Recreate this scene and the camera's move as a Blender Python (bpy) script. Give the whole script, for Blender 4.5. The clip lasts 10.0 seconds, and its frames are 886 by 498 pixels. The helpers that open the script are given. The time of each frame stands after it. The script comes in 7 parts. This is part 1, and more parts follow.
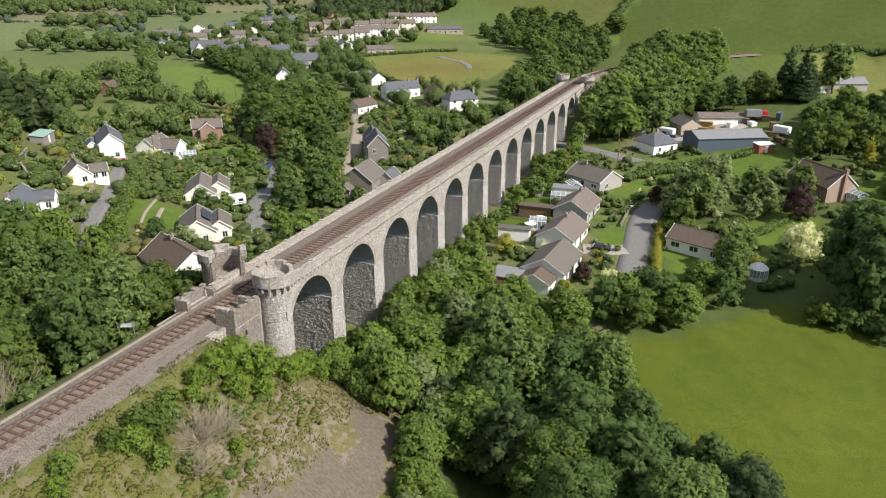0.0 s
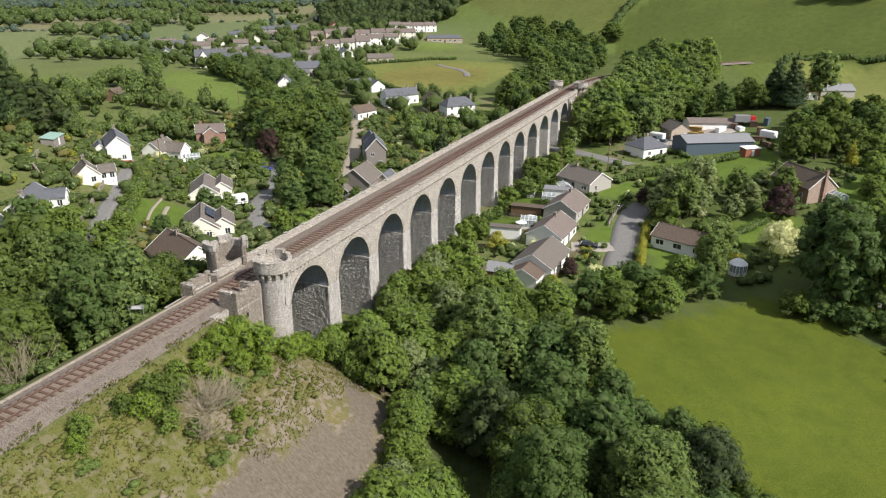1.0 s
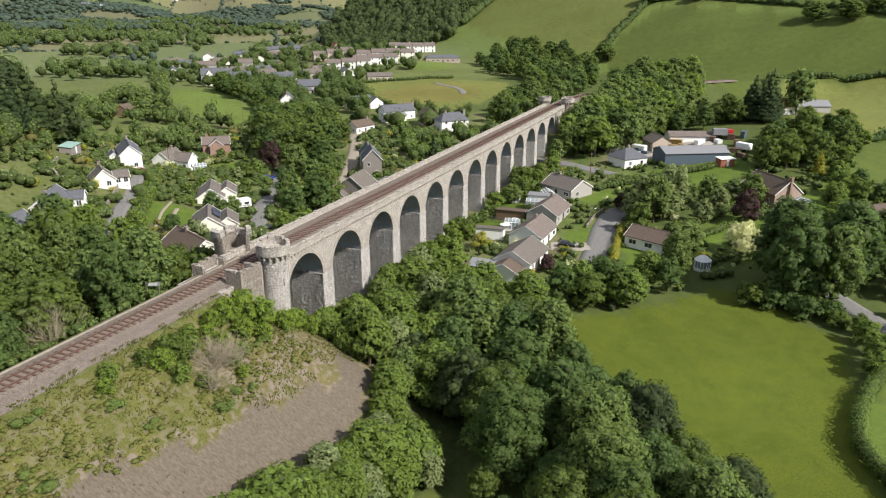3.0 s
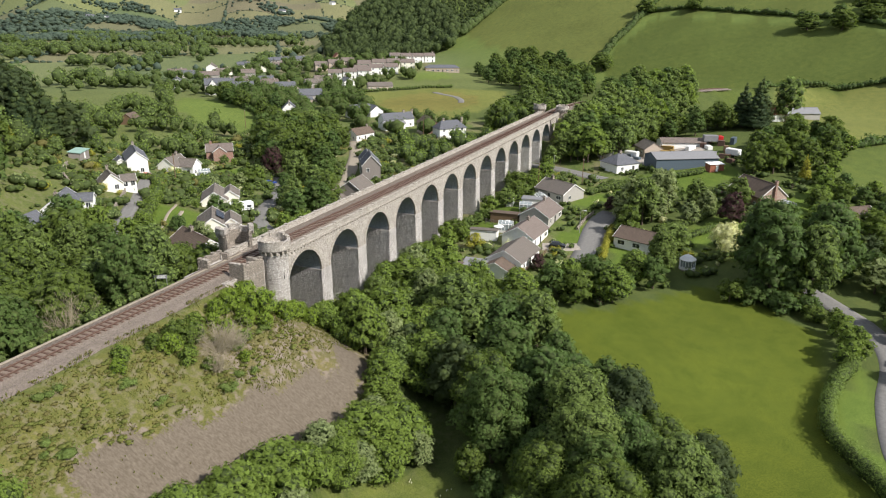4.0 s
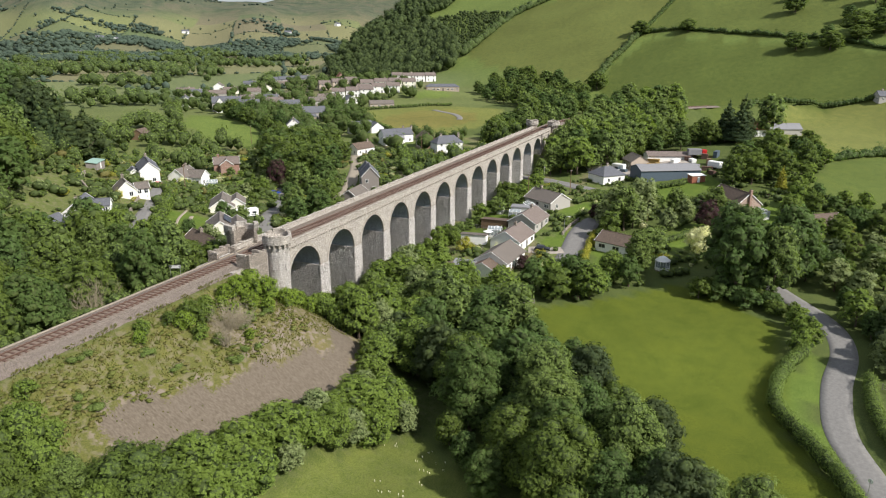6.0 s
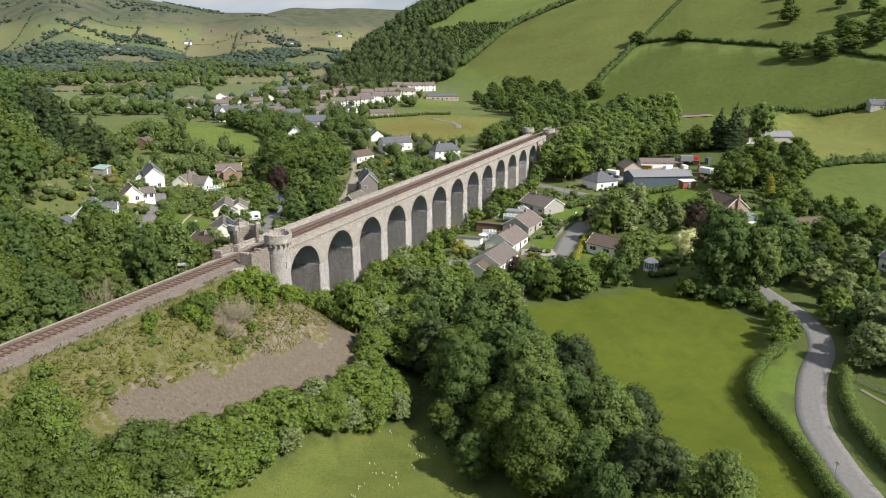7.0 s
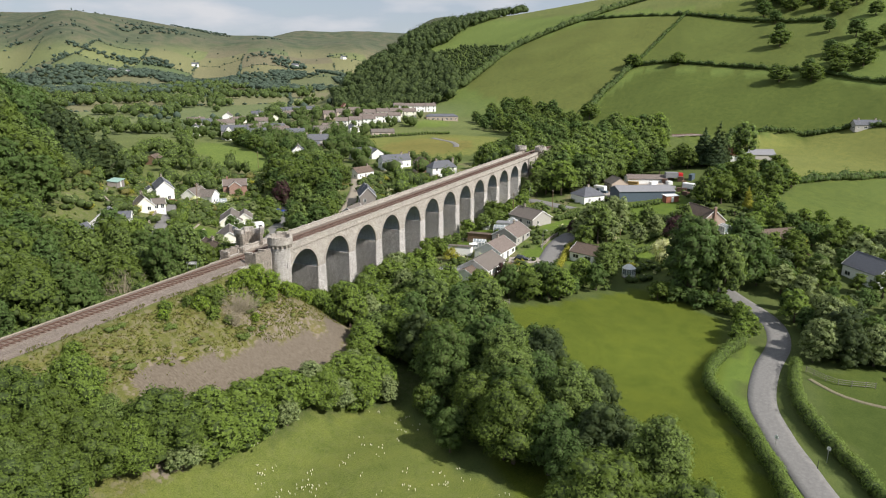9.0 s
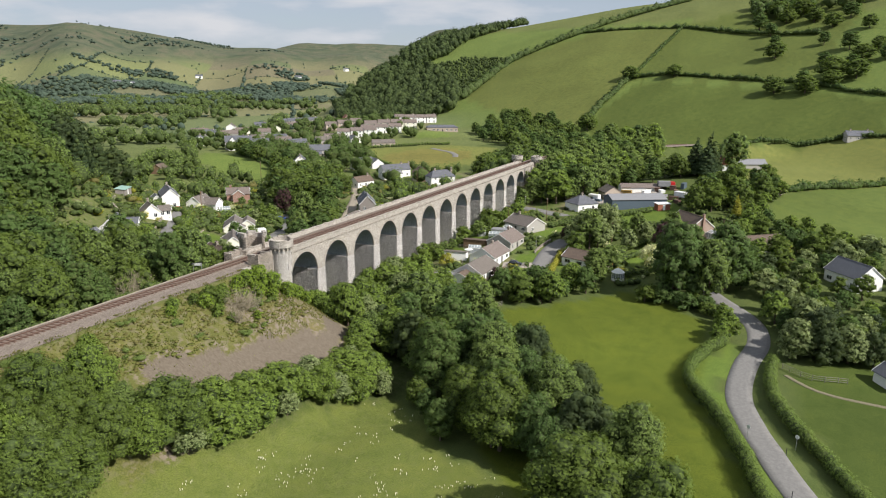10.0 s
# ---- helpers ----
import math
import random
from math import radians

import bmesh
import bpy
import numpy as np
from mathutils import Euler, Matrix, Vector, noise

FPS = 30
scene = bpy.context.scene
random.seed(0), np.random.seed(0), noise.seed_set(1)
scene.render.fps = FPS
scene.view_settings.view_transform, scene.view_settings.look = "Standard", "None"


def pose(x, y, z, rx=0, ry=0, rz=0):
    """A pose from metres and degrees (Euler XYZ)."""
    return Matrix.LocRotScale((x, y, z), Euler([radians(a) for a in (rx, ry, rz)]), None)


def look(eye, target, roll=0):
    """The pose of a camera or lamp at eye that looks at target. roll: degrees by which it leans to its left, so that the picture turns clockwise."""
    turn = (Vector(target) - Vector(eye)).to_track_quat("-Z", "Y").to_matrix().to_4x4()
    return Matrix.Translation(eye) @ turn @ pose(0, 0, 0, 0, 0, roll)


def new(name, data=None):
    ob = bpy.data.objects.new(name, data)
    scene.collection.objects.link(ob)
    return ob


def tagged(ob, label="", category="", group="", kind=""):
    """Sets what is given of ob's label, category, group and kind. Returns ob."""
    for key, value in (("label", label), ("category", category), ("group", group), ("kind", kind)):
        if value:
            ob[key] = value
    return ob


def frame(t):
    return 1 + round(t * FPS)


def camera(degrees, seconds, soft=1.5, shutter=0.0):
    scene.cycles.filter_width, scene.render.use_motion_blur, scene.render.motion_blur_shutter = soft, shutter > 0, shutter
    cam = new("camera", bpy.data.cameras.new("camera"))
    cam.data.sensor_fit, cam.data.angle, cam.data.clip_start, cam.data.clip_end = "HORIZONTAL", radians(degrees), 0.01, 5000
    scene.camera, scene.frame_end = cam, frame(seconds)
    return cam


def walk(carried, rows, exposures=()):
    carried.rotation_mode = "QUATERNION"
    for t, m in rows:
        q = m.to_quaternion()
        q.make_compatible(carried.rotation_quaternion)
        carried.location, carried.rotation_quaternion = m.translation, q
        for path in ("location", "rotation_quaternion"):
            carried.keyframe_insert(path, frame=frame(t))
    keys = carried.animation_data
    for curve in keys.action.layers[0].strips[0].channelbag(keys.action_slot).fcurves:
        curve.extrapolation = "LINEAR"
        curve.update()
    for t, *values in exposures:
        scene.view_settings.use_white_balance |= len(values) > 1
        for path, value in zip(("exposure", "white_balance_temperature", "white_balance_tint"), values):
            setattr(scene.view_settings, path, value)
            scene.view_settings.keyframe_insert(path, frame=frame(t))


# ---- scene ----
cam = camera(64.3, 10.0, 1.1)
PATH = [
    (0, (-69.653, -49.359, 58.166), (-67.932, -48.659, 57.425), 0.6),
    (0.5, (-72.436, -51.441, 58.124), (-70.712, -50.737, 57.394), 0.6),
    (1, (-75.154, -53.51, 58.067), (-73.427, -52.802, 57.35), 0.6),
    (1.5, (-77.824, -55.508, 57.989), (-76.093, -54.795, 57.285), 0.5),
    (2, (-80.492, -57.506, 57.915), (-78.757, -56.789, 57.225), 0.5),
    (2.5, (-83.187, -59.461, 57.858), (-81.448, -58.742, 57.181), 0.6),
    (4, (-91.283, -65.447, 57.626), (-89.533, -64.716, 56.989), 0.5),
    (4.5, (-93.901, -67.393, 57.548), (-92.149, -66.658, 56.925), 0.5),
    (5, (-96.441, -69.341, 57.459), (-94.686, -68.602, 56.848), 0.5),
    (5.5, (-99.003, -71.258, 57.376), (-97.245, -70.514, 56.778), 0.5),
    (7, (-106.648, -76.874, 57.09), (-104.882, -76.119, 56.532), 0.4),
    (7.5, (-109.228, -78.854, 57.023), (-107.459, -78.096, 56.478), 0.4),
    (8, (-111.817, -80.866, 56.956), (-110.045, -80.104, 56.425), 0.5),
    (8.5, (-114.459, -82.879, 56.924), (-112.685, -82.113, 56.408), 0.5),
    (9, (-117.244, -85.012, 56.914), (-115.467, -84.241, 56.413), 0.5),
    (9.5, (-120.102, -87.286, 56.905), (-118.323, -86.51, 56.419), 0.5),
    (10, (-123.041, -89.537, 56.903), (-121.26, -88.757, 56.433), 0.5),
]
walk(cam, [(t, look(eye, target, roll)) for t, eye, target, roll in PATH])

# ---------------------------------------------------------------- light
TO_SUN = Vector((-0.12, -0.75, 0.65)).normalized()
sun = new("sun", bpy.data.lights.new("sun", "SUN"))
sun.data.energy, sun.data.angle, sun.data.color = 5.0, radians(0.55), (1.0, 0.955, 0.895)
sun.matrix_world = look((0, 0, 300), Vector((0, 0, 300)) - TO_SUN * 100)
scene.view_settings.exposure = 0.35

world = bpy.data.worlds.new("sky")
scene.world = world
world.use_nodes = True
wn, wl = world.node_tree.nodes, world.node_tree.links
sky = wn.new("ShaderNodeTexSky")
sky.sky_type, sky.sun_disc = "NISHITA", False
sky.sun_elevation = math.asin(TO_SUN.z)
sky.sun_rotation = math.atan2(TO_SUN.x, TO_SUN.y) % (2 * math.pi)
sky.air_density, sky.dust_density, sky.ozone_density = 1.0, 0.35, 2.5
wco = wn.new("ShaderNodeTexCoord")
wmap = wn.new("ShaderNodeMapping")
wmap.inputs["Scale"].default_value = (2.2, 2.2, 9.0)
cloud = wn.new("ShaderNodeTexNoise")
cloud.inputs["Scale"].default_value, cloud.inputs["Detail"].default_value = 2.6, 7.0
ramp = wn.new("ShaderNodeValToRGB")
ramp.color_ramp.elements[0].position, ramp.color_ramp.elements[1].position = 0.36, 0.74
wmix = wn.new("ShaderNodeMixRGB")
wmix.inputs[2].default_value = (5.5, 6.1, 7.2, 1)
ramp.color_ramp.elements[0].color = (0.62, 0.62, 0.62, 1)
wl.new(wco.outputs["Generated"], wmap.inputs[0])
wl.new(wmap.outputs[0], cloud.inputs["Vector"])
wl.new(cloud.outputs["Fac"], ramp.inputs[0])
wl.new(ramp.outputs[0], wmix.inputs[0])
wl.new(sky.outputs[0], wmix.inputs[1])
puff = wn.new("ShaderNodeValToRGB")
puff.color_ramp.elements[0].position, puff.color_ramp.elements[1].position = 0.5, 0.7
puff.color_ramp.elements[1].color = (0.75, 0.75, 0.75, 1)
white = wn.new("ShaderNodeMixRGB")
white.inputs[2].default_value = (8.4, 8.4, 8.6, 1)
wl.new(cloud.outputs["Fac"], puff.inputs[0])
wl.new(puff.outputs[0], white.inputs[0])
wl.new(wmix.outputs[0], white.inputs[1])
wl.new(white.outputs[0], wn["Background"].inputs[0])
wn["Background"].inputs[1].default_value = 0.07


# ---------------------------------------------------------------- materials
def srgb(r, g, b):
    return (r, g, b, 1.0)


class Nodes:
    """Short helper to build one material's node tree."""

    def __init__(self, name, rough=0.9, spec=0.25):
        self.m = bpy.data.materials.new(name)
        self.m.use_nodes = True
        self.n, self.l = self.m.node_tree.nodes, self.m.node_tree.links
        self.b = self.n["Principled BSDF"]
        self.b.inputs["Roughness"].default_value = rough
        self.b.inputs["Specular IOR Level"].default_value = spec
        self.geo = self.n.new("ShaderNodeNewGeometry")
        self.info = self.n.new("ShaderNodeObjectInfo")
        self.tc = self.n.new("ShaderNodeTexCoord")

    def node(self, kind, **values):
        q = self.n.new(kind)
        for k, v in values.items():
            q.inputs[k.replace("_", " ")].default_value = v
        return q

    def where(self, scale, local=False):
        q = self.n.new("ShaderNodeMapping")
        q.inputs["Scale"].default_value = scale if isinstance(scale, tuple) else (scale,) * 3
        self.l.new(self.tc.outputs["Object"] if local else self.geo.outputs["Position"], q.inputs[0])
        return q.outputs[0]

    def noise(self, scale, detail=5.0, local=False, rough=0.55):
        q = self.node("ShaderNodeTexNoise", Detail=detail, Roughness=rough)
        self.l.new(self.where(scale, local), q.inputs["Vector"])
        return q.outputs["Fac"]

    def ramp(self, fac, *stops):
        q = self.n.new("ShaderNodeValToRGB")
        e = q.color_ramp.elements
        while len(e) < len(stops):
            e.new(0.5)
        for s, (p, c) in zip(e, stops):
            s.position, s.color = p, (*c, 1) if len(c) == 3 else c
        self.l.new(fac, q.inputs[0])
        return q.outputs[0]

    def mix(self, fac, a, b, mode="MIX"):
        q = self.n.new("ShaderNodeMixRGB")
        q.blend_type = mode
        for v, s in ((fac, 0), (a, 1), (b, 2)):
            if isinstance(v, (int, float)):
                q.inputs[s].default_value = v
            elif isinstance(v, tuple):
                q.inputs[s].default_value = (*v, 1) if len(v) == 3 else v
            else:
                self.l.new(v, q.inputs[s])
        return q.outputs[0]

    def math(self, op, a, b=0.0):
        q = self.n.new("ShaderNodeMath")
        q.operation = op
        for v, s in ((a, 0), (b, 1)):
            if isinstance(v, (int, float)):
                q.inputs[s].default_value = v
            else:
                self.l.new(v, q.inputs[s])
        return q.outputs[0]

    def colour(self, c):
        if isinstance(c, tuple):
            self.b.inputs["Base Color"].default_value = (*c, 1)
        else:
            self.l.new(c, self.b.inputs["Base Color"])
        return self

    def bump(self, height, strength, distance):
        q = self.node("ShaderNodeBump", Strength=strength, Distance=distance)
        self.l.new(height, q.inputs["Height"])
        self.l.new(q.outputs[0], self.b.inputs["Normal"])
        return self


def dark(c, k):
    return tuple(v * k for v in c)


def stone_material(name, base, mortar, cell, relief=0.16, low=0.42, stain=0.55):
    q = Nodes(name, 0.92, 0.2)
    v = q.node("ShaderNodeTexVoronoi", Randomness=0.85)
    v.feature = "F1"
    q.l.new(q.where((1 / cell, 1 / cell, 1.9 / cell)), v.inputs["Vector"])
    e = q.node("ShaderNodeTexVoronoi", Randomness=0.85)
    e.feature = "DISTANCE_TO_EDGE"
    q.l.new(q.where((1 / cell, 1 / cell, 1.9 / cell)), e.inputs["Vector"])
    sep = q.n.new("ShaderNodeSeparateColor")
    q.l.new(v.outputs["Color"], sep.inputs[0])
    c = q.ramp(sep.outputs[0], (0.0, dark(base, low)), (0.35, dark(base, 0.85)), (0.65, base), (1.0, tuple(min(1, k * 1.45) for k in base)))
    c = q.mix(q.ramp(e.outputs["Distance"], (0.015, (1, 1, 1)), (0.06, (0, 0, 0))), c, mortar)
    c = q.mix(q.ramp(q.noise(0.12, 6), (0.42, (0, 0, 0)), (0.68, (stain, stain, stain))), c, dark(base, 0.62))
    c = q.mix(q.ramp(q.noise((0.5, 0.5, 0.07), 5), (0.52, (0, 0, 0)), (0.75, (0.45, 0.45, 0.45))), c, (0.16, 0.145, 0.12))
    c = q.mix(q.ramp(q.noise(0.9, 6), (0.6, (0, 0, 0)), (0.72, (0.5, 0.5, 0.5))), c, (0.52, 0.5, 0.45))
    h = q.math("ADD", q.math("MULTIPLY", e.outputs["Distance"], 1.0), q.math("MULTIPLY", q.noise(6.0, 5), 0.25))
    c = q.mix(1.0, c, q.ramp(q.noise(3.2, 4, rough=0.7), (0.3, (0.6, 0.58, 0.55)), (0.55, (1, 1, 1)), (0.75, (1.25, 1.25, 1.22))), "MULTIPLY")
    q.colour(c).bump(h, 1.0, relief)
    return q.m


STONE = stone_material("rubble_stone", (0.56, 0.515, 0.465), (0.27, 0.245, 0.215), 0.75, 0.1)
ROUGH_STONE = stone_material("rock_faced_stone", (0.78, 0.735, 0.69), (0.33, 0.3, 0.275), 0.6, 0.2, 0.62, 0.3)
OLD_STONE = stone_material("dark_weathered_stone", (0.47, 0.41, 0.35), (0.16, 0.14, 0.12), 0.7, 0.2)
SOFFIT = stone_material("blue_grey_arch_soffit", (0.4, 0.44, 0.5), (0.3, 0.32, 0.34), 0.35, 0.03, 0.6, 0.3)
COPING = stone_material("weathered_coping", (0.5, 0.455, 0.4), (0.22, 0.2, 0.17), 1.0, 0.08)


def plain(name, base, rough=0.85, spec=0.25, metal=0.0, wear=0.35, scale=1.2, bump=0.15, grain=14.0):
    q = Nodes(name, rough, spec)
    q.b.inputs["Metallic"].default_value = metal
    c = q.ramp(q.noise(scale, 6), (0.3, dark(base, 1 - wear)), (0.55, base), (0.8, tuple(min(1, k * (1 + wear * 0.5)) for k in base)))
    c = q.mix(0.35, c, q.ramp(q.noise(grain, 3), (0.3, dark(base, 1 - wear * 0.8)), (0.7, base)))
    q.colour(c).bump(q.noise(grain, 4), bump, 0.03)
    return q.m


def tiles(name, base, course=0.32, vary=0.16):
    q = Nodes(name, 0.82, 0.25)
    br = q.node("ShaderNodeTexBrick", Scale=1.0)
    br.inputs["Brick Width"].default_value, br.inputs["Row Height"].default_value = 0.3, course
    br.inputs["Mortar Size"].default_value = 0.025
    br.inputs["Color1"].default_value = (*dark(base, 1 - vary), 1)
    br.inputs["Color2"].default_value = (*tuple(min(1, k * (1 + vary)) for k in base), 1)
    br.inputs["Mortar"].default_value = (*dark(base, 0.4), 1)
    q.l.new(q.where(1.0, True), br.inputs["Vector"])
    c = q.mix(q.ramp(q.noise(0.5, 6), (0.4, (0, 0, 0)), (0.75, (0.6, 0.6, 0.6))), br.outputs["Color"], dark(base, 0.6))
    c = q.mix(q.ramp(q.noise(1.7, 5), (0.62, (0, 0, 0)), (0.75, (0.5, 0.5, 0.5))), c, (0.3, 0.3, 0.22))
    c = q.mix(q.math("MULTIPLY", q.info.outputs["Random"], 0.35), c, dark(base, 0.7))
    q.colour(c).bump(br.outputs["Fac"], 0.4, 0.02)
    return q.m


TILE_BROWN = tiles("brown_concrete_tile", (0.155, 0.115, 0.09))
TILE_GREY = tiles("grey_concrete_tile", (0.19, 0.165, 0.145))
SLATE = tiles("blue_grey_slate", (0.15, 0.155, 0.175), 0.25, 0.2)
TILE_RED = tiles("red_clay_tile", (0.34, 0.13, 0.08))
TILE_PALE = tiles("pale_brown_tile", (0.215, 0.175, 0.155))
WHITE = plain("white_render", (0.84, 0.83, 0.8), 0.9, wear=0.12, scale=0.5, grain=9)
CREAM = plain("cream_render", (0.82, 0.79, 0.68), 0.9, wear=0.12, scale=0.5, grain=9)
PINKISH = plain("buff_render", (0.5, 0.42, 0.34), 0.9, wear=0.15, scale=0.6)
GREY_WALL = plain("grey_render", (0.4, 0.38, 0.35), 0.9, wear=0.2, scale=0.7)
PAINT = plain("white_paint", (0.82, 0.82, 0.8), 0.5, 0.4, wear=0.06)
DARK_PAINT = plain("black_paint", (0.03, 0.03, 0.032), 0.5, 0.4, wear=0.2)
BARK = plain("bark", (0.13, 0.1, 0.075), 0.95, wear=0.5, scale=2.5, bump=0.6, grain=8)
DEAD_WOOD = plain("bleached_twigs", (0.33, 0.285, 0.2), 0.95, wear=0.3, scale=3)
TIMBER = plain("brown_timber", (0.2, 0.13, 0.08), 0.85, wear=0.4, scale=2)
SILVER_WOOD = plain("weathered_boarding", (0.27, 0.24, 0.22), 0.85, wear=0.3, scale=1.5)
RUST = plain("rusty_steel", (0.155, 0.095, 0.072), 0.8, 0.4, 0.3, wear=0.45, scale=3)
RAIL_TOP = plain("worn_rail_steel", (0.30, 0.2, 0.16), 0.45, 0.5, 0.7, wear=0.3, scale=3)
METAL = plain("galvanised_steel", (0.5, 0.51, 0.52), 0.45, 0.5, 0.8, wear=0.2)
TYRE = plain("tyre_rubber", (0.025, 0.025, 0.027), 0.9, wear=0.2)
BLUE_SHEET = plain("blue_grey_sheeting", (0.085, 0.115, 0.145), 0.6, 0.4, wear=0.25, scale=0.8)
ROOF_SHEET = plain("grey_sheet_roof", (0.24, 0.24, 0.25), 0.7, wear=0.3, scale=0.6)
RED_PAINT = plain("red_car_paint", (0.5, 0.03, 0.03), 0.3, 0.5, wear=0.1)
BLUE_PAINT = plain("blue_car_paint", (0.03, 0.07, 0.3), 0.3, 0.5, wear=0.1)
BLACK_PAINT = plain("black_car_paint", (0.02, 0.02, 0.024), 0.25, 0.5, wear=0.1)
SILVER_PAINT = plain("silver_car_paint", (0.5, 0.5, 0.5), 0.3, 0.5, 0.4, wear=0.1)
FLOWER = plain("cream_blossom", (0.7, 0.68, 0.5), 0.9, wear=0.2)


def brick_material():
    q = Nodes("red_brick", 0.9, 0.2)
    br = q.node("ShaderNodeTexBrick", Scale=1.0)
    br.inputs["Brick Width"].default_value, br.inputs["Row Height"].default_value, br.inputs["Mortar Size"].default_value = 0.225, 0.075, 0.01
    br.inputs["Color1"].default_value, br.inputs["Color2"].default_value = (0.27, 0.15, 0.115, 1), (0.34, 0.21, 0.165, 1)
    br.inputs["Mortar"].default_value = (0.42, 0.36, 0.3, 1)
    q.l.new(q.where(1.0, True), br.inputs["Vector"])
    q.colour(q.mix(q.ramp(q.noise(0.6, 5), (0.4, (0, 0, 0)), (0.8, (0.5, 0.5, 0.5))), br.outputs["Color"], (0.2, 0.1, 0.07)))
    return q.m


BRICK = brick_material()


def glass_material():
    q = Nodes("window_glass", 0.08, 0.6)
    q.colour((0.03, 0.035, 0.04))
    return q.m


GLASS = glass_material()


def asphalt_material(name, base):
    q = Nodes(name, 0.92, 0.2)
    c = q.ramp(q.noise(0.35, 6), (0.3, dark(base, 0.72)), (0.6, base), (0.8, dark(base, 1.25)))
    c = q.mix(q.ramp(q.noise((0.25, 0.9, 1), 4), (0.58, (0, 0, 0)), (0.68, (0.5, 0.5, 0.5))), c, dark(base, 0.6))
    c = q.mix(0.3, c, q.ramp(q.noise(25, 3), (0.3, dark(base, 0.6)), (0.7, dark(base, 1.3))))
    q.colour(c).bump(q.noise(30, 3), 0.2, 0.01)
    return q.m


ASPHALT = asphalt_material("worn_asphalt", (0.205, 0.198, 0.188))
EARTH_PATH = asphalt_material("trodden_earth", (0.2, 0.18, 0.115))
GRAVEL = asphalt_material("gravel_lane", (0.33, 0.285, 0.225))
PAVING = asphalt_material("pale_paving", (0.36, 0.32, 0.28))


def ballast_material():
    q = Nodes("rusty_ballast", 0.95, 0.15)
    v = q.node("ShaderNodeTexVoronoi", Scale=16.0)
    q.l.new(q.where(1.0), v.inputs["Vector"])
    sep = q.n.new("ShaderNodeSeparateColor")
    q.l.new(v.outputs["Color"], sep.inputs[0])
    c = q.ramp(sep.outputs[0], (0.0, (0.085, 0.07, 0.06)), (0.5, (0.175, 0.143, 0.122)), (1.0, (0.28, 0.236, 0.2)))
    sepp = q.n.new("ShaderNodeSeparateXYZ")
    q.l.new(q.geo.outputs["Position"], sepp.inputs[0])
    off = q.math("ABSOLUTE", q.math("SUBTRACT", sepp.outputs[1], 3.8))
    wob = q.math("ADD", off, q.math("MULTIPLY", q.noise(1.2, 4), 1.2))
    rusty = q.ramp(q.math("DIVIDE", wob, 4.0), (0.36, (0.6, 0.6, 0.6)), (0.56, (0, 0, 0)))
    c = q.mix(rusty, c, (0.25, 0.185, 0.145))
    c = q.mix(q.ramp(q.noise(0.7, 5), (0.55, (0, 0, 0)), (0.7, (0.5, 0.5, 0.5))), c, (0.15, 0.14, 0.07))
    q.colour(c).bump(v.outputs["Distance"], 0.7, 0.05)
    return q.m


BALLAST = ballast_material()


def leaf_material(name, base, vary=0.35, light=0.3, tip=(0.5, 0.55, 0.05), gaps=0.5, fine=6.5):
    """Leaves of one sort: every spray is a torn-edged cluster, its colour set by spray, tree and patch."""
    q = Nodes(name, 0.7, 0.13)
    c = q.ramp(q.geo.outputs["Random Per Island"], (0.0, dark(base, 1 - vary)), (0.55, base), (1.0, tuple(min(1, k * (1 + vary)) for k in base)))
    c = q.mix(q.math("MULTIPLY", q.info.outputs["Random"], 0.55), c, tuple(a * 0.75 + b * 0.06 for a, b in zip(base, tip)))
    c = q.mix(q.ramp(q.noise(0.35, 3), (0.42, (0, 0, 0)), (0.7, (0.4, 0.4, 0.4))), c, dark(base, 1.5))
    c = q.mix(1.0, c, q.ramp(q.noise(5.5, 3, rough=0.7), (0.3, (0.6, 0.62, 0.58)), (0.52, (1, 1, 1)), (0.72, (1.45, 1.4, 1.3))), "MULTIPLY")
    q.colour(c)
    t = q.n.new("ShaderNodeBsdfTranslucent")
    q.l.new(q.mix(1.0, c, (1.25, 1.3, 0.7), "MULTIPLY"), t.inputs[0])
    s = q.n.new("ShaderNodeMixShader")
    s.inputs[0].default_value = light
    q.l.new(q.b.outputs[0], s.inputs[1])
    q.l.new(t.outputs[0], s.inputs[2])
    out = s
    if gaps:
        hole = q.n.new("ShaderNodeBsdfTransparent")
        out = q.n.new("ShaderNodeMixShader")
        q.l.new(q.math("GREATER_THAN", q.noise(fine, 2, rough=0.6), gaps), out.inputs[0])
        q.l.new(s.outputs[0], out.inputs[2])
        q.l.new(hole.outputs[0], out.inputs[1])
    q.l.new(out.outputs[0], q.n["Material Output"].inputs[0])
    return q.m


LEAF = [leaf_material("oak_leaves", (0.107, 0.152, 0.033), gaps=0.46), leaf_material("ash_leaves", (0.15, 0.208, 0.06), gaps=0.46),
        leaf_material("alder_leaves", (0.086, 0.138, 0.042), gaps=0.46), leaf_material("sycamore_leaves", (0.155, 0.22, 0.045), gaps=0.46),
        leaf_material("willow_leaves", (0.215, 0.26, 0.115), gaps=0.46)]
LEAF_DARK = leaf_material("conifer_needles", (0.035, 0.058, 0.026), 0.3, 0.08)
LEAF_COPPER = leaf_material("copper_beech_leaves", (0.055, 0.028, 0.03), 0.3, 0.12, (0.2, 0.02, 0.02))
LEAF_GOLD = leaf_material("golden_leaves", (0.31, 0.3, 0.05), 0.35, 0.25)
LEAF_PALE = leaf_material("creamy_variegated_leaves", (0.62, 0.62, 0.36), 0.35, 0.25)
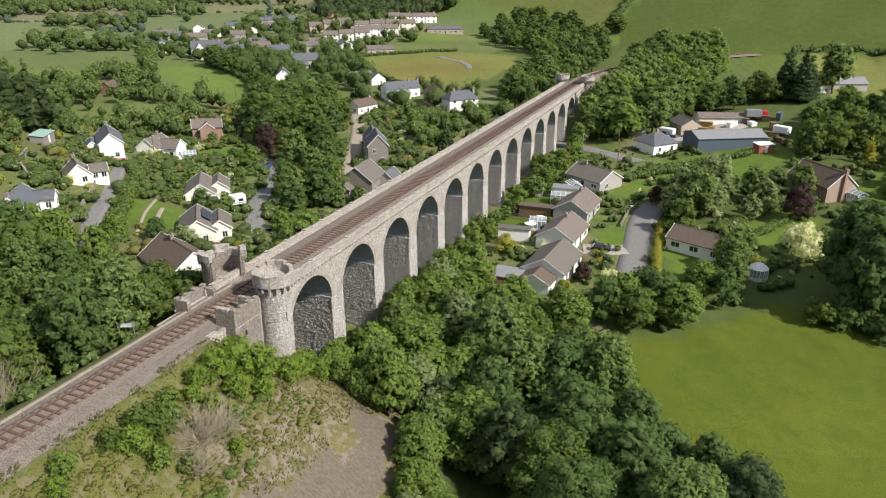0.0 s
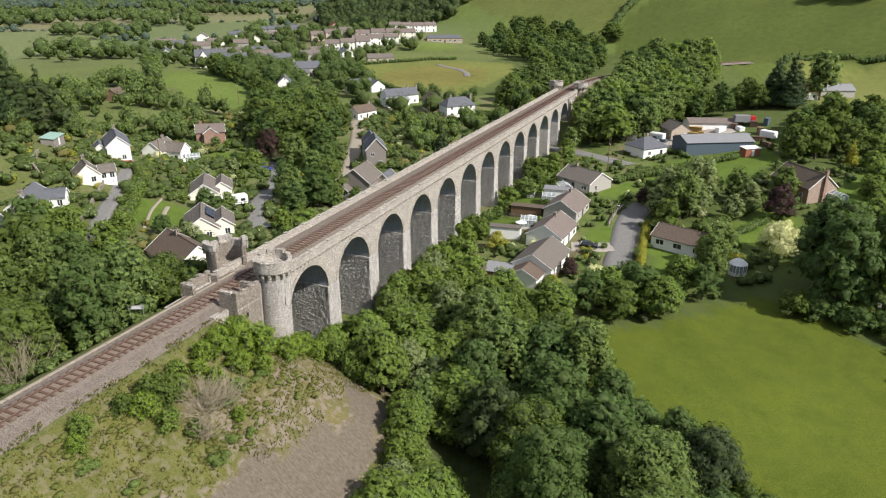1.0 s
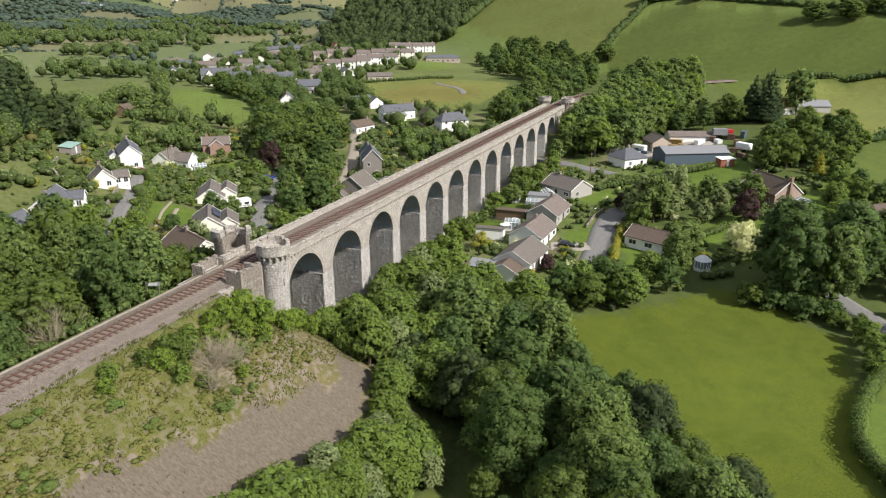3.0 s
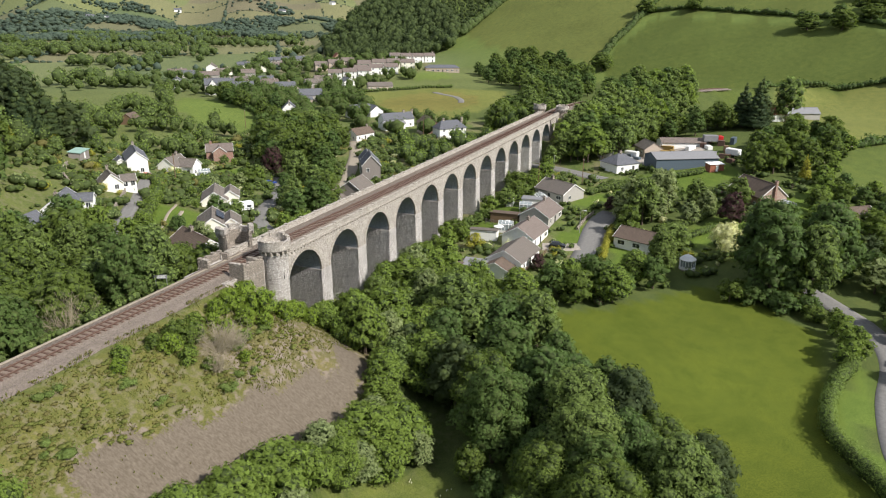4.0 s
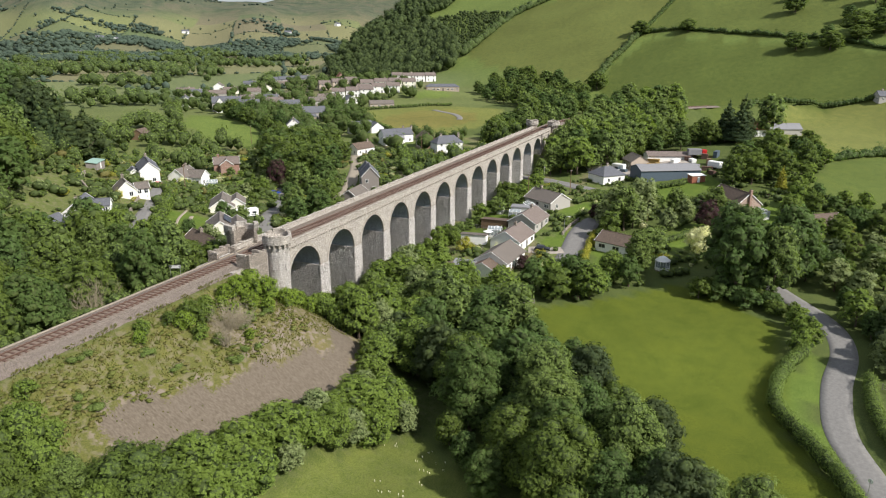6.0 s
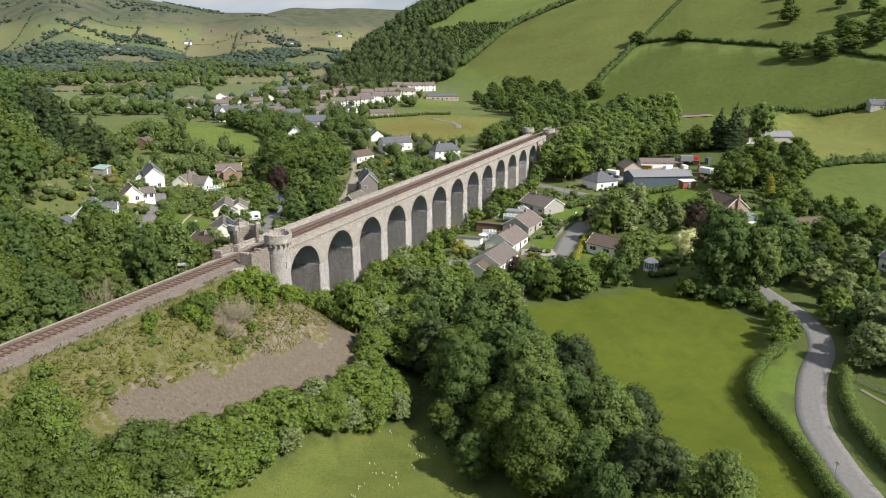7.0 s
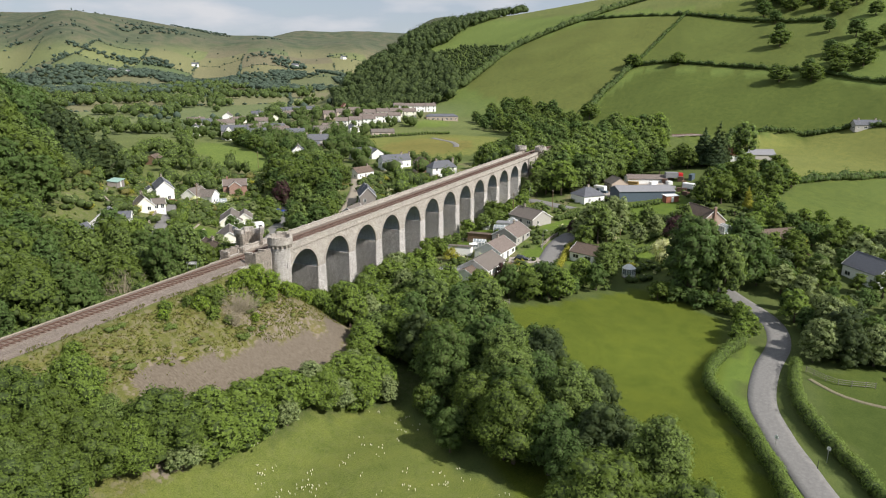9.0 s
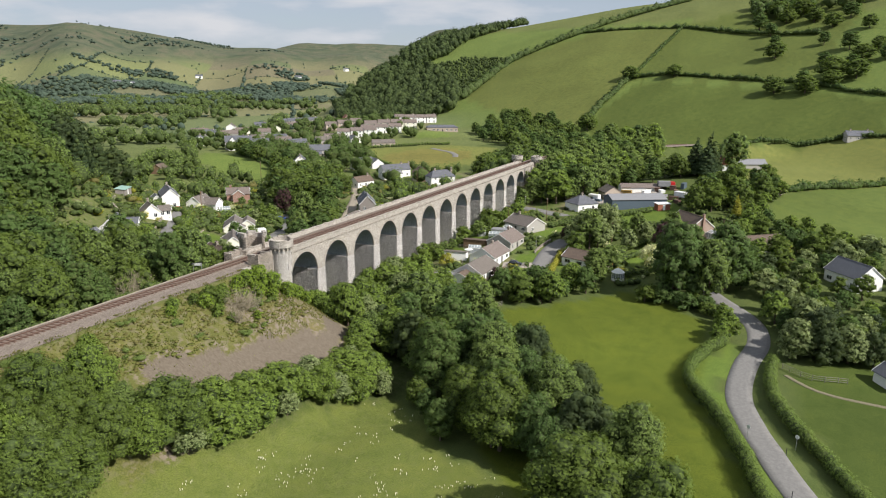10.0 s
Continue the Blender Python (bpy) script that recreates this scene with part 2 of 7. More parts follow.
LEAF_HEDGE = leaf_material("hedge_leaves", (0.13, 0.185, 0.045), 0.35, 0.2, gaps=0.44, fine=9.0)
# crown cores: the shade between leaf sprays is put into this darker green
LEAF_CORE_SHADE = leaf_material("inner_leaves_painted_shade", (0.05, 0.072, 0.024), 0.3, 0.0, gaps=0)
# distance haze is mixed into this leaf green as a bluish grey
LEAF_FAR_HAZE = leaf_material("far_leaves_painted_haze", (0.058, 0.085, 0.066), 0.3, 0.1, gaps=0)
LEAF_DEEP = leaf_material("deep_green_leaves", (0.05, 0.073, 0.034), 0.35, 0.25, gaps=0.46)
LEAF_LIME = leaf_material("lime_green_leaves", (0.215, 0.3, 0.048), 0.35, 0.4)
GRASS_TUFT = leaf_material("dry_grass_tufts", (0.2, 0.182, 0.07), 0.25, 0.4, gaps=0)
GRASS_GREEN = leaf_material("green_grass_tufts", (0.165, 0.185, 0.052), 0.3, 0.4, gaps=0)


# the far fields: length, width and turn of their pattern
FIELD_LONG, FIELD_WIDE, FIELD_TURN = 210.0, 120.0, -0.62


def land_material():
    """Grass and soil. The sheet's own colours say what grows where."""
    q = Nodes("land", 0.97, 0.1)
    a = q.n.new("ShaderNodeVertexColor")
    a.layer_name = "cover"
    k = q.n.new("ShaderNodeVertexColor")
    k.layer_name = "kind"
    ks = q.n.new("ShaderNodeSeparateColor")
    q.l.new(k.outputs["Color"], ks.inputs[0])
    c = a.outputs["Color"]
    # far patchwork of fields and moor, their colours greyed to stand in for haze
    v = q.n.new("ShaderNodeTexBrick")
    for s, w in (("Color1", (0, 0, 0, 1)), ("Color2", (1, 1, 1, 1)), ("Scale", 1.0), ("Mortar Size", 0.0), ("Brick Width", FIELD_LONG), ("Row Height", FIELD_WIDE)):
        v.inputs[s].default_value = w
    turn = q.n.new("ShaderNodeMapping")
    turn.inputs["Rotation"].default_value = (0, 0, FIELD_TURN)
    q.l.new(q.geo.outputs["Position"], turn.inputs[0])
    q.l.new(turn.outputs[0], v.inputs["Vector"])
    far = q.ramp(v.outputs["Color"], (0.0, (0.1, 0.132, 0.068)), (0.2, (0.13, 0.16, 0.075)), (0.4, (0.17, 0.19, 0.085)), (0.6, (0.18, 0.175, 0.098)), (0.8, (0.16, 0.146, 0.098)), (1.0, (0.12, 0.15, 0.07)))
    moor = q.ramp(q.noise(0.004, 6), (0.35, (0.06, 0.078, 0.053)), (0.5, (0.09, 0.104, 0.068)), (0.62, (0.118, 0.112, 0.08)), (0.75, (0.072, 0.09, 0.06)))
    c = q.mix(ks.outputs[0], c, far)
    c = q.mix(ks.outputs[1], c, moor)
    # sward: broad patches, streaks of mowing, tufts
    patch = q.ramp(q.noise(0.055, 6), (0.3, (0.84, 0.88, 0.84)), (0.5, (1, 1, 1)), (0.72, (1.14, 1.09, 1.02)))
    c = q.mix(1.0, c, patch, "MULTIPLY")
    tuft = q.ramp(q.noise(1.1, 7, rough=0.7), (0.38, (0.7, 0.74, 0.66)), (0.5, (1, 1, 1)), (0.62, (1.26, 1.2, 1.12)))
    c = q.mix(1.0, c, tuft, "MULTIPLY")
    blade = q.ramp(q.noise(4.5, 4, rough=0.75), (0.38, (0.72, 0.76, 0.68)), (0.5, (1, 1, 1)), (0.62, (1.26, 1.2, 1.15)))
    c = q.mix(1.0, c, blade, "MULTIPLY")
    # bare soil shows through rough ground
    soil = q.ramp(q.noise(0.22, 7), (0.48, (0, 0, 0)), (0.6, (1, 1, 1)))
    c = q.mix(q.math("MULTIPLY", soil, q.math("MINIMUM", ks.outputs[2], 1.0)), c, (0.2, 0.165, 0.13))
    # slipped face of bare earth with a ragged edge and run-off streaks
    ragged = q.math("ADD", ks.outputs[2], q.math("MULTIPLY", q.math("SUBTRACT", q.noise(0.5, 8, rough=0.72), 0.5), 3.4))
    earth = q.ramp(q.noise((0.9, 0.25, 0.6), 6), (0.3, (0.105, 0.086, 0.064)), (0.5, (0.142, 0.117, 0.089)), (0.7, (0.175, 0.147, 0.114)))
    earth = q.mix(1.0, earth, q.ramp(q.noise(4.0, 5, rough=0.7), (0.3, (0.7, 0.7, 0.7)), (0.6, (1.1, 1.1, 1.1))), "MULTIPLY")
    c = q.mix(q.ramp(q.math("MULTIPLY", ragged, 0.5), (0.66, (0, 0, 0)), (0.78, (1, 1, 1))), c, earth)
    q.colour(c).bump(q.noise(1.6, 7, rough=0.7), 0.3, 0.06)
    return q.m


LAND = land_material()


# ---------------------------------------------------------------- mesh helpers
def empty(name, m, label, category, group="", kind=""):
    ob = new(name)
    ob.matrix_world = m
    ob.empty_display_size = 0.2
    return tagged(ob, label, category, group, kind)


def part(name, bm, material, parent=None, label=""):
    """One bmesh as one mesh object under a thing or a part."""
    me = bpy.data.meshes.new(name)
    bm.to_mesh(me)
    bm.free()
    me.materials.append(material)
    return share(name, me, parent, label)


def share(name, me, parent=None, label="", m=None):
    ob = new(name, me)
    if parent is not None:
        ob.parent = parent
    if m is not None:
        ob.matrix_local = m
    return tagged(ob, label)


def mesh_of(name, verts, faces, *mats):
    me = bpy.data.meshes.new(name)
    me.from_pydata(verts, [], faces)
    for m in mats:
        me.materials.append(m)
    return me


def box(bm, x0, x1, y0, y1, z0, z1, m=None):
    v = [bm.verts.new((x, y, z)) for z in (z0, z1) for x, y in ((x0, y0), (x1, y0), (x1, y1), (x0, y1))]
    if m is not None:
        for q in v:
            q.co = m @ q.co
    for f in ((3, 2, 1, 0), (4, 5, 6, 7), (0, 1, 5, 4), (1, 2, 6, 5), (2, 3, 7, 6), (3, 0, 4, 7)):
        bm.faces.new([v[i] for i in f])
    return bm


def boxes(*dims, bevel=0.0):
    bm = bmesh.new()
    for d in dims:
        box(bm, *d)
    if bevel:
        bmesh.ops.bevel(bm, geom=bm.edges[:], offset=bevel, segments=1, affect="EDGES")
    return bm


def tube(bm, path, r0, r1, sides=6):
    """A tapered round tube along points."""
    n, rings = len(path), []
    for i, p in enumerate(path):
        d = (Vector(path[min(i + 1, n - 1)]) - Vector(path[max(i - 1, 0)])).normalized()
        a = d.orthogonal().normalized()
        b = d.cross(a)
        r = r0 + (r1 - r0) * i / (n - 1)
        rings.append([bm.verts.new(Vector(p) + (a * math.cos(t) + b * math.sin(t)) * r) for t in (k * 2 * math.pi / sides for k in range(sides))])
    for q, w in zip(rings, rings[1:]):
        for k in range(sides):
            bm.faces.new((q[k], q[(k + 1) % sides], w[(k + 1) % sides], w[k]))
    bm.faces.new(rings[0][::-1])
    bm.faces.new(rings[-1])
    return bm


def lathe(bm, profile, sides=24, centre=(0, 0)):
    """Revolve (radius, z) pairs about an upright axis."""
    rings = [[bm.verts.new((centre[0] + r * math.cos(k * 2 * math.pi / sides), centre[1] + r * math.sin(k * 2 * math.pi / sides), z)) for k in range(sides)] for r, z in profile]
    for q, w in zip(rings, rings[1:]):
        for k in range(sides):
            bm.faces.new((q[k], q[(k + 1) % sides], w[(k + 1) % sides], w[k]))
    return rings


# ---------------------------------------------------------------- the land
def clamp(v, a, b):
    return a if v < a else b if v > b else v


def smooth(a, b, v):
    t = clamp((v - a) / (b - a), 0.0, 1.0)
    return t * t * (3 - 2 * t)


def soft_min(a, b, k):
    h = clamp(0.5 + 0.5 * (b - a) / k, 0.0, 1.0)
    return b * (1 - h) + a * h - k * h * (1 - h)


def soft_max(a, b, k):
    return -soft_min(-a, -b, k)


def bend(x):
    """How far the line has swung aside beyond the viaduct."""
    return -0.0035 * max(x - 190.0, 0.0) ** 2


def ground(x, y):
    """Height of the land: valley floor, wooded bank, village slope, big hill, far range, railway embankment."""
    z = 1.2 + 0.024 * clamp(x, -30.0, 330.0) + 0.008 * clamp(x - 330.0, 0.0, 900.0)
    z += 1.9 * smooth(50, 120, x) * smooth(15, -20, y)
    z += 1.6 * math.sin(x * 0.021 + 1.0) * math.sin(y * 0.017) * smooth(120, 400, abs(x) + abs(y))
    # bench under the farm beside the hill foot
    z += 8.0 * math.exp(-((x - 232) / 70) ** 2 - ((y + 78) / 45) ** 2)
    # bank behind the village houses, west of the line
    bank = 3.5 + 0.17 * (y - 5.0) + 0.10 * max(y - 70.0, 0.0)
    bank = soft_min(bank, 40.0, 14.0) * (1 - smooth(10.0, 120.0, x - 0.12 * (y - 60)))
    # steep hanging wood above the cottages
    rise = 0.78 * (y - 82.0) - 0.63 * (x - 18.0)
    bank += soft_min(0.42 * max(rise, 0.0), 13.0, 8.0) * smooth(48.0, 84.0, y) * (1 - smooth(60.0, 130.0, x))
    if y > 0:
        z = z * (1 - smooth(0, 14, y)) + smooth(0, 14, y) * soft_max(z, bank, 3.0)
    # big pasture hill and its wooded spur
    u = x - (388 + 0.4 * y) + 7 * math.sin(y * 0.02)
    w = 318 + 0.62 * (x - 480) - 0.17 * max(x - 600.0, 0.0) - y
    hill = soft_min(soft_min(0.35 * u, 0.75 * w, 20.0), 150.0 - 0.10 * clamp(y, -500.0, 500.0), 60.0)
    z += soft_max(hill, 0.0, 10.0)
    # village knoll
    z += 9.0 * math.exp(-((x - 430) / 60) ** 2 - ((y - 205) / 70) ** 2)
    # far range across the valley
    ax, ay = x + 123, y + 90
    far = ax * 0.70 + ay * 0.714
    if far > 1100:
        side = (ay * 0.70 - ax * 0.714) / far
        crest = 52 + 2900 * (0.0375 + 0.029 * smooth(-0.30, 0.15, side)) + 7 * math.sin(side * 17 + 0.6) + 4 * math.sin(side * 41 + 1)
        z += (crest - 30) * smooth(1450, 3050, far + 110 * math.sin(side * 23) + 60 * math.sin(side * 57 + x * 0.002))
        z += 13 * smooth(1300, 1900, far) * (1 - smooth(2300, 3000, far)) * math.sin(x * 0.011 + 0.6) * math.sin(y * 0.009)
        # a flat-topped moor behind the end of the range
        z += 82 * smooth(3300, 3900, far) * smooth(-0.12, -0.2, side)
    # railway embankment, ending in a cone before the first arch
    dy = abs(y - 3.8 - bend(x)) - 4.0
    end = 1.2 * max(x + 16.0, 0.0)
    d = math.hypot(max(dy, 0.0), end)
    top = 20.05 - 0.64 * d
    z = soft_max(z, top, 1.6) if d > 0 else max(z, top)
    # far abutment
    end = 0.9 * max(184.0 - x, 0.0)
    if x > 120:
        d = math.hypot(max(dy, 0.0), end)
        top = 20.05 - 0.55 * d
        z = soft_max(z, top, 1.6) if d > 0 else max(z, top)
    return z


def inside(p, poly):
    x, y = p
    hit, j = False, len(poly) - 1
    for i in range(len(poly)):
        (ax, ay), (bx, by) = poly[i], poly[j]
        if (ay > y) != (by > y) and x < (bx - ax) * (y - ay) / (by - ay) + ax:
            hit = not hit
        j = i
    return hit


EAST_FIELD = ((30, -30), (35, -38), (41, -47), (52, -57), (60, -62), (55, -72), (46, -82), (30, -85.5), (14, -82.5), (7, -82.7), (0, -85.8), (-9, -90), (-30, -96.5), (-70, -112), (-80, -100), (-36, -60), (-10, -44), (10, -34))
VERGE = ((33, -88.5), (24, -85.5), (14, -83), (7, -83.2), (0.5, -86.2), (-8.5, -90.2), (-17.5, -93.2), (-28, -96), (-60, -112), (-60, -117), (-21, -97.2), (-10, -93.4), (-3, -91), (7, -88.6), (20, -89), (33, -91))
LOW_FIELD = ((-100, -14), (-68, -20), (-57, -21.5), (-45, -24), (-27, -27.5), (-18, -35), (-31, -48), (-36, -60), (-70, -95), (-130, -95))
LANE_FIELD = ((22, -99.5), (6, -101), (-10, -104), (-24, -111), (-60, -140), (40, -180), (70, -120), (30, -108))
VILLAGE_FIELD = ((172, 140), (180, 137), (215, 170), (248, 220), (252, 252), (215, 225), (178, 175))
UPPER_FIELD = ((199, 290), (190, 238), (165, 236), (160, 262))
PLAYING_FIELD = ((236, 96), (246, 66), (303, 60), (345, 76), (342, 118), (296, 156), (262, 126))
SCHOOL_FIELD = ((372, 148), (398, 128), (418, 148), (392, 176))
FOOT_FIELD = ((120, -126), (158, -94), (194, -104), (232, -128), (268, -152), (240, -220), (120, -180))
FARM_FIELD = ((208, -86), (240, -76), (350, -82), (370, -128), (364, -165), (265, -150), (232, -126), (196, -102))
HILL_A = ((425, 28), (465, 27), (518, 6), (458, -112), (418, -165), (366, -162), (370, -128), (350, -80), (300, -60), (330, -10), (395, 20))
HILL_B = ((465, 32), (530, 17), (665, -12), (690, 78), (640, 160), (545, 186), (470, 110), (434, 36))
HILL_C = ((530, 15), (463, -120), (640, -170), (720, -120), (665, -12))
GARDEN_LAWNS = (((75, -2.3), (87, 0), (97, -1), (103, -2), (96, -5), (84, -5)), ((107, -6.5), (111, -3.5), (122, -4.5), (122.5, -8), (114, -10)), ((72.7, -31.5), (75, -25), (81, -25.8), (81.5, -31.3)), ((124, -47), (135, -31.4), (146, -41), (155, -56), (137, -57)), ((104, -22.5), (116, -25.5), (120, -31), (108, -33), (103, -28)), ((62, -43), (74, -40.5), (84, -41), (80, -44), (66, -49)), ((24, 56), (31, 50), (42, 52), (40, 66), (34, 64)), ((70, 70), (82, 74), (88, 84), (74, 82)), ((96, 86), (112, 92), (108, 104), (94, 98)), ((70, -4), (78, -14), (104, -12), (104, -2)), ((74, -27), (86, -27.5), (86, -33), (75, -32.5)), ((124, -32), (162, -62), (150, -70), (112, -44)), ((86, -52), (112, -66), (104, -74), (82, -60)), ((76, -41), (84, -50), (66, -53), (62, -44)), ((116, -76), (150, -90), (140, -98), (108, -86)))


def slip_edge(x):
    """How far below the track the bare slipped earth begins."""
    return 7.6 + 0.25 * clamp(x + 50.0, 0.0, 36.0)


def cover(x, y, z):
    """Colour of the ground cover, and how much of it is far patchwork, moor and bare soil."""
    p, soil = (x, y), 0.0
    c = (0.085, 0.11, 0.036) if x < 120 or y < 90 else (0.125, 0.15, 0.055)
    n = noise.noise((x * 0.03, y * 0.03, 2.0))
    if -140 < x < 5 and -34 < y < 0.5:
        # rough bank of the embankment with a slipped face of bare earth
        c, soil = (0.112, 0.114, 0.036), 0.4
        wob = 1.6 * noise.noise((x * 0.25, y * 0.25, 5.0))
        d = math.hypot(1.2 * max(x + 16.0, 0.0), max(0.0, -0.2 - y))
        if -50 - 0.8 * (d - 7) + wob < x < -7 + 0.5 * wob and d > slip_edge(x) + wob and d < 20.5 + wob * 0.6:
            c, soil = (0.105, 0.102, 0.036), 2.2
        elif x > -27 and d > 6 + 2 * wob:
            c, soil = (0.125, 0.112, 0.052), 1.0
        if y < -21 + wob:
            c, soil = (0.06, 0.08, 0.025), 0.1
    if x > 20 and -35 < y < 160 and x < 240:
        g = noise.noise((x * 0.11, y * 0.11, 4.0)) + 0.5 * noise.noise((x * 0.3, y * 0.3, 8.0))
        c, soil = ((0.15, 0.152, 0.07), 0.5) if g > 0.22 else ((0.118, 0.15, 0.046), 0.3) if g > -0.2 else ((0.088, 0.125, 0.034), 0.1)
    if y > 4 and x < 60:
        c, soil = (0.105, 0.125, 0.042), 0.3
    if inside(p, VERGE):
        c, soil = (0.115, 0.165, 0.036), 0.0
    elif inside(p, EAST_FIELD):
        c, soil = (0.091, 0.116, 0.017), 0.0
    elif inside(p, LOW_FIELD):
        c, soil = (0.11, 0.132, 0.034), 0.05
    elif inside(p, LANE_FIELD):
        c, soil = (0.066, 0.092, 0.022), 0.0
    elif inside(p, PLAYING_FIELD):
        c, soil = (0.155, 0.17, 0.05), 0.0
        if math.hypot((x - 285) / 1.3, y - 100) < 27:
            c = (0.17, 0.16, 0.05)
    elif inside(p, VILLAGE_FIELD) or inside(p, UPPER_FIELD) or inside(p, SCHOOL_FIELD):
        c, soil = (0.125, 0.17, 0.042), 0.0
    elif inside(p, FOOT_FIELD):
        c, soil = (0.1, 0.132, 0.035), 0.0
    elif inside(p, FARM_FIELD):
        c, soil = (0.15, 0.165, 0.05), 0.0
    elif inside(p, HILL_A):
        c, soil = (0.084, 0.11, 0.028), 0.0
    elif inside(p, HILL_B):
        c, soil = (0.112, 0.13, 0.038), 0.0
    elif inside(p, HILL_C):
        c, soil = (0.097, 0.121, 0.033), 0.0
    elif x - (388 + 0.4 * y) > 0 and y < 275 + 0.25 * (x - 480):
        c, soil = ((0.12, 0.16, 0.045) if z < 118 else (0.125, 0.145, 0.05)), 0.0
    else:
        for lawn in GARDEN_LAWNS:
            if inside(p, lawn):
                c, soil = (0.098, 0.146, 0.028), 0.0
    # distance brings in the field and moor colours that hold painted haze
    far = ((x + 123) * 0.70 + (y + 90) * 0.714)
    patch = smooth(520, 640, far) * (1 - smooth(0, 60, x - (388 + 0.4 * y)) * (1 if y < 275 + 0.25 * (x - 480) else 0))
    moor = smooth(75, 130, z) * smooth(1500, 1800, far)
    k = 1 + 0.18 * n
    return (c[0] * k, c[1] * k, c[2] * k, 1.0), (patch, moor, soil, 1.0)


def build_land():
    n, a, b = 340, 73.0, 4.9
    us = np.linspace(-1, 1, n)
    # the fine part of the sheet lies about the viaduct
    xs = 35 + a * np.sinh(b * us)
    ys = 0 + a * np.sinh(b * us)
    verts, cols, kinds = [], [], []
    for y in ys:
        for x in xs:
            z = ground(x, y)
            r = math.hypot(x, y)
            z += 0.35 * noise.noise((x * 0.09, y * 0.09, 0.0)) + (2.5 * noise.noise((x * 0.008, y * 0.008, 3.0)) if r > 600 else 0.0)
            if -170 < x < 200 and -0.5 < y < 8.1 and (x < 0 or x > 172):
                z = min(z, 20.0)
            verts.append((x, y, z))
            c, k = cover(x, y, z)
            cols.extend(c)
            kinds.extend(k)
    faces = [(j * n + i, j * n + i + 1, (j + 1) * n + i + 1, (j + 1) * n + i) for j in range(n - 1) for i in range(n - 1)]
    me = mesh_of("ground", verts, faces, LAND)
    for name, data in (("cover", cols), ("kind", kinds)):
        at = me.color_attributes.new(name, "FLOAT_COLOR", "POINT")
        at.data.foreach_set("color", data)
    me.polygons.foreach_set("use_smooth", [True] * len(me.polygons))
    return tagged(new("ground", me), "green valley pasture, rough banks and far fields", "ground", kind="structure")


build_land()


def lift(x, y):
    return ground(x, y) + 0.35 * noise.noise((x * 0.09, y * 0.09, 0.0))


def resample(points, step):
    """Even points along a smooth line through the given ones."""
    out, n = [], len(points)
    for i in range(n - 1):
        p0, p1, p2, p3 = (Vector(points[clamp(i + k, 0, n - 1)]) for k in (-1, 0, 1, 2))
        m = max(2, int((p2 - p1).length / step))
        for j in range(m):
            t = j / m
            out.append(0.5 * (2 * p1 + (p2 - p0) * t + (2 * p0 - 5 * p1 + 4 * p2 - p3) * t * t + (3 * p1 - p0 - 3 * p2 + p3) * t ** 3))
    out.append(Vector(points[-1]))
    return out


def strip(name, points, width, material, label, category, rise=0.12, step=2.0):
    """A road or path laid over the land, with a small thickness."""
    line = resample(points, step)
    verts, faces = [], []
    for i, p in enumerate(line):
        d = line[min(i + 1, len(line) - 1)] - line[max(i - 1, 0)]
        s = Vector((-d.y, d.x)).normalized() * width / 2
        c = lift(p.x, p.y)
        for k in (-1, -0.5, 0, 0.5, 1):
            q = p + s * k
            verts.append((q.x, q.y, max(c, lift(q.x, q.y)) * 0.5 + c * 0.5 + rise + (0.05 if abs(k) < 1 else 0.0)))
        for k in (-1.12, 1.12):
            q = p + s * k
            verts.append((q.x, q.y, c - 0.5))
    for i in range(len(line) - 1):
        o, w = i * 7, (i + 1) * 7
        for a, b in ((5, 0), (0, 1), (1, 2), (2, 3), (3, 4), (4, 6)):
            faces.append((o + a, w + a, w + b, o + b))
    me = mesh_of(name, verts, faces, material)
    me.polygons.foreach_set("use_smooth", [True] * len(me.polygons))
    return tagged(new(name, me), label, category, kind="structure")


strip("road", ((75, -79), (66, -83), (57, -88.5), (47, -93.4), (35, -94.6), (21, -92.2), (7, -91.5), (-3.5, -93.7), (-10.5, -96), (-21, -99.6), (-45, -111), (-90, -140)), 4.6, ASPHALT, "pale worn asphalt country road between hedges", "road", 0.07)
strip("close_road", ((101, -36), (95, -34.5), (86, -34.2), (74, -35.2), (62, -36), (54, -37.5)), 6.0, ASPHALT, "grey asphalt cul-de-sac beside the bungalows", "road")
strip("hill_lane", ((14, 53), (21, 59.6), (35, 70), (48, 80.5), (58, 89), (70, 104), (85, 122)), 3.3, ASPHALT, "narrow asphalt lane between cottages", "road")
strip("house_lane", ((44, 38), (48, 43), (58, 50), (69, 55.5), (89, 66), (110, 82)), 4.4, ASPHALT, "asphalt drive beside the bungalows", "road")
strip("gravel_lane", ((90, 46), (97, 49.5), (114, 56), (140, 68), (160, 79), (180, 92), (196, 112)), 4.6, GRAVEL, "pale gravel lane to timber houses", "path")
strip("white_house_lane", ((172, 122), (178, 127), (190, 130), (203, 141), (215, 158)), 5.0, ASPHALT, "grey asphalt village lane", "road")
strip("track_path", ((318, 112), (312, 105), (306, 95), (296, 86), (286, 82)), 3.4, ASPHALT, "curved grey path on the playing field", "path")
strip("under_road", ((165, 22), (152, 0), (143, -14), (135, -27)), 5.5, ASPHALT, "asphalt road passing below the last arches", "road")
strip("field_track", ((20, -99.5), (16, -103), (13.5, -107.5), (12, -116), (10, -132)), 0.9, EARTH_PATH, "worn earth path across grass", "path", 0.05)
strip("front_drive", ((73, -33), (71, -28), (70, -24.5)), 5.0, PAVING, "pale paved driveway", "path", 0.1)
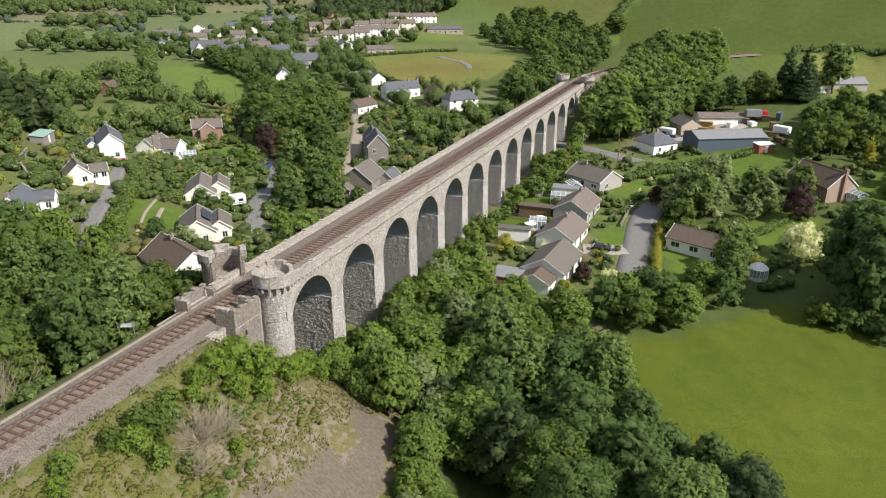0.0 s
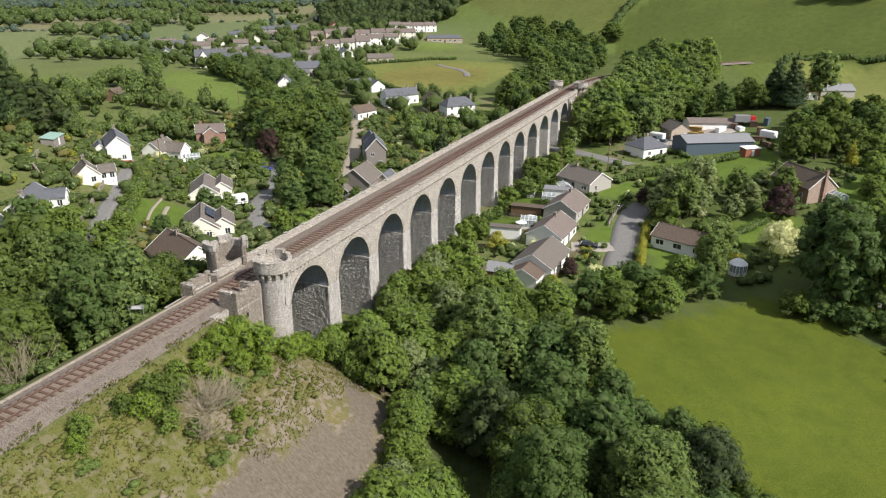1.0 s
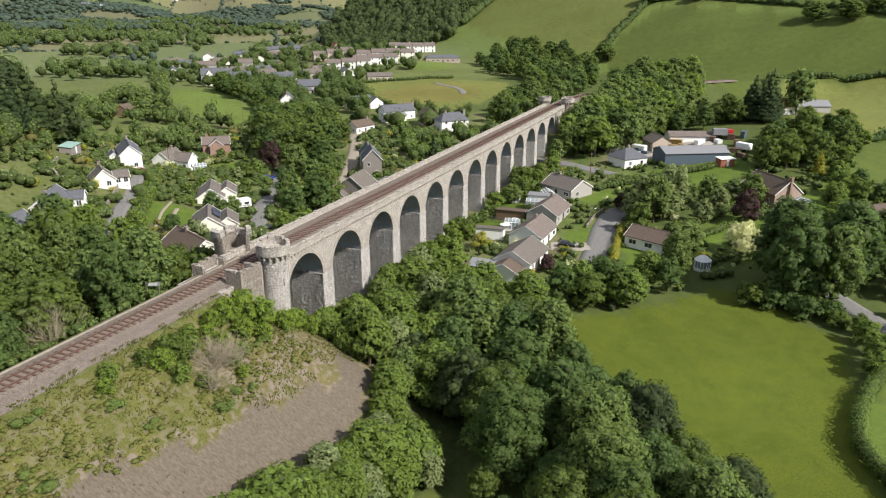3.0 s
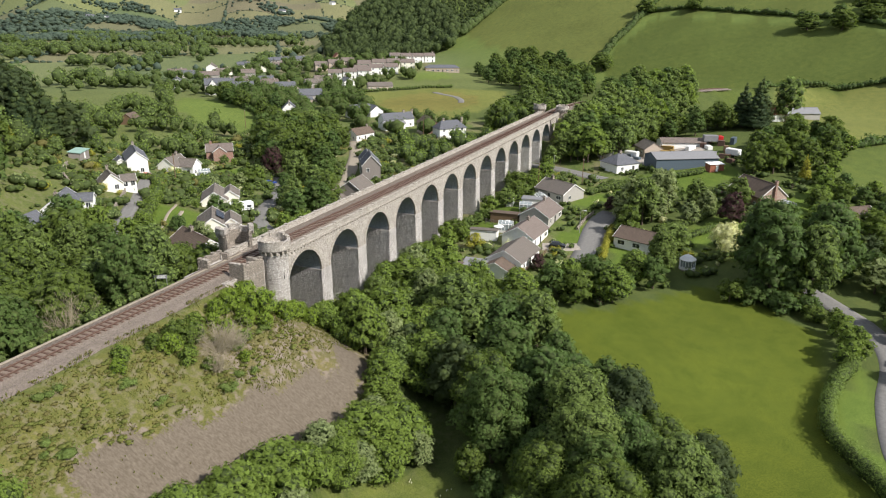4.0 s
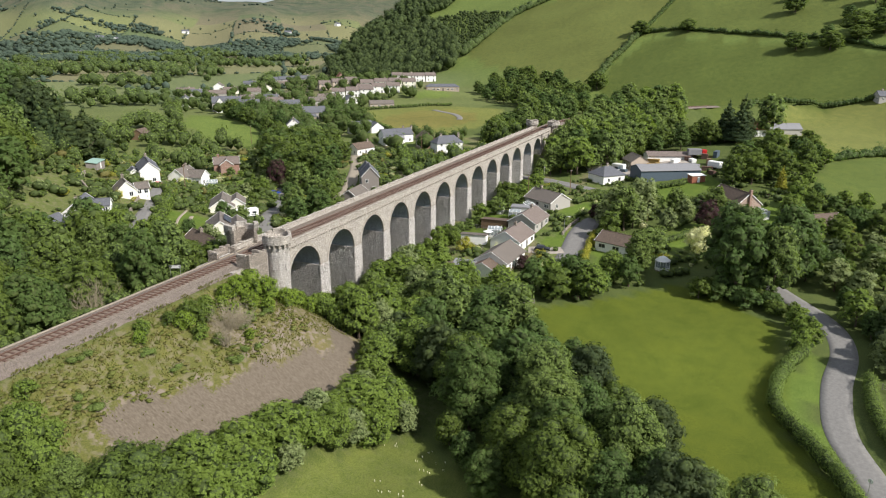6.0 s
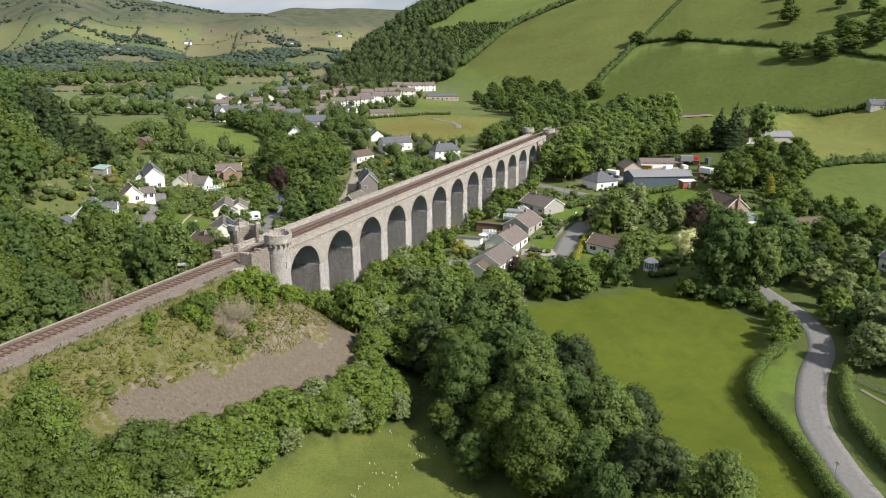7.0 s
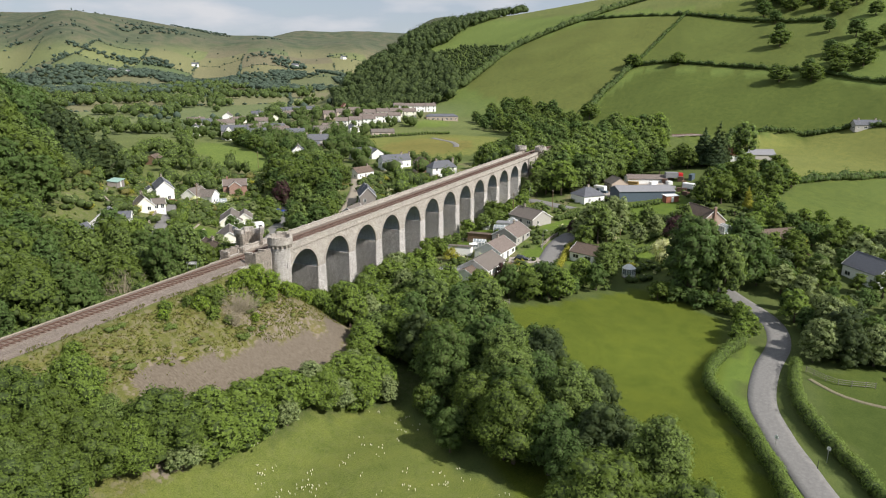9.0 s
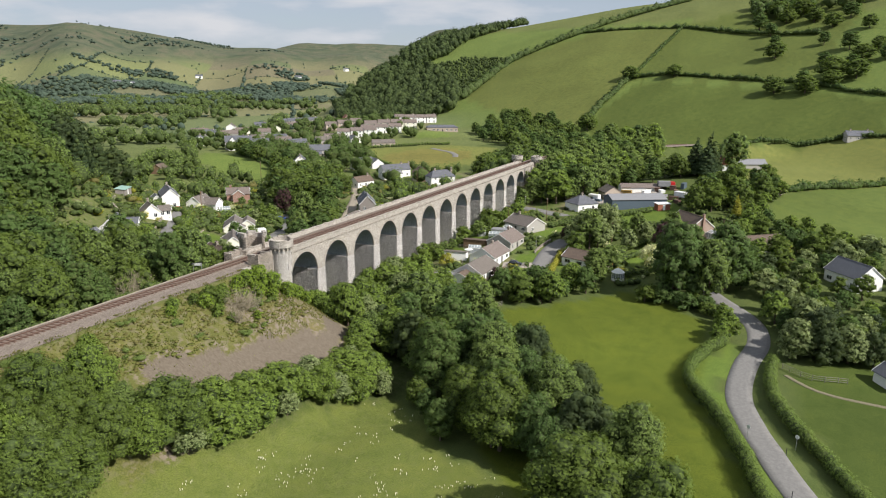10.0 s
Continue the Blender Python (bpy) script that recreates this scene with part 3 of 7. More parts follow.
strip("garden_path", ((43, 70), (33, 64), (24, 57)), 0.6, GRAVEL, "narrow pale path beside the vegetable plots", "path", 0.12)
strip("garden_path", ((42, 63.6), (33, 58), (24.7, 52)), 0.6, GRAVEL, "narrow pale path between vegetable plots", "path", 0.12)
strip("garden_path", ((38.6, 58.7), (31, 53.5), (24, 48.2)), 0.9, GRAVEL, "gravel path beside the vegetable plots", "path", 0.12)
strip("farm_yard", ((152, -30), (160, -34), (172, -44), (182, -52)), 9.0, PAVING, "pale concrete yard beside the barn", "path")

# ---------------------------------------------------------------- viaduct
BAY, FIRST, SPAN, SPRING, STRING, WIDE = 13.2, 4.3, 10.25, 13.9, 20.1, 7.6
RADIUS = SPAN / 2
viaduct = empty("viaduct", pose(0, 0, 0), "thirteen-arch pale stone railway viaduct with dentil string course", "viaduct")


def bay_mesh():
    """Spandrels, barrel and filling of one bay, round x = 0."""
    bm, half, n = bmesh.new(), BAY / 2, 22
    prof = [(-half, SPRING), (-RADIUS, SPRING)] + [(-RADIUS * math.cos(math.pi * i / n), SPRING + RADIUS * math.sin(math.pi * i / n)) for i in range(1, n)] + [(RADIUS, SPRING), (half, SPRING)]
    low = [[bm.verts.new((x, y, z)) for x, z in prof] for y in (0.0, WIDE)]
    top = [[bm.verts.new((x, y, STRING)) for x, z in prof] for y in (0.0, WIDE)]
    for i in range(len(prof) - 1):
        bm.faces.new((low[0][i], low[0][i + 1], top[0][i + 1], top[0][i]))
        bm.faces.new((low[1][i + 1], low[1][i], top[1][i], top[1][i + 1]))
        bm.faces.new((low[0][i + 1], low[0][i], low[1][i], low[1][i + 1]))
        bm.faces.new((top[0][i], top[0][i + 1], top[1][i + 1], top[1][i]))
    bm.normal_update()
    # faces on the underside of the arch take the blue-grey material
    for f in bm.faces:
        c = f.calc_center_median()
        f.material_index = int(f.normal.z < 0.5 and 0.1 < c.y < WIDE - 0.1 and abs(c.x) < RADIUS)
    me = bpy.data.meshes.new("arch")
    bm.to_mesh(me)
    bm.free()
    me.materials.append(STONE)
    me.materials.append(SOFFIT)
    return me


def voussoir_mesh():
    """One wedge of the arch ring, at the crown, standing 4 cm proud."""
    bm = bmesh.new()
    a = math.pi / 52
    v = []
    for y in (-0.04, 0.35):
        for r in (RADIUS - 0.012, RADIUS + 0.62):
            for s in (-1, 1):
                t = s * a * 0.93
                v.append(bm.verts.new((r * math.sin(t), y, r * math.cos(t))))
    for f in ((0, 1, 3, 2), (4, 6, 7, 5), (0, 4, 5, 1), (2, 3, 7, 6), (0, 2, 6, 4), (1, 5, 7, 3)):
        bm.faces.new([v[i] for i in f])
    me = bpy.data.meshes.new("voussoir")
    bm.to_mesh(me)
    bm.free()
    me.materials.append(COPING)
    return me


def pier_mesh(foot):
    """A battered pier from the springing down to its foot."""
    bm = bmesh.new()
    half = (BAY - SPAN) / 2
    h = SPRING - foot
    rings = []
    for z, g in ((SPRING, 0.0), (SPRING - 0.5, 0.0), (SPRING - h * 0.5, h * 0.5 * 0.018), (foot, h * 0.022)):
        rings.append([bm.verts.new((x, y, z)) for x, y in ((-half - g, -g), (half + g, -g), (half + g, WIDE + g), (-half - g, WIDE + g))])
    for q, w in zip(rings, rings[1:]):
        for k in range(4):
            bm.faces.new((w[k], w[(k + 1) % 4], q[(k + 1) % 4], q[k]))
    bm.faces.new(rings[0])
    return bm


bay = bay_mesh()
for i in range(13):
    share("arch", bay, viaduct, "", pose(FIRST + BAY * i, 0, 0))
for i in range(12):
    x = FIRST + BAY * (i + 0.5)
    part("pier", pier_mesh(ground(x, 3.8) - 2.0), ROUGH_STONE, viaduct, "rock-faced tapering stone pier").location.x = x
# solid abutments at the ends
part("abutment", boxes((-6.4, FIRST - RADIUS, 0, WIDE, 4.0, SPRING - 0.003)), STONE, viaduct)
part("abutment", boxes((-16.0, FIRST - BAY / 2, 0.002, WIDE - 0.002, 6.0, STRING)), STONE, viaduct)
END = FIRST + BAY * 12.5
part("abutment", boxes((END - (BAY - SPAN) / 2, END + 18, 0.0, WIDE, 2.0, STRING)), STONE, viaduct)
for y0, y1 in ((-0.1, 0.42), (WIDE - 0.42, WIDE + 0.1)):
    part("parapet", boxes((-8.0, 186.0, y0, y1, STRING + 0.14, 21.05), bevel=0.02), STONE, viaduct)
    part("string_course", boxes((-2.0, 184.0, y0 - 0.12 if y0 < 0 else y0, y1 if y0 < 0 else y1 + 0.12, STRING - 0.02, STRING + 0.137)), COPING, viaduct)
random.seed(5)
cop = boxes((-1.16, 1.16, -0.33, 0.33, 0, 0.2), bevel=0.03)
me_cop = bpy.data.meshes.new("coping_stone")
cop.to_mesh(me_cop)
cop.free()
me_cop.materials.append(COPING)
me_block = mesh_of("parapet_block", [], [])
blk = boxes((-0.34, 0.34, -0.4, 0.4, 0, 0.17), bevel=0.03)
blk.to_mesh(me_block)
blk.free()
me_block.materials.append(COPING)
for y in (0.16, WIDE - 0.16):
    for i in range(78):
        share("coping_stone", me_cop, viaduct, "", pose(-5.6 + 2.4 * i, y + random.uniform(-0.02, 0.02), 21.05 + random.uniform(-0.012, 0.012), 0, 0, random.uniform(-0.4, 0.4)))
    for i in range(39):
        share("parapet_block", me_block, viaduct, "", pose(-5.6 + 4.8 * i + 1.2, y, 21.22, 0, 0, random.uniform(-2, 2)))
me_den = bpy.data.meshes.new("dentil")
den = boxes((-0.17, 0.17, -0.22, 0.05, -0.3, 0), bevel=0.02)
den.to_mesh(me_den)
den.free()
me_den.materials.append(COPING)
for i in range(190):
    share("dentil", me_den, viaduct, "", pose(-1.4 + 0.96 * i, 0, STRING - 0.024))
vou = voussoir_mesh()
for i in range(13):
    for k in range(26):
        m = pose(FIRST + BAY * i, 0, SPRING) @ pose(0, 0, 0, 0, -90 + (k + 0.5) * 180 / 26, 0)
        if i < 11:
            share("voussoir", vou, viaduct, "", m)


# ---------------------------------------------------------------- rubble facing: stones too many and small to pick apart
def rubble(origin, u, v, wide, tall, keep, seed, stone=0.5, course=0.34, proud=0.05):
    """Courses of rough blocks standing proud of a wall; u runs along it, v up, u x v points outwards."""
    rng = np.random.default_rng(seed)
    o, u, v = Vector(origin), Vector(u), Vector(v)
    n = u.cross(v)
    verts, faces = [], []
    b = 0.0
    while b < tall - 0.12:
        h = min(course * rng.uniform(0.7, 1.35), tall - b)
        a = -rng.uniform(0, stone)
        while a < wide:
            w = stone * rng.uniform(0.5, 1.7)
            a0, a1 = max(a, 0.0), min(a + w, wide)
            a += w
            if a1 - a0 < 0.12 or not keep((a0 + a1) / 2, b + h / 2, w, h):
                continue
            g, k = 0.02, len(verts)
            for s, t in ((a0 + g, b + g), (a1 - g, b + g), (a1 - g, b + h - g), (a0 + g, b + h - g)):
                verts.append((o + u * s + v * t - n * 0.03)[:])
            c = rng.uniform(0.04, 0.09, 8)
            for j, (s, t) in enumerate(((a0, b), (a1, b), (a1, b + h), (a0, b + h))):
                s += c[j] * (1 if s == a0 else -1)
                t += c[j + 4] * 0.7 * (1 if t == b else -1)
                verts.append((o + u * s + v * t + n * proud * rng.uniform(0.25, 1.6))[:])
            for f in ((4, 5, 6, 7), (0, 1, 5, 4), (1, 2, 6, 5), (2, 3, 7, 6), (3, 0, 4, 7)):
                faces.append(tuple(k + q for q in f))
        b += h
    return verts, faces


def facing(label, chunks, material):
    V, F = [], []
    for verts, faces in chunks:
        k = len(V)
        V += verts
        F += [tuple(k + q for q in f) for f in faces]
    return tagged(share("rubble_facing", mesh_of("rubble_facing", V, F, material), viaduct, label), label, kind="stuff")


def clear_of_ring(a, b, w, h):
    """True above the arch ring and below the dentils; a counts from the bay's edge, b from the springing."""
    x = abs(a - BAY / 2)
    return math.hypot(max(x - w * 0.4, 0.0), b - h * 0.4) > RADIUS + 0.66


side = []
for i in range(9):
    x0 = FIRST + BAY * (i - 0.5)
    side.append(rubble((x0, 0.0, SPRING), (1, 0, 0), (0, 0, 1), BAY, STRING - SPRING - 0.36, clear_of_ring, 200 + i, 0.55, 0.33, 0.035))
facing("squared rubble of the spandrels", side, STONE)
ends = []
for i in range(10):
    x = FIRST + BAY * (i + 0.5) - (BAY - SPAN) / 2
    tall = SPRING - lift(x, 3.8)
    lean = Vector((-0.02, 0, -1)).normalized()
    ends.append(rubble((x - tall * 0.02, WIDE, SPRING - tall), (0, -1, 0), -lean, WIDE, tall, lambda a, b, w, h: True, 230 + i, 0.42, 0.29, 0.12))
    ends.append(rubble((x - tall * 0.02, -tall * 0.02, SPRING - tall), (1, 0, 0), Vector((0, 0.02, 1)).normalized(), BAY - SPAN + tall * 0.04, tall, lambda a, b, w, h: True, 250 + i, 0.5, 0.34, 0.05))
facing("rock-faced rubble of the piers", ends, ROUGH_STONE)


# ---------------------------------------------------------------- castellated towers and refuges
def ring_wall(bm, r_out, r_in, z0, z1, a0, a1, sides=20):
    """A curved length of wall."""
    rows = []
    for i in range(sides + 1):
        a = a0 + (a1 - a0) * i / sides
        c, s = math.cos(a), math.sin(a)
        rows.append([bm.verts.new((r * c, r * s, z)) for r, z in ((r_out, z0), (r_out, z1), (r_in, z1), (r_in, z0))])
    for q, w in zip(rows, rows[1:]):
        for k in range(4):
            bm.faces.new((q[k], w[k], w[(k + 1) % 4], q[(k + 1) % 4]))
    bm.faces.new(rows[0][::-1])
    bm.faces.new(rows[-1])
    return bm


def tower(x, y, foot, door, tall=0.0, r=1.95, gap=60, up=0.0):
    """A round castellated tower with a corbelled head and an open top."""
    t = empty("round_tower", pose(x, y, 0), "round castellated stone tower with corbelled parapet at the viaduct end", "tower", "viaduct towers")
    bm = bmesh.new()
    top = 21.7 + tall + up
    lathe(bm, [(r + 0.2, foot), (r + 0.1, foot + 3), (r, 17.0), (r, top)], 28)
    part("shaft", bm, OLD_STONE if tall else STONE, t)
    if x < 100:
        V, F = rubble((0, 0, 0), (1, 0, 0), (0, 0, 1), 2 * math.pi * r, top - 0.75 - foot - 3, lambda a_, b_, w_, h_: True, 77, 0.55, 0.36, 0.05)
        V = [((r - p[1]) * math.cos(p[0] / r), (r - p[1]) * math.sin(p[0] / r), foot + 3 + p[2]) for p in V]
        tagged(share("rubble_facing", mesh_of("rubble_facing", V, F, ROUGH_STONE), t), kind="stuff")
    bm = bmesh.new()
    rings = lathe(bm, [(r + 0.02, top - 0.45), (r + 0.5, top), (r + 0.56, top + 0.02), (r + 0.56, top + 1.35), (r + 0.06, top + 1.35), (r + 0.06, top + 0.55), (0.02, top + 0.55)], 28)
    part("head", bm, STONE, t, "corbelled round parapet")
    a = radians(door)
    for k in range(9):
        b = a + radians(gap) / 2 + k * (2 * math.pi - radians(gap)) / 9
        span = (2 * math.pi - radians(gap)) / 9
        if k in (0, 1, 2, 5, 6, 7, 8):
            part("merlon", ring_wall(bmesh.new(), r + 0.59, r + 0.03, top + 1.35, top + (1.85 if k in (6, 7) else 1.58), b + span * 0.06, b + span * 0.92, 4), COPING, t)
    me = bpy.data.meshes.new("corbel")
    bm = boxes((r - 0.05, r + 0.5, -0.16, 0.16, top - 0.7, top - 0.12), bevel=0.05)
    bm.to_mesh(me)
    bm.free()
    me.materials.append(COPING)
    for k in range(16):
        share("corbel", me, t, "", pose(0, 0, 0, 0, 0, k * 22.5))
    # a solid black slip stands for the shade inside a slit
    part("loophole", boxes((-r - 0.03, -r + 0.1, -0.09, 0.09, 17.6, 18.9)), DARK_PAINT, t, "narrow slit with its inner shade painted black").rotation_euler.z = radians(75)
    return t


tower(-4.9, -0.75, 6.5, 120, up=0.8)


def open_tower(x, y, foot, door, gap, r=2.3):
    """A ruined round tower whose upper wall is open towards the track."""
    t = empty("ruined_tower", pose(x, y, 0), "ruined dark stone tower with an open side towards the track", "tower", "viaduct towers")
    bm = bmesh.new()
    lathe(bm, [(r + 0.1, foot), (r, 14.0), (r, 20.4), (0.02, 20.4)], 26)
    part("shaft", bm, OLD_STONE, t)
    a, w = radians(door + gap / 2), radians(360 - gap)
    for k, top in enumerate((24.1, 23.4, 23.8, 23.2, 23.9, 24.3)):
        part("wall_segment", ring_wall(bmesh.new(), r + 0.02, r - 0.5, 20.4, top - 0.9, a + w * k / 6, a + w * (k + 1) / 6, 5), OLD_STONE, t)
        part("parapet_segment", ring_wall(bmesh.new(), r + 0.38, r - 0.35, top - 0.9, top, a + w * (k + 0.02) / 6, a + w * (k + 0.98) / 6, 5), STONE, t)
        for j in (0.25, 0.75):
            b = a + w * (k + j) / 6
            part("corbel", boxes((r - 0.1, r + 0.32, -0.15, 0.15, top - 1.4, top - 0.903), bevel=0.04), COPING, t).rotation_euler.z = b
    return t


open_tower(-2.3, WIDE + 1.3, 4.0, -118, 105, 2.7)
tower(183.6, -0.6, 6.0, 120, 0.2)
tower(183.6, WIDE + 0.8, 6.0, 240, 0.2)


def refuge(x0, x1, y0, y1, side, foot, up=0.0):
    """A square castellated refuge open towards the track."""
    t = empty("square_refuge", pose(0, 0, 0), "square ruined stone refuge with broken battlements beside the track", "tower", "viaduct refuges")
    th, out = 0.55, y0 if side < 0 else y1
    lo, hi = (y0, y0 + th) if side < 0 else (y1 - th, y1)
    part("outer_wall", boxes((x0, x1, lo, hi, foot, 21.5 + up), bevel=0.05), OLD_STONE, t)
    for a in (x0, x1 - th):
        part("end_wall", boxes((a + 0.004, a + th - 0.004, y0 + (th if side < 0 else 0), y1 - (th if side > 0 else 0), foot + 3, 21.35 + up), bevel=0.05), OLD_STONE, t)
    part("paving", boxes((x0 + th, x1 - th, y0 + 0.01, y1 - 0.01, foot + 4, 20.25)), ROUGH_STONE, t)
    part("band", boxes((x0 - 0.07, x1 + 0.07, *((lo - 0.07, lo + 0.1) if side < 0 else (hi - 0.1, hi + 0.07)), 20.05, 20.22)), COPING, t, "projecting stone band")
    n = 4
    for k in range(n):
        w = (x1 - x0) / (2 * n - 1)
        part("merlon", boxes((x0 + 2 * k * w, x0 + (2 * k + 1) * w, lo - 0.03, hi + 0.03, 21.5 + up, 21.8 + up - 0.12 * (k % 2)), bevel=0.05), OLD_STONE, t)
    part("merlon", boxes((x0 - 0.02, x0 + th + 0.02, y0 + th + 0.3 if side < 0 else y0, y1 if side < 0 else y1 - th - 0.3, 21.35 + up, 21.72 + up), bevel=0.04), COPING, t)
    # the wall isn't pierced: a black block paints the opening's inner shade
    part("loophole", boxes((x0 + 1.6, x0 + 2.0, lo - 0.01, lo + 0.2, 18.6, 19.2)), DARK_PAINT, t, "small opening with its inner shade painted black")
    return t


refuge(-13.4, -8.8, -1.4, 1.3, -1, 11.0, 0.7)
refuge(-12.4, -7.3, WIDE - 1.5, WIDE + 0.5, 1, 11.0)

# ---------------------------------------------------------------- railway
MID = 3.7
verts, faces = [], []
xs = list(range(-260, 322, 2))
for x in xs:
    over = -15 < x < 186
    for y, z in ((MID - 3.75, 19.8), (MID - 2.8, 20.14), (MID - 1.9, 20.30), (MID - 1.35, 20.52), (MID + 1.35, 20.52), (MID + 1.9, 20.3), (MID + 3.1, 20.3), (MID + 4.1, 19.7)):
        if over:
            y = clamp(y, 0.30, WIDE - 0.30)
            z = max(z, 20.2)
        verts.append((x, y + bend(x) + 0.12 * noise.noise((x * 0.3, y, 0)), z + 0.04 * noise.noise((x * 0.7, y * 2, 1))))
for i in range(len(xs) - 1):
    for k in range(7):
        faces.append((i * 8 + k, (i + 1) * 8 + k, (i + 1) * 8 + k + 1, i * 8 + k + 1))
bed = tagged(new("ballast_bed", mesh_of("ballast_bed", verts, faces, BALLAST)), "brown rust-stained stone ballast of the railway", "ballast", kind="structure")
track = empty("railway_track", pose(0, 0, 0), "single rusty railway track on brown sleepers", "railway track")
STATIONS = [-260, 190] + list(range(194, 322, 4))


def sweep(y0, y1, z0, z1):
    """A bar of steel that follows the line."""
    bm = bmesh.new()
    rings = [[bm.verts.new((x, y + bend(x), z)) for y, z in ((y0, z0), (y1, z0), (y1, z1), (y0, z1))] for x in STATIONS]
    for p, q in zip(rings, rings[1:]):
        for k in range(4):
            bm.faces.new((p[k], q[k], q[(k + 1) % 4], p[(k + 1) % 4]))
    bm.faces.new(rings[0][::-1])
    bm.faces.new(rings[-1])
    return bm


for y in (MID - 0.7525, MID + 0.7525):
    rail = part("rail", sweep(y - 0.06, y + 0.06, 20.6, 20.72), RUST, track)
    part("rail_head", sweep(y - 0.036, y + 0.036, 20.72, 20.76), RAIL_TOP, rail, "worn shiny rail head")
me_sl = bpy.data.meshes.new("sleeper")
sl = boxes((-0.15, 0.15, -1.28, 1.28, 0, 0.15), bevel=0.03)
sl.to_mesh(me_sl)
sl.free()
me_sl.materials.append(RUST)
SLEEPERS = [-260 + 0.9 * k for k in range(644)]
near = [x for x in SLEEPERS if -82 < x < 182][:294]
bm = bmesh.new()
for x in SLEEPERS:
    if x not in near:
        box(bm, x - 0.15, x + 0.15, MID - 1.28 + bend(x), MID + 1.28 + bend(x), 20.46, 20.605)
tagged(part("sleeper_run", bm, RUST, track), kind="stuff")
for x in near:
    share("sleeper", me_sl, track, "", pose(x, MID + random.uniform(-0.03, 0.03), 20.475, 0, 0, random.uniform(-0.8, 0.8)))
trough = empty("cable_trough", pose(0, 0, 0), "pale concrete cable trough along the railway", "cable trough", kind="structure")
for i in range(58):
    x = -120 + 2.0 * i
    part("trough_lid", boxes((x, x + 1.97, MID + 2.55, MID + 2.9, 20.2, 20.38), bevel=0.02), GRAVEL, trough)


# ---------------------------------------------------------------- buildings
BLOCK = []


def window_mesh(w, h):
    """A white frame with a mullion, in one piece, and the glass behind it."""
    f, m = 0.075, 0.035
    xs, zs = (-w / 2, -w / 2 + f, -m, m, w / 2 - f, w / 2), (-h / 2, -h / 2 + f, h / 2 - f, h / 2)
    bm = bmesh.new()
    v = [[bm.verts.new((x, -0.05, z)) for x in xs] for z in zs]
    for r in range(3):
        for c in range(5):
            if r != 1 or c % 2 == 0:
                bm.faces.new((v[r][c], v[r][c + 1], v[r + 1][c + 1], v[r + 1][c]))
    g = bmesh.ops.extrude_face_region(bm, geom=bm.faces[:])
    for e in g["geom"]:
        if isinstance(e, bmesh.types.BMVert):
            e.co.y = 0.04
    bmesh.ops.recalc_face_normals(bm, faces=bm.faces[:])
    return (part_mesh("window", bm, PAINT),
            part_mesh("pane", boxes((-w / 2 + 0.06, w / 2 - 0.06, -0.02, 0.03, -h / 2 + 0.06, h / 2 - 0.06)), GLASS))


def part_mesh(name, bm, material):
    me = bpy.data.meshes.new(name)
    bm.to_mesh(me)
    bm.free()
    me.materials.append(material)
    return me


WINDOWS = {"wide": window_mesh(1.9, 1.15), "tall": window_mesh(1.05, 1.25), "small": window_mesh(0.8, 0.8)}
ME_DOOR = part_mesh("door", boxes((-0.46, 0.46, -0.06, 0.04, 0, 2.02), bevel=0.02), DARK_PAINT)


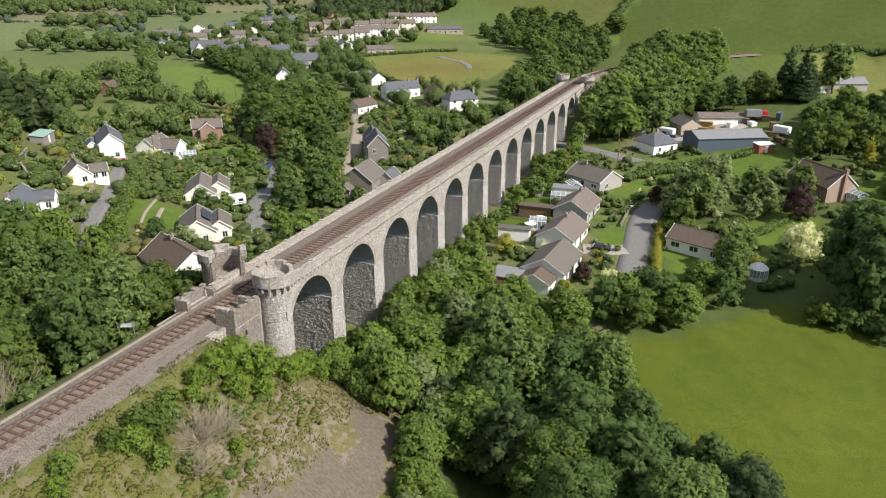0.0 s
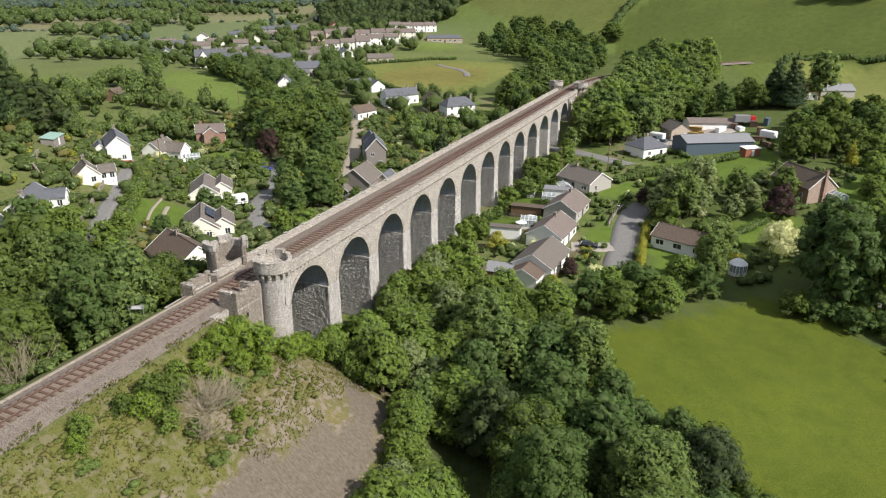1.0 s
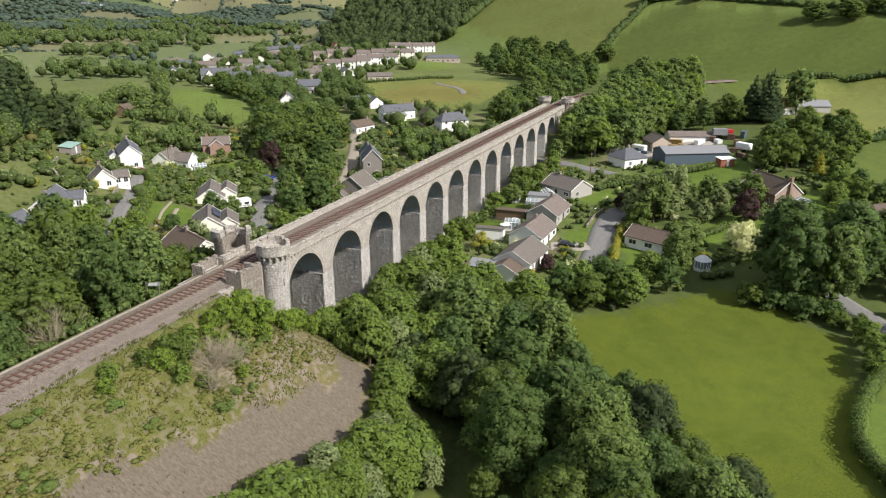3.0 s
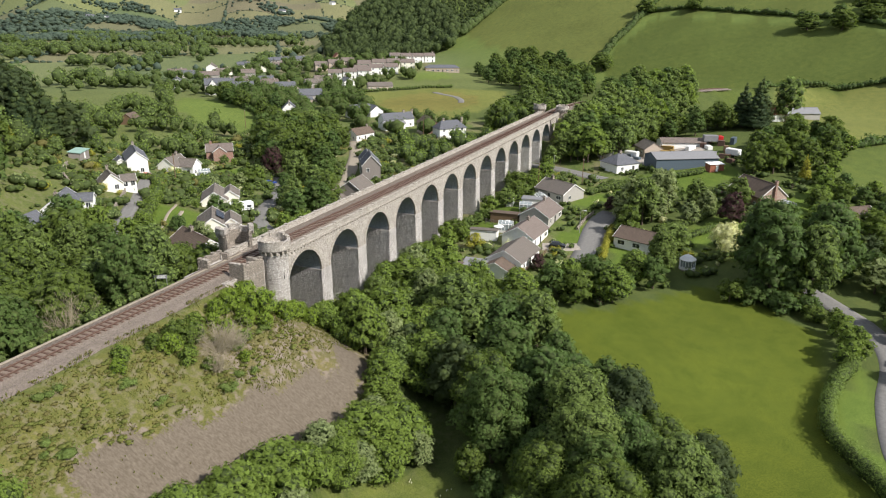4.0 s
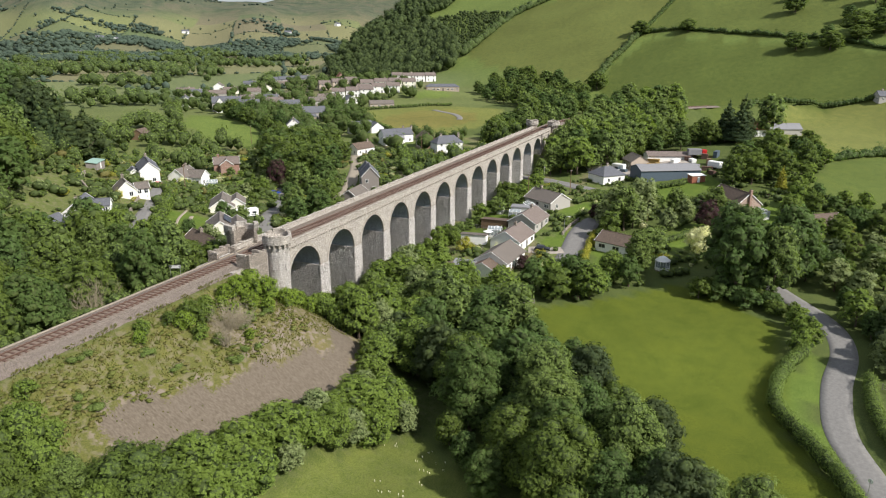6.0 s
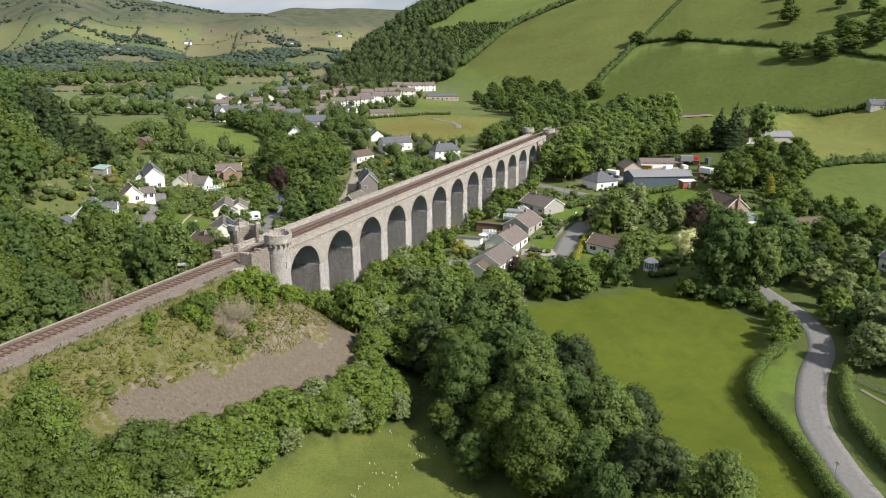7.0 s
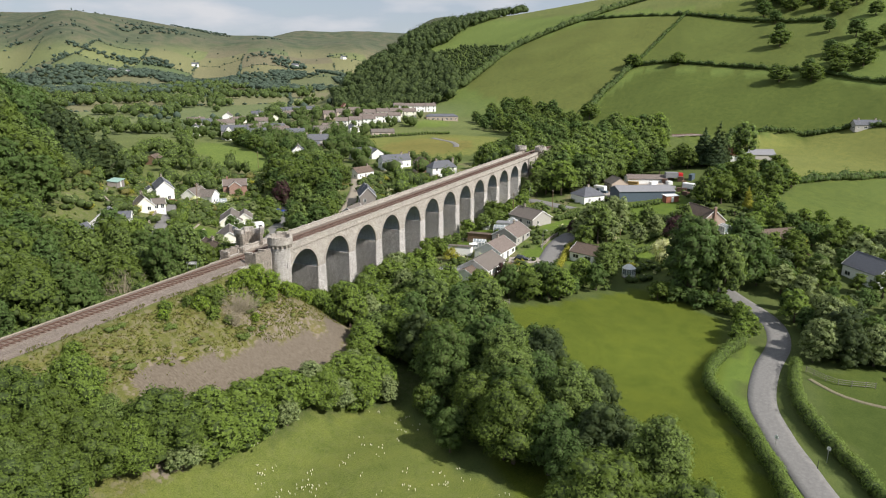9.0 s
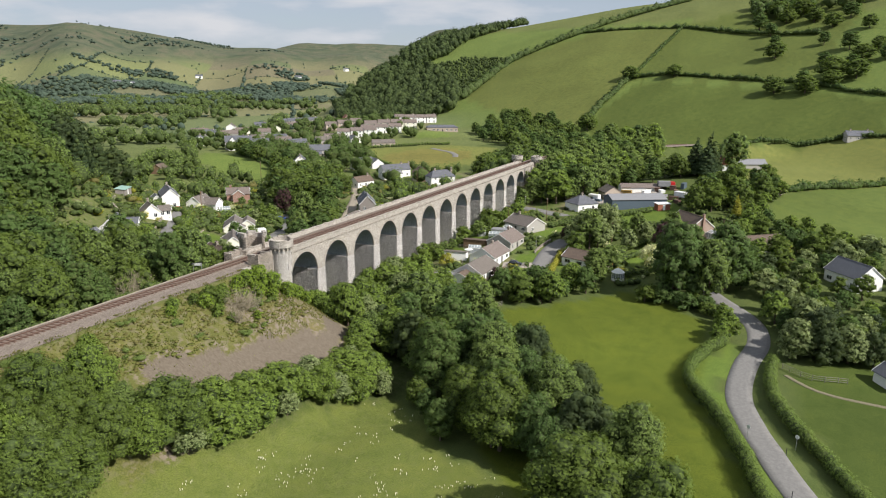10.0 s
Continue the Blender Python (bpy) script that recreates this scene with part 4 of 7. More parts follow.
def volume(t, L, W, eaves, rise, wall, roof, at=(0, 0, 0), hip=0.0, over=0.35, below=1.2, boards=True):
    """Walls with gables and a pitched roof of two thick slopes; the ridge runs along x."""
    m = pose(*at[:2], 0, 0, 0, at[2])
    a, b = L / 2, W / 2
    bm = bmesh.new()
    v = [bm.verts.new((x, y, z)) for z in (-below, eaves) for x, y in ((-a, -b), (a, -b), (a, b), (-a, b))]
    r = [bm.verts.new((-a + hip, 0, eaves + rise)), bm.verts.new((a - hip, 0, eaves + rise))]
    for f in ((0, 1, 5, 4), (2, 3, 7, 6), (3, 2, 1, 0)):
        bm.faces.new([v[i] for i in f])
    if hip:
        for f in ((1, 2, 6, 5), (3, 0, 4, 7), (4, 5, 6, 7)):
            bm.faces.new([v[i] for i in f])
    else:
        bm.faces.new((v[3], v[0], v[4], r[0], v[7]))
        bm.faces.new((v[1], v[2], v[6], r[1], v[5]))
    w = part("wall", bm, wall, t)
    w.matrix_local = m
    # roof: slopes 12 cm thick, overhanging
    bm = bmesh.new()
    k = rise / b
    e, z0 = b + over, eaves - over * k + 0.03
    g = a + (over * 0.6 if not hip else over)
    th = 0.13
    for s in (-1, 1):
        lo = [(-g, s * e, z0), (g, s * e, z0)]
        hi = [(-(g - (hip + over if hip else 0)), 0, eaves + rise + 0.03), (g - (hip + over if hip else 0), 0, eaves + rise + 0.03)]
        q = [bm.verts.new(p) for p in (*lo, hi[1], hi[0])]
        u = [bm.verts.new((p[0], p[1], p[2] + th)) for p in (*lo, hi[1], hi[0])]
        bm.faces.new(q if s > 0 else q[::-1])
        bm.faces.new(u if s < 0 else u[::-1])
        for i in range(4):
            bm.faces.new((q[i], q[(i + 1) % 4], u[(i + 1) % 4], u[i]))
    if hip:
        for s in (-1, 1):
            top = (s * (a - hip), 0, eaves + rise + 0.03)
            q = [bm.verts.new(p) for p in ((s * g, -e, z0), (s * g, e, z0), top)]
            u = [bm.verts.new((p.co.x, p.co.y, p.co.z + th)) for p in q]
            bm.faces.new(u)
            bm.faces.new(q)
            for i in range(3):
                bm.faces.new((q[i], q[(i + 1) % 3], u[(i + 1) % 3], u[i]))
    bmesh.ops.recalc_face_normals(bm, faces=bm.faces[:])
    ro = part("roof", bm, roof, t)
    ro.matrix_local = m
    part("ridge_tiles", boxes((-(a - hip) - 0.1, a - hip + 0.1, -0.13, 0.13, eaves + rise + 0.1, eaves + rise + 0.22), bevel=0.03), roof, ro)
    if not hip and boards:
        for sx in (-1, 1):
            for s in (-1, 1):
                bm = bmesh.new()
                p0, p1 = Vector((sx * (g + 0.02), s * e, z0 - 0.06)), Vector((sx * (g + 0.02), 0, eaves + rise - 0.03))
                q = [bm.verts.new(p + Vector((d, 0, h))) for p in (p0, p1) for d in (-0.03, 0.03) for h in (0, 0.24)]
                for f in ((0, 1, 3, 2), (4, 6, 7, 5), (0, 4, 5, 1), (2, 3, 7, 6), (0, 2, 6, 4), (1, 5, 7, 3)):
                    bm.faces.new([q[i] for i in f])
                part("bargeboard", bm, PAINT, ro, "white painted bargeboard")
    return w


def openings(t, L, W, eaves, storeys, at=(0, 0, 0), kind="wide", gable=True):
    """Windows and a door on the walls of a volume."""
    m = pose(*at[:2], 0, 0, 0, at[2])
    n = max(2, int(L / 3.4))
    for s in range(storeys):
        z = 1.45 + 2.55 * s
        if z + 0.6 > eaves:
            continue
        for side, turn in ((-1, 0), (1, 180)):
            for i in range(n):
                x = (i + 0.5) * L / n - L / 2
                if s == 0 and i == n // 2 and side < 0:
                    share("door", ME_DOOR, t, "", m @ pose(x, side * (W / 2 + 0.004), 0.05, 0, 0, turn))
                    continue
                o = share("window", WINDOWS[kind if (i + s) % 3 else "tall"][0], t, "", m @ pose(x, side * (W / 2 + 0.004), z, 0, 0, turn))
                share("pane", WINDOWS[kind if (i + s) % 3 else "tall"][1], o)
        if gable:
            for side, turn in ((-1, -90), (1, 90)):
                o = share("window", WINDOWS["tall"][0], t, "", m @ pose(side * (L / 2 + 0.004), W * 0.2 * (1 if s else -1), z, 0, 0, turn))
                share("pane", WINDOWS["tall"][1], o)


def chimney(t, x, y, z0, z1, material=None):
    c = part("chimney", boxes((x - 0.42, x + 0.42, y - 0.32, y + 0.32, z0, z1), (x - 0.5, x + 0.5, y - 0.4, y + 0.4, z1, z1 + 0.14), bevel=0.02), material or BRICK, t)
    bm = bmesh.new()
    for d in (-0.2, 0.2):
        tube(bm, [(x + d, y, z1 + 0.14), (x + d, y, z1 + 0.5)], 0.12, 0.1, 8)
    part("chimney_pot", bm, TILE_PALE, c)


def house(label, x, y, yaw, L, W, eaves, rise, wall, roof, storeys=1, chim=(), hip=0.0, wings=(), kind="wide", name="house", category="house", group="", win=True):
    m = pose(x, y, 0, 0, 0, yaw)
    z = min(lift(*(m @ Vector((sx * L / 2, sy * W / 2, 0))).xy) for sx in (-1, 1) for sy in (-1, 1)) * 0.5 + lift(x, y) * 0.5
    t = empty(name, pose(x, y, z, 0, 0, yaw), label, category, group)
    volume(t, L, W, eaves, rise, wall, roof, (0, 0, 0), hip, boards=x < 130)
    if win:
        openings(t, L, W, eaves, storeys, (0, 0, 0), kind, not hip)
    for dx, dy, dyaw, l, w, e, r, *mats in wings:
        volume(t, l, w, e, r, mats[0] if mats else wall, mats[1] if len(mats) > 1 else roof, (dx, dy, dyaw), boards=x < 130)
        if win:
            openings(t, l, w, e, 2 if e > 4 else 1, (dx, dy, dyaw), "tall")
    for cx in chim:
        chimney(t, cx, 0, -0.6 if abs(cx) > L / 2 else eaves + rise * 0.5, eaves + rise + 0.9, BRICK if wall == BRICK else OLD_STONE)
    BLOCK.append((x, y, max(L, W) / 2 + 1.5))
    for dx, dy, dyaw, l, w, *rest in wings:
        p = m @ Vector((dx, dy, 0))
        BLOCK.append((p.x, p.y, max(l, w) / 2 + 1))
    return t


def shed(label, x, y, yaw, L, W, h0, h1, wall, roof, name="shed", category="shed"):
    """A small building with a single sloping roof."""
    t = empty(name, pose(x, y, lift(x, y), 0, 0, yaw), label, category)
    bm = bmesh.new()
    v = [bm.verts.new(p) for p in ((-L / 2, -W / 2, -0.6), (L / 2, -W / 2, -0.6), (L / 2, W / 2, -0.6), (-L / 2, W / 2, -0.6), (-L / 2, -W / 2, h0), (L / 2, -W / 2, h0), (L / 2, W / 2, h1), (-L / 2, W / 2, h1))]
    for f in ((3, 2, 1, 0), (4, 5, 6, 7), (0, 1, 5, 4), (1, 2, 6, 5), (2, 3, 7, 6), (3, 0, 4, 7)):
        bm.faces.new([v[i] for i in f])
    part("wall", bm, wall, t)
    bm = bmesh.new()
    s = (h1 - h0) / W
    v = [bm.verts.new((x_, y_, (h0 + h1) / 2 + y_ * s + d)) for d in (0.01, 0.12) for x_, y_ in ((-L / 2 - 0.25, -W / 2 - 0.25), (L / 2 + 0.25, -W / 2 - 0.25), (L / 2 + 0.25, W / 2 + 0.25), (-L / 2 - 0.25, W / 2 + 0.25))]
    for f in ((3, 2, 1, 0), (4, 5, 6, 7), (0, 1, 5, 4), (1, 2, 6, 5), (2, 3, 7, 6), (3, 0, 4, 7)):
        bm.faces.new([v[i] for i in f])
    part("roof", bm, roof, t)
    part("door", boxes((-0.45, 0.45, -W / 2 - 0.05, -W / 2 - 0.004, 0, min(h0 - 0.1, 1.95))), PAINT, t)
    BLOCK.append((x, y, L / 2 + 0.8))
    return t


def conservatory(x, y, yaw, L, W, h, name="conservatory", label="white-framed glass conservatory against a house wall"):
    t = empty(name, pose(x, y, lift(x, y), 0, 0, yaw), label, "conservatory")
    part("plinth", boxes((-L / 2, L / 2, -W / 2, W / 2, -0.8, 0.6)), WHITE, t)
    n = max(3, int(L / 0.9))
    for i in range(n + 1):
        xx = -L / 2 + L * i / n
        for yy in (-W / 2, W / 2):
            part("post", boxes((xx - 0.05, xx + 0.05, yy - 0.05, yy + 0.05, 0.6, h)), PAINT, t)
        bm = bmesh.new()
        tube(bm, [(xx, -W / 2, h), (xx, 0, h + W * 0.25), (xx, W / 2, h)], 0.05, 0.05, 4)
        part("rafter", bm, PAINT, t)
    bm = bmesh.new()
    box(bm, -L / 2, L / 2, -W / 2 - 0.01, -W / 2 + 0.01, 0.6, h)
    box(bm, -L / 2, L / 2, W / 2 - 0.01, W / 2 + 0.01, 0.6, h)
    box(bm, -L / 2 - 0.01, -L / 2 + 0.01, -W / 2, W / 2, 0.6, h)
    box(bm, L / 2 - 0.01, L / 2 + 0.01, -W / 2, W / 2, 0.6, h)
    for s in (-1, 1):
        v = [bm.verts.new(p) for p in ((-L / 2, s * W / 2, h), (L / 2, s * W / 2, h), (L / 2, 0, h + W * 0.25), (-L / 2, 0, h + W * 0.25))]
        bm.faces.new(v)
    part("pane", bm, GLASS_SHEET, t)
    for s in (-1, 1):
        part("eaves_beam", boxes((-L / 2 - 0.06, L / 2 + 0.06, s * W / 2 - 0.06, s * W / 2 + 0.06, h - 0.06, h + 0.08)), PAINT, t)
    BLOCK.append((x, y, L / 2 + 0.5))
    return t


def glass_sheet():
    q = Nodes("greenhouse_glass", 0.12, 0.6)
    q.colour((0.35, 0.4, 0.42))
    q.b.inputs["Alpha"].default_value = 0.55
    return q.m


GLASS_SHEET = glass_sheet()
SOLAR = plain("solar_panel", (0.02, 0.028, 0.055), 0.2, 0.6, wear=0.1)

# bungalows beside the cul-de-sac
ROW = "bungalows beside the cul-de-sac"
house("grey-tiled bungalow with white bargeboards beside gardens", 57.0, -21.2, -4, 12.0, 8.2, 2.6, 2.3, WHITE, TILE_GREY, chim=(), group=ROW, wings=((-7.9, 0.4, 0, 5.2, 6.0, 1.9, 1.5, WHITE, TILE_BROWN),))
house("brown-tiled bungalow with a white gable", 72.5, -19.4, -4, 11.5, 8.0, 2.7, 2.4, WHITE, TILE_PALE, chim=(1.5,), group=ROW)
house("brown-tiled bungalow with a dark gable end", 88.5, -19.0, -4, 11.5, 8.0, 2.7, 2.4, GREY_WALL, TILE_PALE, chim=(2.0,), group=ROW)
house("grey-tiled bungalow with a grey gable at the end of the row", 110.5, -18.5, -120, 11.5, 8.6, 2.7, 2.4, GREY_WALL, TILE_GREY, chim=(-3.0,), group=ROW)
shed("brown-roofed timber garden workshop", 47.5, -9.0, 95, 7.0, 4.5, 2.2, 2.7, TIMBER, TILE_BROWN, "workshop", "workshop")
shed("open carport with pale sheet roof", 48.8, -15.2, 10, 5.0, 5.6, 2.2, 2.5, TIMBER, ROOF_SHEET, "carport", "carport")
shed("white-walled garden garage with a grey roof", 70.5, -9.2, 100, 6.8, 3.6, 2.2, 2.7, WHITE, TILE_GREY, "garage", "garage")
shed("brown-roofed timber garden shed", 85.5, -10.0, 95, 7.5, 4.2, 2.1, 2.6, TIMBER, TILE_BROWN)
shed("flat-roofed grey outbuilding beside a bungalow", 100.0, -14.0, 100, 7.0, 4.5, 2.3, 2.5, WHITE, ROOF_SHEET, "outbuilding", "outbuilding")
conservatory(77.5, -12.6, 100, 3.6, 3.0, 2.2)
conservatory(103.5, -14.8, 30, 4.2, 3.0, 2.2)
conservatory(94.5, -13.0, 100, 3.4, 2.6, 2.1)
conservatory(98.5, -7.0, 10, 2.6, 2.2, 2.3, "greenhouse", "small white-framed greenhouse on a lawn")
# east side of the valley
house("brown-roofed white bungalow under trees", 77.5, -47.5, 70, 12.0, 7.0, 2.6, 1.9, WHITE, TILE_BROWN, chim=())
house("white hip-roofed cottage beside a farm yard", 149.5, -29.5, -40, 9.5, 8.5, 3.0, 2.6, WHITE, SLATE, hip=3.6, chim=(0.0,))
house("brick house with a tall gable chimney and brown roof", 123.0, -72.5, 38, 13.5, 8.5, 3.6, 3.4, BRICK, TILE_BROWN, 1, chim=(-6.95,))
conservatory(118.2, -80.3, 38, 3.4, 3.0, 2.3)
house("low brown-roofed bungalow among shrubs", 112.0, -94.0, -50, 14.0, 8.0, 2.6, 2.0, CREAM, TILE_BROWN)
house("white gabled house with a slate roof among trees", 86.5, -117.0, 35, 12.0, 7.5, 3.6, 3.0, WHITE, SLATE, 1)
house("white gabled stable beside the lane field", 22.5, -118.0, 30, 6.5, 4.0, 2.3, 1.5, WHITE, SLATE, win=False, name="stable", category="stable")
house("red-roofed farmhouse among tall trees", 226.0, -73.0, -65, 16.0, 8.0, 3.4, 2.8, WHITE, TILE_RED, chim=(3.0,))
house("grey-roofed farm outbuilding beside pasture", 244.0, -88.0, -65, 14.0, 7.0, 2.6, 2.0, GREY_WALL, ROOF_SHEET, win=False, name="farm_building", category="barn")
house("lonely stone cottage below the hill pasture", 371.0, -146.0, -68, 16.0, 7.0, 3.0, 2.6, GREY_WALL, SLATE, chim=(-5.0, 5.0))
house("large blue-grey sheeted barn with a shallow roof", 158.5, -48.5, -59, 22.0, 9.6, 3.6, 1.5, BLUE_SHEET, ROOF_SHEET, win=False, name="barn", category="barn")
house("low brown-roofed farm building beside the yard", 173.0, -36.0, 30, 9.0, 7.0, 3.0, 2.2, PINKISH, TILE_GREY, name="farm_building", category="barn")
house("long low workshop with a brown roof", 184.0, -46.0, -68, 16.0, 7.0, 2.6, 1.2, WHITE, TILE_PALE, win=False, name="workshop", category="workshop")
house("narrow grey sheeted farm shed", 170.0, -20.0, 25, 11.0, 5.0, 3.0, 1.2, GREY_WALL, ROOF_SHEET, win=False, name="farm_shed", category="barn")
shed("white box store beside the barn", 154.0, -59.5, -55, 5.0, 3.0, 2.3, 2.5, TILE_RED, PAINT, "store", "shed")
# west side: cottages on the bank
house("long white cottage with a dark slate roof and skylights", 63.5, 98.0, 50, 13.0, 5.6, 4.4, 2.4, WHITE, SLATE, 2, chim=(5.0,), wings=((1.5, 4.2, 0, 6.0, 3.6, 2.8, 1.3),))
house("stone-roofed cottage with a white gable", 36.5, 79.0, 55, 6.6, 5.0, 2.4, 2.3, CREAM, TILE_GREY, chim=(3.0,), wings=((0.5, -4.2, 90, 3.4, 3.6, 2.3, 1.2, WHITE, TILE_GREY),))
house("white cottage with a grey roof and solar panels", 82.0, 101.5, 12, 8.5, 6.0, 3.6, 2.4, WHITE, TILE_GREY, chim=(2.0,), wings=((1.0, -4.6, -90, 6.0, 5.4, 3.2, 2.0),))
conservatory(86.5, 93.5, -42, 3.8, 3.0, 2.4)
house("red brick house with a brown roof and white windows", 118.5, 113.5, -50, 9.5, 7.0, 4.4, 2.2, BRICK, TILE_PALE, 2, chim=(-3.0,), kind="tall", wings=((0.0, -2.6, 90, 5.6, 4.6, 4.4, 1.8),))
house("cream bungalow with brown double-gabled roof", 53.5, 61.0, 38, 10.5, 6.4, 2.7, 2.2, CREAM, TILE_GREY, wings=((2.0, -3.9, 0, 7.5, 4.4, 2.7, 1.6),))
house("cream bungalow with solar panels on a grey roof", 32.5, 44.0, 40, 10.5, 6.6, 2.7, 2.3, CREAM, TILE_GREY, wings=((0.0, -4.0, 0, 7.5, 4.2, 2.7, 1.5),))
house("brown-tiled bungalow close below the viaduct end", 18.0, 36.0, 66, 12.5, 8.6, 2.8, 3.0, CREAM, TILE_BROWN, chim=(2.0,))
house("white house with a blue-grey slate roof", 15.5, 70.5, 38, 9.6, 6.0, 2.8, 2.4, WHITE, SLATE, 1, chim=(-4.6,), wings=((4.0, -3.6, 90, 4.0, 3.4, 2.6, 1.2),))
house("brick house with a grey roof beside trees", 0.0, 62.5, 18, 8.0, 5.4, 3.6, 2.2, BRICK, SLATE, 1)
shed("blue-green roofed greenhouse shed on the bank", 49.0, 103.5, 30, 7.0, 3.0, 2.0, 2.4, SILVER_WOOD, plain("pale_green_roof", (0.3, 0.45, 0.4), 0.6, wear=0.2))
house("small brown cottage among hedges", 165.0, 205.0, 20, 9.0, 6.0, 2.8, 2.2, TIMBER, TILE_BROWN)
for dx in (-2.6, -1.3, 0.0, 1.3):
    solar = empty("solar_panel", pose(32.5, 44, lift(32.5, 44), 0, 0, 40) @ pose(dx + 1.2, -1.75, 3.95, 36, 0, 0), "dark blue solar panel on a grey tiled roof", "solar panel", "solar panels")
    part("cell_sheet", boxes((-0.6, 0.6, -1.0, 1.0, 0, 0.05)), SOLAR, solar)
    part("frame_edge", boxes((-0.62, 0.62, -1.03, -1.0, -0.01, 0.07)), METAL, solar)
# timber houses on the gravel lane
house("tall modern timber-clad house with slate roof", 116.0, 48.0, 32, 10.0, 6.0, 5.6, 3.2, SILVER_WOOD, SLATE, 2, kind="tall", wings=((9.5, 0.6, 0, 9.0, 5.2, 5.0, 2.8, GREY_WALL, SLATE),))
house("timber-clad house with a broad brown roof and a porch", 87.5, 37.5, 6, 9.5, 9.0, 4.0, 3.4, SILVER_WOOD, TILE_GREY, 1, wings=((-6.0, 2.4, 0, 3.4, 3.8, 2.2, 1.6), (4.0, -6.0, 0, 6.0, 4.6, 3.2, 2.0, PINKISH, SLATE)))
house("white cottage with a brown roof beside the lane", 178.0, 86.5, -15, 11.0, 6.0, 3.0, 2.2, WHITE, TILE_BROWN, chim=(4.0,))
house("long white house with a slate roof", 212.0, 86.0, -36, 16.0, 6.4, 4.2, 2.6, WHITE, SLATE, 2, chim=(4.0, 8.5), wings=((-4.0, -4.6, 0, 11.0, 4.0, 2.6, 1.2, WHITE, ROOF_SHEET),))
house("large white house with a purple-grey slate roof", 196.0, 52.0, -40, 13.0, 7.0, 4.8, 2.8, WHITE, SLATE, 2, hip=2.6, chim=(-3.0, 6.0), kind="tall")
house("brown gabled house beside the white house", 204.0, 66.0, 40, 10.0, 7.5, 4.6, 2.8, BRICK, TILE_BROWN, 1)
house("grey-roofed house with a glazed gable", 231.0, 116.5, -20, 13.0, 8.0, 3.2, 3.0, WHITE, SLATE, wings=((6.5, -3.5, 70, 9.0, 7.0, 3.0, 2.6),))
house("small white cottage with a tall gable chimney", 216.5, 149.5, 34, 9.0, 7.0, 4.8, 3.2, WHITE, SLATE, 1, chim=(-4.1,))
house("grey slate-roofed house with several wings", 263.0, 168.0, -45, 15.0, 8.0, 4.2, 3.2, GREY_WALL, SLATE, 1, chim=(-6.0, 3.0), wings=((7.0, -6.0, 80, 9.0, 6.5, 3.2, 2.4, WHITE, SLATE), (-4.0, -7.0, 0, 9.0, 4.0, 2.4, 1.2, PINKISH, SLATE)))
house("large grey slate house with white gables", 276.0, 243.0, -50, 18.0, 9.0, 6.0, 3.6, GREY_WALL, SLATE, 2, chim=(-7.0, 7.0), kind="tall", wings=((-4.0, -5.5, 90, 5.0, 5.0, 6.0, 3.4, WHITE, SLATE),))
house("long grey-roofed bungalow beside the playing field", 321.0, 152.0, -52, 16.0, 7.0, 2.8, 2.0, PINKISH, TILE_GREY)
# terraces and houses of the far village
FAR = "village terrace houses"


def terrace(x, y, yaw, n, step, wall, roof, storeys=2):
    for i in range(n):
        d = (i - (n - 1) / 2) * step
        house("pale rendered village house with a brown tiled roof", x + d * math.cos(radians(yaw)), y + d * math.sin(radians(yaw)), yaw, step * 0.92, 8.5, 4.9, 2.3, wall, roof, storeys, group=FAR, kind="tall", chim=(step * 0.3,) if i % 2 else ())


terrace(366, 200, -58, 3, 10.5, WHITE, TILE_PALE)
terrace(384, 188, -58, 3, 11.0, WHITE, TILE_PALE)
terrace(404, 190, -58, 4, 11.0, CREAM, TILE_PALE)
terrace(455, 192, -55, 4, 9.5, WHITE, TILE_PALE)
terrace(398, 232, -50, 3, 10.5, PINKISH, TILE_PALE)
terrace(454, 318, -50, 4, 9.5, GREY_WALL, SLATE)
house("long low brick school with a slate roof", 424.0, 152.0, -60, 26.0, 9.0, 3.4, 1.8, BRICK, SLATE, 1, hip=3.0, name="school", category="school")
house("small red brick chapel with a steep roof", 452.0, 262.0, 40, 12.0, 7.0, 4.5, 4.0, BRICK, TILE_RED, 1, name="chapel", category="chapel")
random.seed(21)
for px, py in ((300, 262), (318, 285), (306, 305), (334, 300), (290, 290), (345, 330), (372, 318), (395, 300), (330, 200), (312, 196), (338, 186), (350, 345), (286, 232), (300, 222), (322, 238), (338, 252), (292, 205), (356, 282), (384, 340), (402, 322), (420, 300), (330, 268)):
    house("village house with a tiled roof among trees", px, py, random.choice((-50, 40, -45)) + random.uniform(-8, 8), random.uniform(10, 14), 7.5, random.choice((2.9, 4.8)), 2.4, random.choice((WHITE, CREAM, PINKISH, GREY_WALL)), random.choice((TILE_PALE, SLATE, TILE_PALE, TILE_GREY)), 1, group="village houses among trees", win=px < 325, chim=(3.0,))
for px, py in ((1020, 1180), (1034, 1150), (820, 1010), (1500, 1050), (1680, 1010), (1390, 1290)):
    house("white farmhouse on the far side of the valley", px, py, random.uniform(-60, 40), 18, 9, 6, 4, WHITE, SLATE, 1, group="far farms", win=False)


